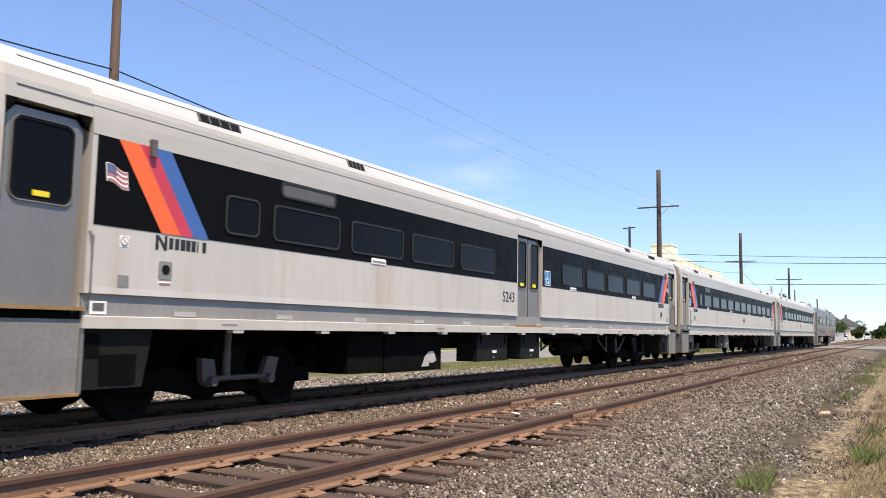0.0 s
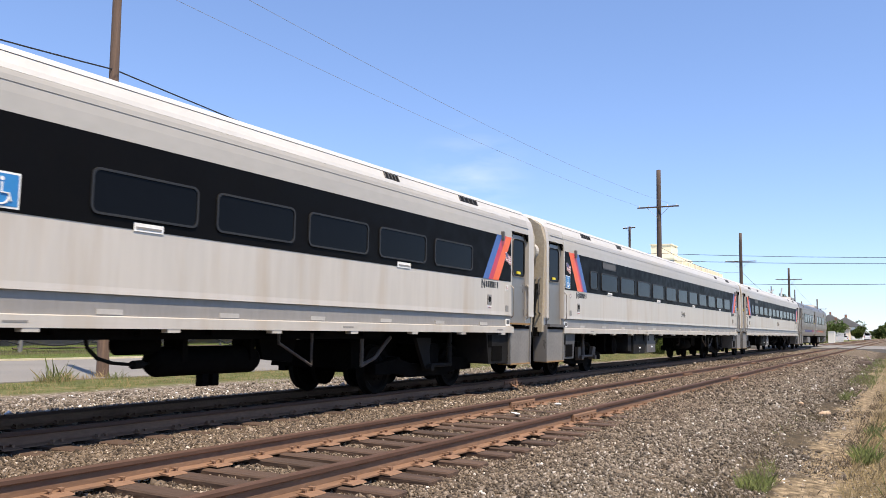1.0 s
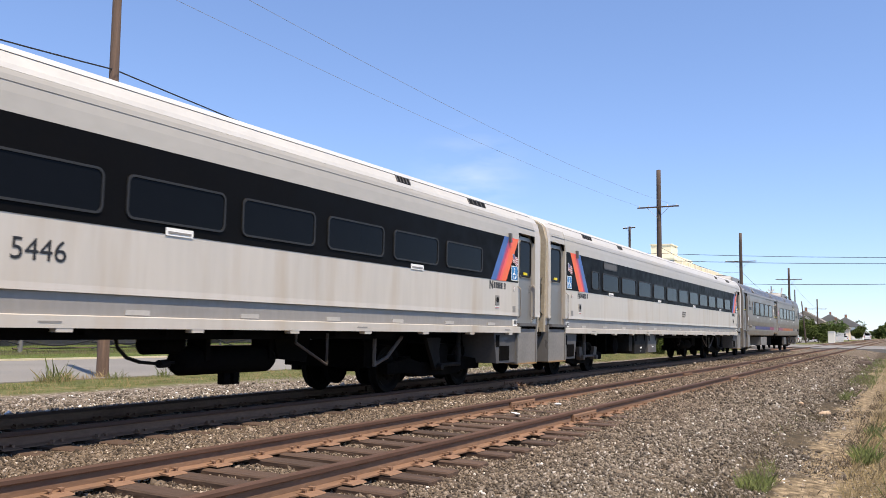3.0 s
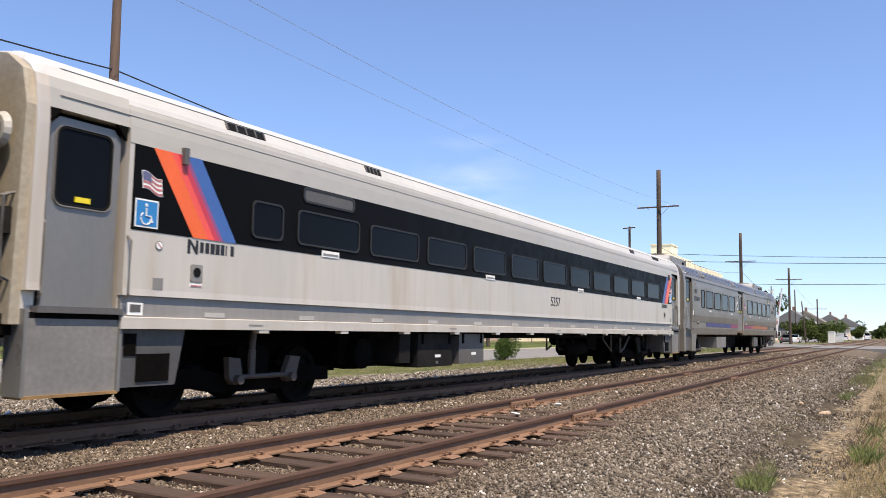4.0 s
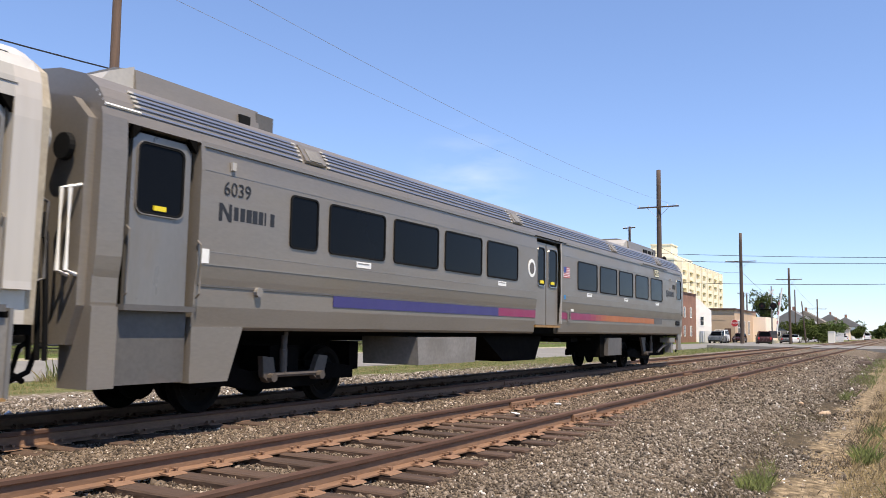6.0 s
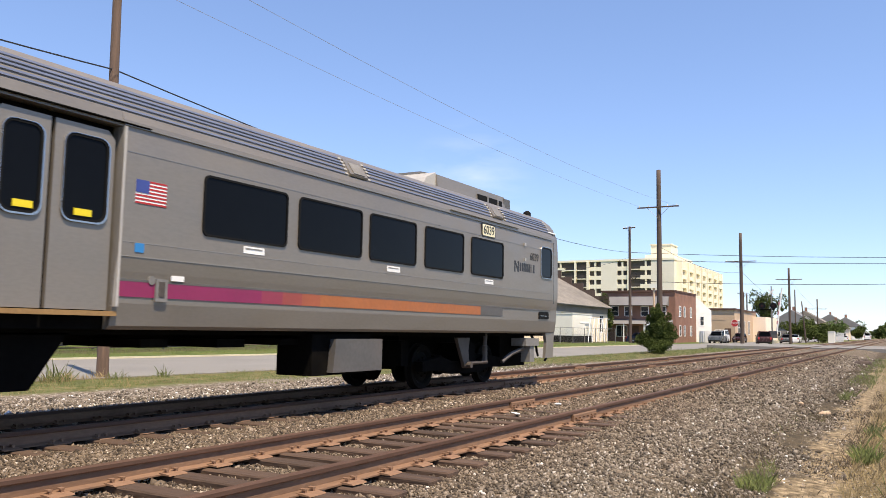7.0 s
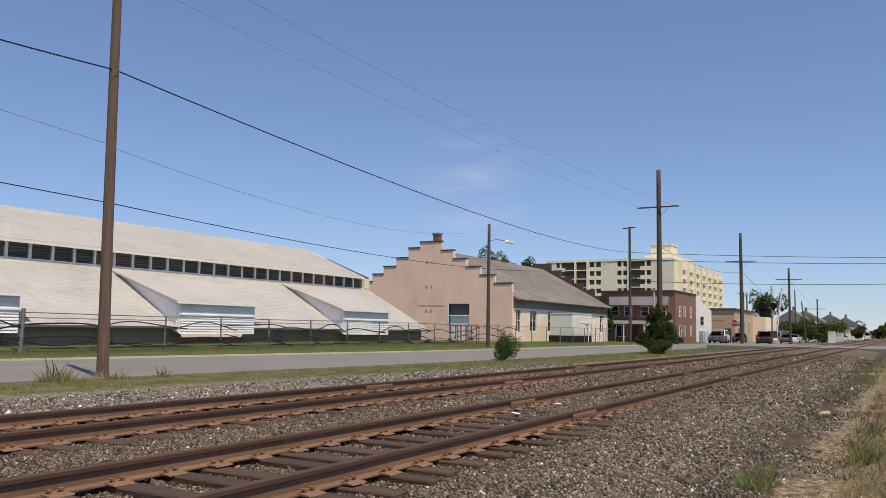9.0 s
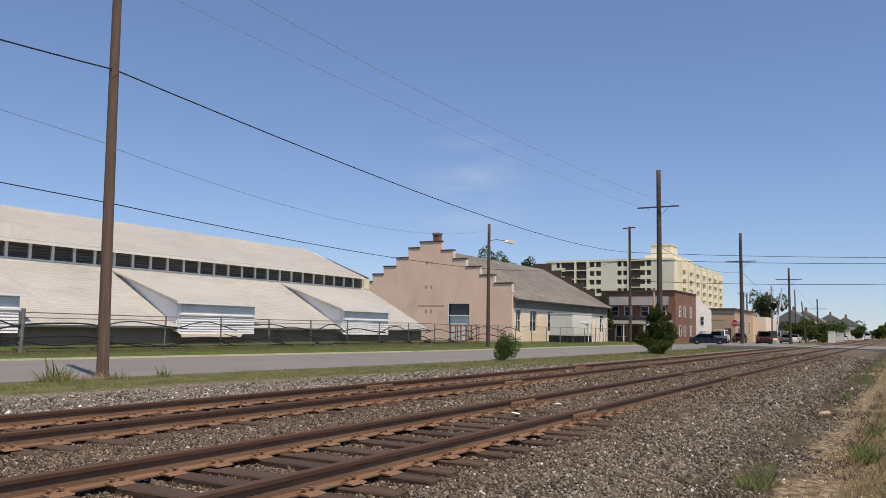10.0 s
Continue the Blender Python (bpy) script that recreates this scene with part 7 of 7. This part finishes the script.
# ---- chain-link fence with draped black hoses ----
def chain_fence():
    s = thing("chain_link_fence", pose(0, 0, 0), "old chain-link fence with leaning dark vines and hoses", "fence")
    zb, zt, Y = -0.22, 1.55, 33.0
    xs = np.arange(21.3 - 3.93 * 8, 104, 3.93)
    proto = None
    for x in xs:
        m = pose(x, Y, 0, RNG.uniform(-1.5, 1.5), RNG.uniform(-1, 1), 0)
        if proto is None:
            proto = part("post", tube(B(), (0, 0, zb - 0.1), (0, 0, zt), 0.045, n=8), "galv", s, "grey steel post", at=m)
        else:
            share(proto, m)
    part("thick_post", tube(B(), (21.3, Y - 0.1, zb - 0.1), (21.35, Y - 0.1, 1.7), 0.1, n=8), "galv", s)
    part("top_rail", pipe(B(), [(x, Y, zt - 0.03 + 0.03 * math.sin(x)) for x in xs], 0.024), "galv", s, "grey top rail")
    v, f = [], []
    a, b = xs[0], xs[-1]
    h = zt - zb
    for k in range(int((b - a) / 0.17)):
        x = a + 0.17 * k
        for s_ in (-1, 1):
            x0, x1 = (x, x + h) if s_ > 0 else (x + h, x)
            i = len(v)
            w = 0.0035
            v += [(x0 - w, Y, zb), (x0 + w, Y, zb), (x1 + w, Y, zt), (x1 - w, Y, zt)]
            f.append((i, i + 1, i + 2, i + 3))
    o = cloud("mesh_wire", v, f, "galv", s, "diamond wire mesh")
    o["kind"] = "stuff"
    r = random.Random(4)
    x = 8.0
    while x < 70:
        L = r.uniform(3.5, 8)
        for z0, up in ((0.85, 1), (0.35, -1), (0.1, 1)):
            zz = z0 + r.uniform(-0.15, 0.25)
            amp = up * r.uniform(0.15, 0.45)
            pts = [(x + L * t, Y - 0.12, zz + amp * math.sin(3.1416 * t) + 0.08 * math.sin(7 * t + x)) for t in np.linspace(0, 1, 12)]
            part("draped_hose", pipe(B(), pts, r.uniform(0.022, 0.04), 5), "cable", s, "black draped hose")
        x += L * 0.8
    part("fallen_rail", pipe(B(), [(21, Y - 0.05, -0.03), (30, Y - 0.05, 0.0), (46, Y - 0.05, 0.05), (60, Y - 0.05, 0.02)], 0.035), "darkwood", s)


chain_fence()


def pallet(x, y):
    s = thing("wooden_rack", pose(x, y, -0.2, 0, 0, 12), "orange-brown wooden slat rack leaning by the fence", "rack")
    for k in range(6):
        part("slat", box(B(), 0, 0.06, k * 0.5, k * 0.5 + 0.12, 0, 1.75), "crate", s)
    for z in (0.15, 1.6):
        part("rail", box(B(), -0.05, 0, -0.05, 2.7, z, z + 0.1), "crate", s)


pallet(66.5, 34.2)


def lattice_frame(x, y):
    s = thing("metal_frame_stack", pose(x, y, Z0), "stack of white metal lattice frames by the fence", "frame")
    for k in range(5):
        part("frame_bar", pipe(B(), [(k * 1.5, 0, 0), (k * 1.5 + 0.9, 0, 3.1)], 0.05), "whitepaint", s)
        part("frame_bar", pipe(B(), [(k * 1.5 + 0.9, 0, 3.1), (k * 1.5 + 1.5, 0, 0)], 0.05), "whitepaint", s)
    part("frame_rail", pipe(B(), [(-0.2, 0, 3.1), (8.2, 0, 3.1)], 0.05), "whitepaint", s)


lattice_frame(94.2, 33.35)


# ---- crossing equipment and signs ----
def crossing_signal(x, y):
    s = thing("crossing_signal", pose(x, y, Z0), "level crossing signal with black round lamp shields and raised gate", "crossing signal")
    part("mast", tube(B(), (0, 0, 0), (0, 0, 9.6), 0.13, 0.10, 10), "galv", s)
    part("base", box(B(), -0.7, 0.7, -0.9, 0.9, 0, 0.5), "kerb", s)
    part("gate_box", box(B(), -0.5, 0.4, -0.8, 0.4, 0.9, 2.1), "boxlight", s, "grey gate machine", bevel=0.04)
    part("gate_arm", pipe(B(), [(0, -0.7, 1.6), (0, -1.1, 5.0), (0, -1.7, 9.3)], 0.15), "white", s, "white raised gate arm")
    for z in (3.2, 4.8, 6.4):
        part("gate_band", tube(B(), (0, -0.83 - 0.1 * (z - 3), z), (0, -0.9 - 0.1 * (z - 3), z + 0.6), 0.16, n=8), "flagred", s)
    for z, ys_ in ((6.3, (-0.3, 1.5)),):
        part("lamp_bar", box(B(), -0.1, 0.05, min(ys_) - 0.2, max(ys_) + 0.3, z - 0.7 if z > 5 else z - 0.05, z - 0.55 if z > 5 else z + 0.05), "under", s)
        for yy in ys_:
            h = 0.56 if z > 5 else 0.4
            l = part("lamp_shield", tube(B(), (-0.16, yy, z), (-0.06, yy, z), h, n=20), "black", s, "round black lamp shield")
            part("lamp_lens", tube(B(), (-0.22, yy, z), (-0.16, yy, z), h * 0.28, n=14), "cardark", l, "unlit red lens")
    for k in (-1, 1):
        part("crossbuck_board", box(B(), -0.2, -0.15, -0.7, 0.7, -0.1, 0.1), "white", s, "white crossbuck board", at=pose(0, 0, 8.6, 45 * k))


crossing_signal(146.4, 19.4)


def stop_sign(x, y):
    s = thing("stop_sign", pose(x, y, Z0), "red octagonal stop sign on a metal post", "road sign")
    part("post", box(B(), -0.03, 0.03, -0.03, 0.03, 0, 3.6), "galv", s)
    o = [(0.62 * math.cos(radians(22.5 + 45 * k)), 3.2 + 0.62 * math.sin(radians(22.5 + 45 * k))) for k in range(8)]
    p = part("panel", prism(B(), o, "x", -0.08, -0.05), "white", s)
    part("field", prism(B(), [(a * 0.94, 3.2 + (z - 3.2) * 0.94) for a, z in o], "x", -0.09, -0.07), "signred", p, "red sign field")
    lettering("word", "STOP", 0.48, "white", p, pose(-0.095, 0, 3.2, 90, 0, -90))


stop_sign(138, 23.95)


def street_sign(x, y):
    s = thing("route_sign", pose(x, y, Z0), "white route sign on a thin post", "road sign")
    part("post", box(B(), -0.03, 0.03, -0.03, 0.03, 0, 3.4), "galv", s)
    part("panel", box(B(), -0.05, -0.03, -0.35, 0.35, 2.2, 3.4), "white", s)
    part("text_bar", box(B(), -0.055, -0.05, -0.22, 0.22, 2.75, 3.0), "letter", s)


street_sign(92, 25.2)

# a pale pipe mast beside the tall pole
m = thing("service_mast", pose(99, 26.6, Z0), "pale wooden mast with a small grey head", "mast")
part("tube", tube(B(), (0, 0, 0), (0, 0, 7.2), 0.16, 0.13, 8), "tan", m)
part("head", box(B(), -0.25, 0.25, -0.45, 0.45, 6.9, 7.45), "greycab", m, bevel=0.05)


# ---- vehicles ----
def vehicle(kind, x, y, heading, paint, label, L=4.6, W=1.8, H=1.7, z=-0.335, suv=True, name="car", pickup=False):
    """heading 0: nose towards +x."""
    c = thing(name, pose(x, y, z, 0, 0, heading), label, "car", "vehicles by the street")
    h = L / 2
    cl = 0.24 if suv else 0.18
    belt = H * (0.60 if suv else 0.64)
    body = [(-h, cl + 0.12), (-h + 0.05, cl), (h - 0.08, cl), (h, cl + 0.15), (h - 0.02, belt * 0.82), (h - 0.25, belt * 0.93), (h - 1.15, belt), (-h + 0.12, belt), (-h, belt * 0.8)]
    b = prism(B(), body, "y", -W / 2, W / 2)
    bmesh.ops.bevel(b, geom=[e for e in b.edges if abs((e.verts[0].co - e.verts[1].co).y) < 0.01], offset=0.07, segments=2, affect="EDGES")
    bd = part("body", b, paint, c, smooth=False)
    if pickup:
        cab = [(-0.6, belt), (h - 1.25, belt), (h - 1.85, H), (-0.35, H)]
    elif suv:
        cab = [(-h + 0.10, belt), (h - 1.20, belt), (h - 1.95, H), (-h + 0.40, H)]
    else:
        cab = [(-h + 0.55, belt), (h - 1.35, belt), (h - 2.1, H), (-h + 1.25, H)]
    b = B()
    lo = [b.verts.new((xx, s * (W / 2 - 0.06), zz)) for s in (-1, 1) for xx, zz in cab[:2]]
    hi = [b.verts.new((xx, s * (W / 2 - 0.22), zz)) for s in (-1, 1) for xx, zz in cab[2:]]
    # order: lo[-y rear, -y front, +y rear, +y front], hi[-y front, -y rear, +y front, +y rear]
    for q in ((lo[0], lo[1], hi[0], hi[1]), (lo[2], hi[3], hi[2], lo[3]), (lo[0], hi[1], hi[3], lo[2]), (lo[1], lo[3], hi[2], hi[0]), (hi[0], hi[2], hi[3], hi[1]), (lo[0], lo[2], lo[3], lo[1])):
        b.faces.new(q)
    bmesh.ops.bevel(b, geom=b.edges[:], offset=0.05, segments=2, affect="EDGES")
    part("cabin", b, paint, c)
    # glass on the sides, windscreen and rear
    x0, x1, t1, t0 = cab[0][0], cab[1][0], cab[2][0], cab[3][0]
    for s in (-1, 1):
        def pt(fx, fz):
            xa, xb = x0 + (t0 - x0) * fz, x1 + (t1 - x1) * fz
            return (xa + (xb - xa) * fx, s * (W / 2 - 0.06 - 0.16 * fz + 0.012), belt + (H - belt) * fz)
        cuts = ((0.06, 0.30), (0.34, 0.60), (0.64, 0.93)) if not pickup else ((0.1, 0.9),)
        for a, d in cuts:
            b = B()
            b.faces.new([b.verts.new(pt(u, w)) for u, w in ((a, 0.1), (d, 0.1), (d, 0.86), (a, 0.86))])
            bmesh.ops.solidify(b, geom=b.faces[:], thickness=0.01)
            part("side_window", b, "glass", c)
        part("mirror", box(B(), x1 - 0.45, x1 - 0.25, s * (W / 2 + 0.06) - 0.09, s * (W / 2 + 0.06) + 0.09, belt + 0.02, belt + 0.18), paint, c)
        part("door_trim", box(B(), -h + 0.9, h - 1.2, s * (W / 2) - 0.012, s * (W / 2) + 0.012, cl + 0.22, cl + 0.27), "rubber", c)
        part("headlight", box(B(), h - 0.22, h - 0.01, s * (W / 2 - 0.28) - 0.18, s * (W / 2 - 0.28) + 0.2, belt * 0.68, belt * 0.8), "chrome", c, "clear headlight")
        part("tail_light", box(B(), -h - 0.01, -h + 0.08, s * (W / 2 - 0.16) - 0.1, s * (W / 2 - 0.16) + 0.12, belt * 0.65, belt * 0.95), "signred", c, "red tail light")
    for a, d, e in ((x1, t1, 1), (x0, t0, -1)):
        b = B()
        f0, f1 = 0.1, 0.88
        pts = [(a + (d - a) * f + 0.012 * e, s * (W / 2 - 0.16 - 0.16 * f), belt + (H - belt) * f) for f, s in ((f0, -1), (f0, 1), (f1, 1), (f1, -1))]
        b.faces.new([b.verts.new(p) for p in pts])
        bmesh.ops.solidify(b, geom=b.faces[:], thickness=0.01)
        part("windscreen" if e > 0 else "rear_window", b, "glass", c)
    part("bumper", box(B(), h - 0.12, h + 0.05, -W / 2 + 0.1, W / 2 - 0.1, cl + 0.02, cl + 0.22), "box" if suv else paint, c)
    part("bumper", box(B(), -h - 0.05, -h + 0.1, -W / 2 + 0.1, W / 2 - 0.1, cl + 0.02, cl + 0.22), "box" if suv else paint, c)
    wheels = []
    rr = 0.36 if suv else 0.32
    for wx in (h - 0.92, -h + 0.95):
        for s in (-1, 1):
            part("wheel_arch", tube(B(), (wx, s * (W / 2 - 0.24), rr + 0.02), (wx, s * (W / 2 + 0.006), rr + 0.02), rr + 0.06, n=20), "black", c)
            b = lathe(B(), [(rr * 0.6, -0.11), (rr * 0.95, -0.11), (rr, -0.07), (rr, 0.07), (rr * 0.95, 0.11), (rr * 0.6, 0.11)], n=22)
            w = part("wheel", b, "tyre", c, "black tyre", at=pose(wx, s * (W / 2 - 0.09), rr))
            b = lathe(B(), [(0.05, -0.12), (rr * 0.58, -0.10), (rr * 0.62, 0.1), (0.05, 0.12)], n=18)
            rim = part("rim", b, "chrome", w, "silver rim")
            for k in range(5):
                a = 6.28319 * k / 5
                part("rim_gap", tube(B(), (rr * 0.38 * math.cos(a), -0.125, rr * 0.38 * math.sin(a)), (rr * 0.38 * math.cos(a), 0.125, rr * 0.38 * math.sin(a)), rr * 0.11, n=6), "black", w)
            wheels.append((w, wx, s * (W / 2 - 0.09), rr))
    if suv and not pickup:
        for s in (-1, 1):
            part("roof_rail", pipe(B(), [(t0 + 0.1, s * (W / 2 - 0.28), H + 0.01), (t0 + 0.3, s * (W / 2 - 0.28), H + 0.06), (t1 - 0.3, s * (W / 2 - 0.28), H + 0.06), (t1 - 0.1, s * (W / 2 - 0.28), H + 0.01)], 0.02), "box", c)
    return c, wheels


suv, suv_wheels = vehicle("suv", 60, 24.6, 180, "carwhite", "white sport utility vehicle driving along the street", 4.5, 1.85, 1.82)
sedan, sedan_wheels = vehicle("sedan", 80, 20.5, 0, "carblue", "dark blue sedan driving towards the crossing", 4.8, 1.8, 1.42, suv=False)
vehicle("pickup", 131, 25.3, 180, "cargrey", "grey pickup truck parked by the tan building", 5.4, 1.95, 1.85, pickup=True, name="pickup_truck")
vehicle("van", 137, 26.0, 180, "carwhite", "white van parked by the tan building", 5.2, 1.95, 2.1, name="van")
vehicle("suv", 148, 24.9, 180, "cardark", "maroon car parked beyond the stop sign", 4.5, 1.8, 1.6)
vehicle("van", 124, 17.6, 12, "cardark", "dark maroon van waiting at the level crossing", 4.9, 1.9, 1.9, name="van")
vehicle("suv", 150, 17.7, 10, "cargrey", "dark grey car waiting at the level crossing", 4.5, 1.8, 1.6)
vehicle("sedan", 172, 18.6, 0, "carwhite", "white car parked beyond the crossing", 4.6, 1.8, 1.5, suv=False)
vehicle("sedan", 205, 18.8, 0, "carwhite", "white car parked beyond the crossing", 4.6, 1.8, 1.5, suv=False)
vehicle("sedan", 225, 18.2, 0, "cargrey", "grey car parked beyond the crossing", 4.6, 1.8, 1.5, suv=False)
vehicle("van", 300, 10.6, 0, "carwhite", "white van far down the line", 5.4, 2.0, 2.6, name="van")
vehicle("sedan", 262, 15.0, 0, "carwhite", "white car parked beyond the crossing", 4.6, 1.8, 1.5, suv=False)


# ---- distance ----
def far_house(x, y, w, d, h, roof, wall, label):
    s = thing("house", pose(x, y, Z0), label, "house", "distant houses")
    part("wall", box(B(), 0, d, 0, w, 0, h), wall, s)
    part("roof", prism(B(), [(-0.5, h), (w + 0.5, h), (w / 2, h + w * 0.32)], "x", -0.4, d + 0.4), roof, s)
    part("chimney", box(B(), d * 0.4, d * 0.4 + 0.8, w * 0.5 - 0.4, w * 0.5 + 0.4, h + w * 0.2, h + w * 0.32 + 1.2), "brick", s)
    for k in range(max(2, int(w / 3))):
        window(s, 1.0 + 3 * k, 2.2 + 3 * k, 1.0, 2.4, 0.0, "x", bars=(0, 1))


far_house(255, 21.5, 14, 16, 4.2, "slate", "greyband", "long grey-roofed house beyond the crossing")
far_house(285, 22, 12, 14, 5.5, "shingle_dark", "tan", "brown house beyond the crossing")
far_house(320, 17.0, 9, 12, 4.0, "shingle_dark", "palewall", "low house with a brown roof beyond the crossing")
far_house(360, 14.5, 12, 12, 5.0, "slate", "whitepaint", "white house with a grey roof far off")
far_house(400, 22, 14, 14, 6.5, "slate", "tan", "tan house with a grey roof far off")
gf = thing("grey_fence", pose(200, 13.2, Z0), "weathered grey board fence beside the line", "fence")
fb = None
for k in range(14):
    if fb is None:
        fb = part("board", box(B(), 0, 0.06, 0, 0.32, 0, 2.2), "bluegrey", gf, at=pose(0, 0, 0))
    else:
        share(fb, pose(k * 2.2, k * 0.02, 0, 0, 0, -80))
gb = thing("relay_cabinet", pose(160, 10.9, Z0), "pale metal relay cabinet beside the track", "cabinet")
part("body", box(B(), 0, 1.2, 0, 1.0, 0, 2.2), "greycab", gb, bevel=0.03)
part("cap", box(B(), -0.06, 1.26, -0.06, 1.06, 2.2, 2.28), "greycab", gb)


# ---- litter by the rails ----
def litter(name, x, y, z, sx, sy, sz, material, label, seed):
    r = random.Random(seed)
    b = B()
    bmesh.ops.create_icosphere(b, subdivisions=2, radius=1)
    for v in b.verts:
        v.co *= 1 + 0.18 * noise.noise(v.co * 1.7 + Vector((seed, 0, 0)))
        v.co = Vector((v.co.x * sx, v.co.y * sy, v.co.z * sz))
    tagged(part(name, b, material, at=pose(x, y, z, r.uniform(-8, 8), r.uniform(-8, 8), r.uniform(0, 180))), label, "litter" if name == "crumpled_paper" else "stone")


litter("crumpled_paper", 11.35, 5.16, -0.13, 0.12, 0.07, 0.018, "white", "crumpled white paper between the rails", 2)
litter("crumpled_paper", 13.3, 5.25, -0.13, 0.08, 0.05, 0.018, "white", "crumpled white paper between the rails", 3)
litter("tan_stone", 19.0, 1.98, -0.33, 0.13, 0.06, 0.04, "tan", "tan broken stone on the ballast shoulder", 8)
litter("tan_stone", 17.5, 1.4, -0.38, 0.13, 0.09, 0.05, "tan", "tan broken stone on the ballast shoulder", 5)
litter("broken_tie", 47.5, 1.95, -0.33, 0.5, 0.3, 0.2, "darkwood", "dark broken tie end beside the path", 6)


def motions():
    for car, x in CARS:
        walk(car, [(t, pose(x - gone(t), TY, 0)) for t in np.arange(0, 10.01, 0.5)])
    for w, x in ROLLERS:
        walk(w, [(k / 30, pose(x, 0, WHEEL_R, 0, -math.degrees(gone(k / 30) / WHEEL_R), 0)) for k in range(0, 301)])
    # the white car speeds up along the street, the dark one comes from behind the evergreen
    suv_x = [(0, 73), (1.0, 66.2), (1.8, 59.3), (2.6, 53.0), (3.4, 45.6), (4.1, 37.2), (4.5, 32.1), (4.9, 26.5), (6, 11.4), (8, -16), (10, -43)]
    walk(suv, [(t, pose(0.9715 * x, 23.9, -0.335, 0, 0, 180)) for t, x in suv_x])
    ts = [p[0] for p in suv_x]
    for w, wx, wy, rr in suv_wheels:
        rows = []
        for k in range(0, 301, 1):
            d = 73 - float(np.interp(k / 30, ts, [p[1] for p in suv_x]))
            rows.append((k / 30, pose(wx, wy, rr, 0, math.degrees(0.9715 * d / rr), 0)))
        walk(w, rows)
    blue = [(0, 110.9, 31.2), (8.5, 110.9, 31.2), (9.0, 111.6, 28.5), (9.5, 112.3, 25.8), (10, 113.0, 23.1)]
    walk(sedan, [(t, pose(x, y, -0.345, 0, 0, -75.5)) for t, x, y in blue])
    for w, wx, wy, rr in sedan_wheels:
        far = [31.2 - float(np.interp(k / 30, [b[0] for b in blue], [b[2] for b in blue])) for k in range(301)]
        walk(w, [(k / 30, pose(wx, wy, rr, 0, math.degrees(1.03 * far[k] / rr), 0)) for k in range(301)])


motions()
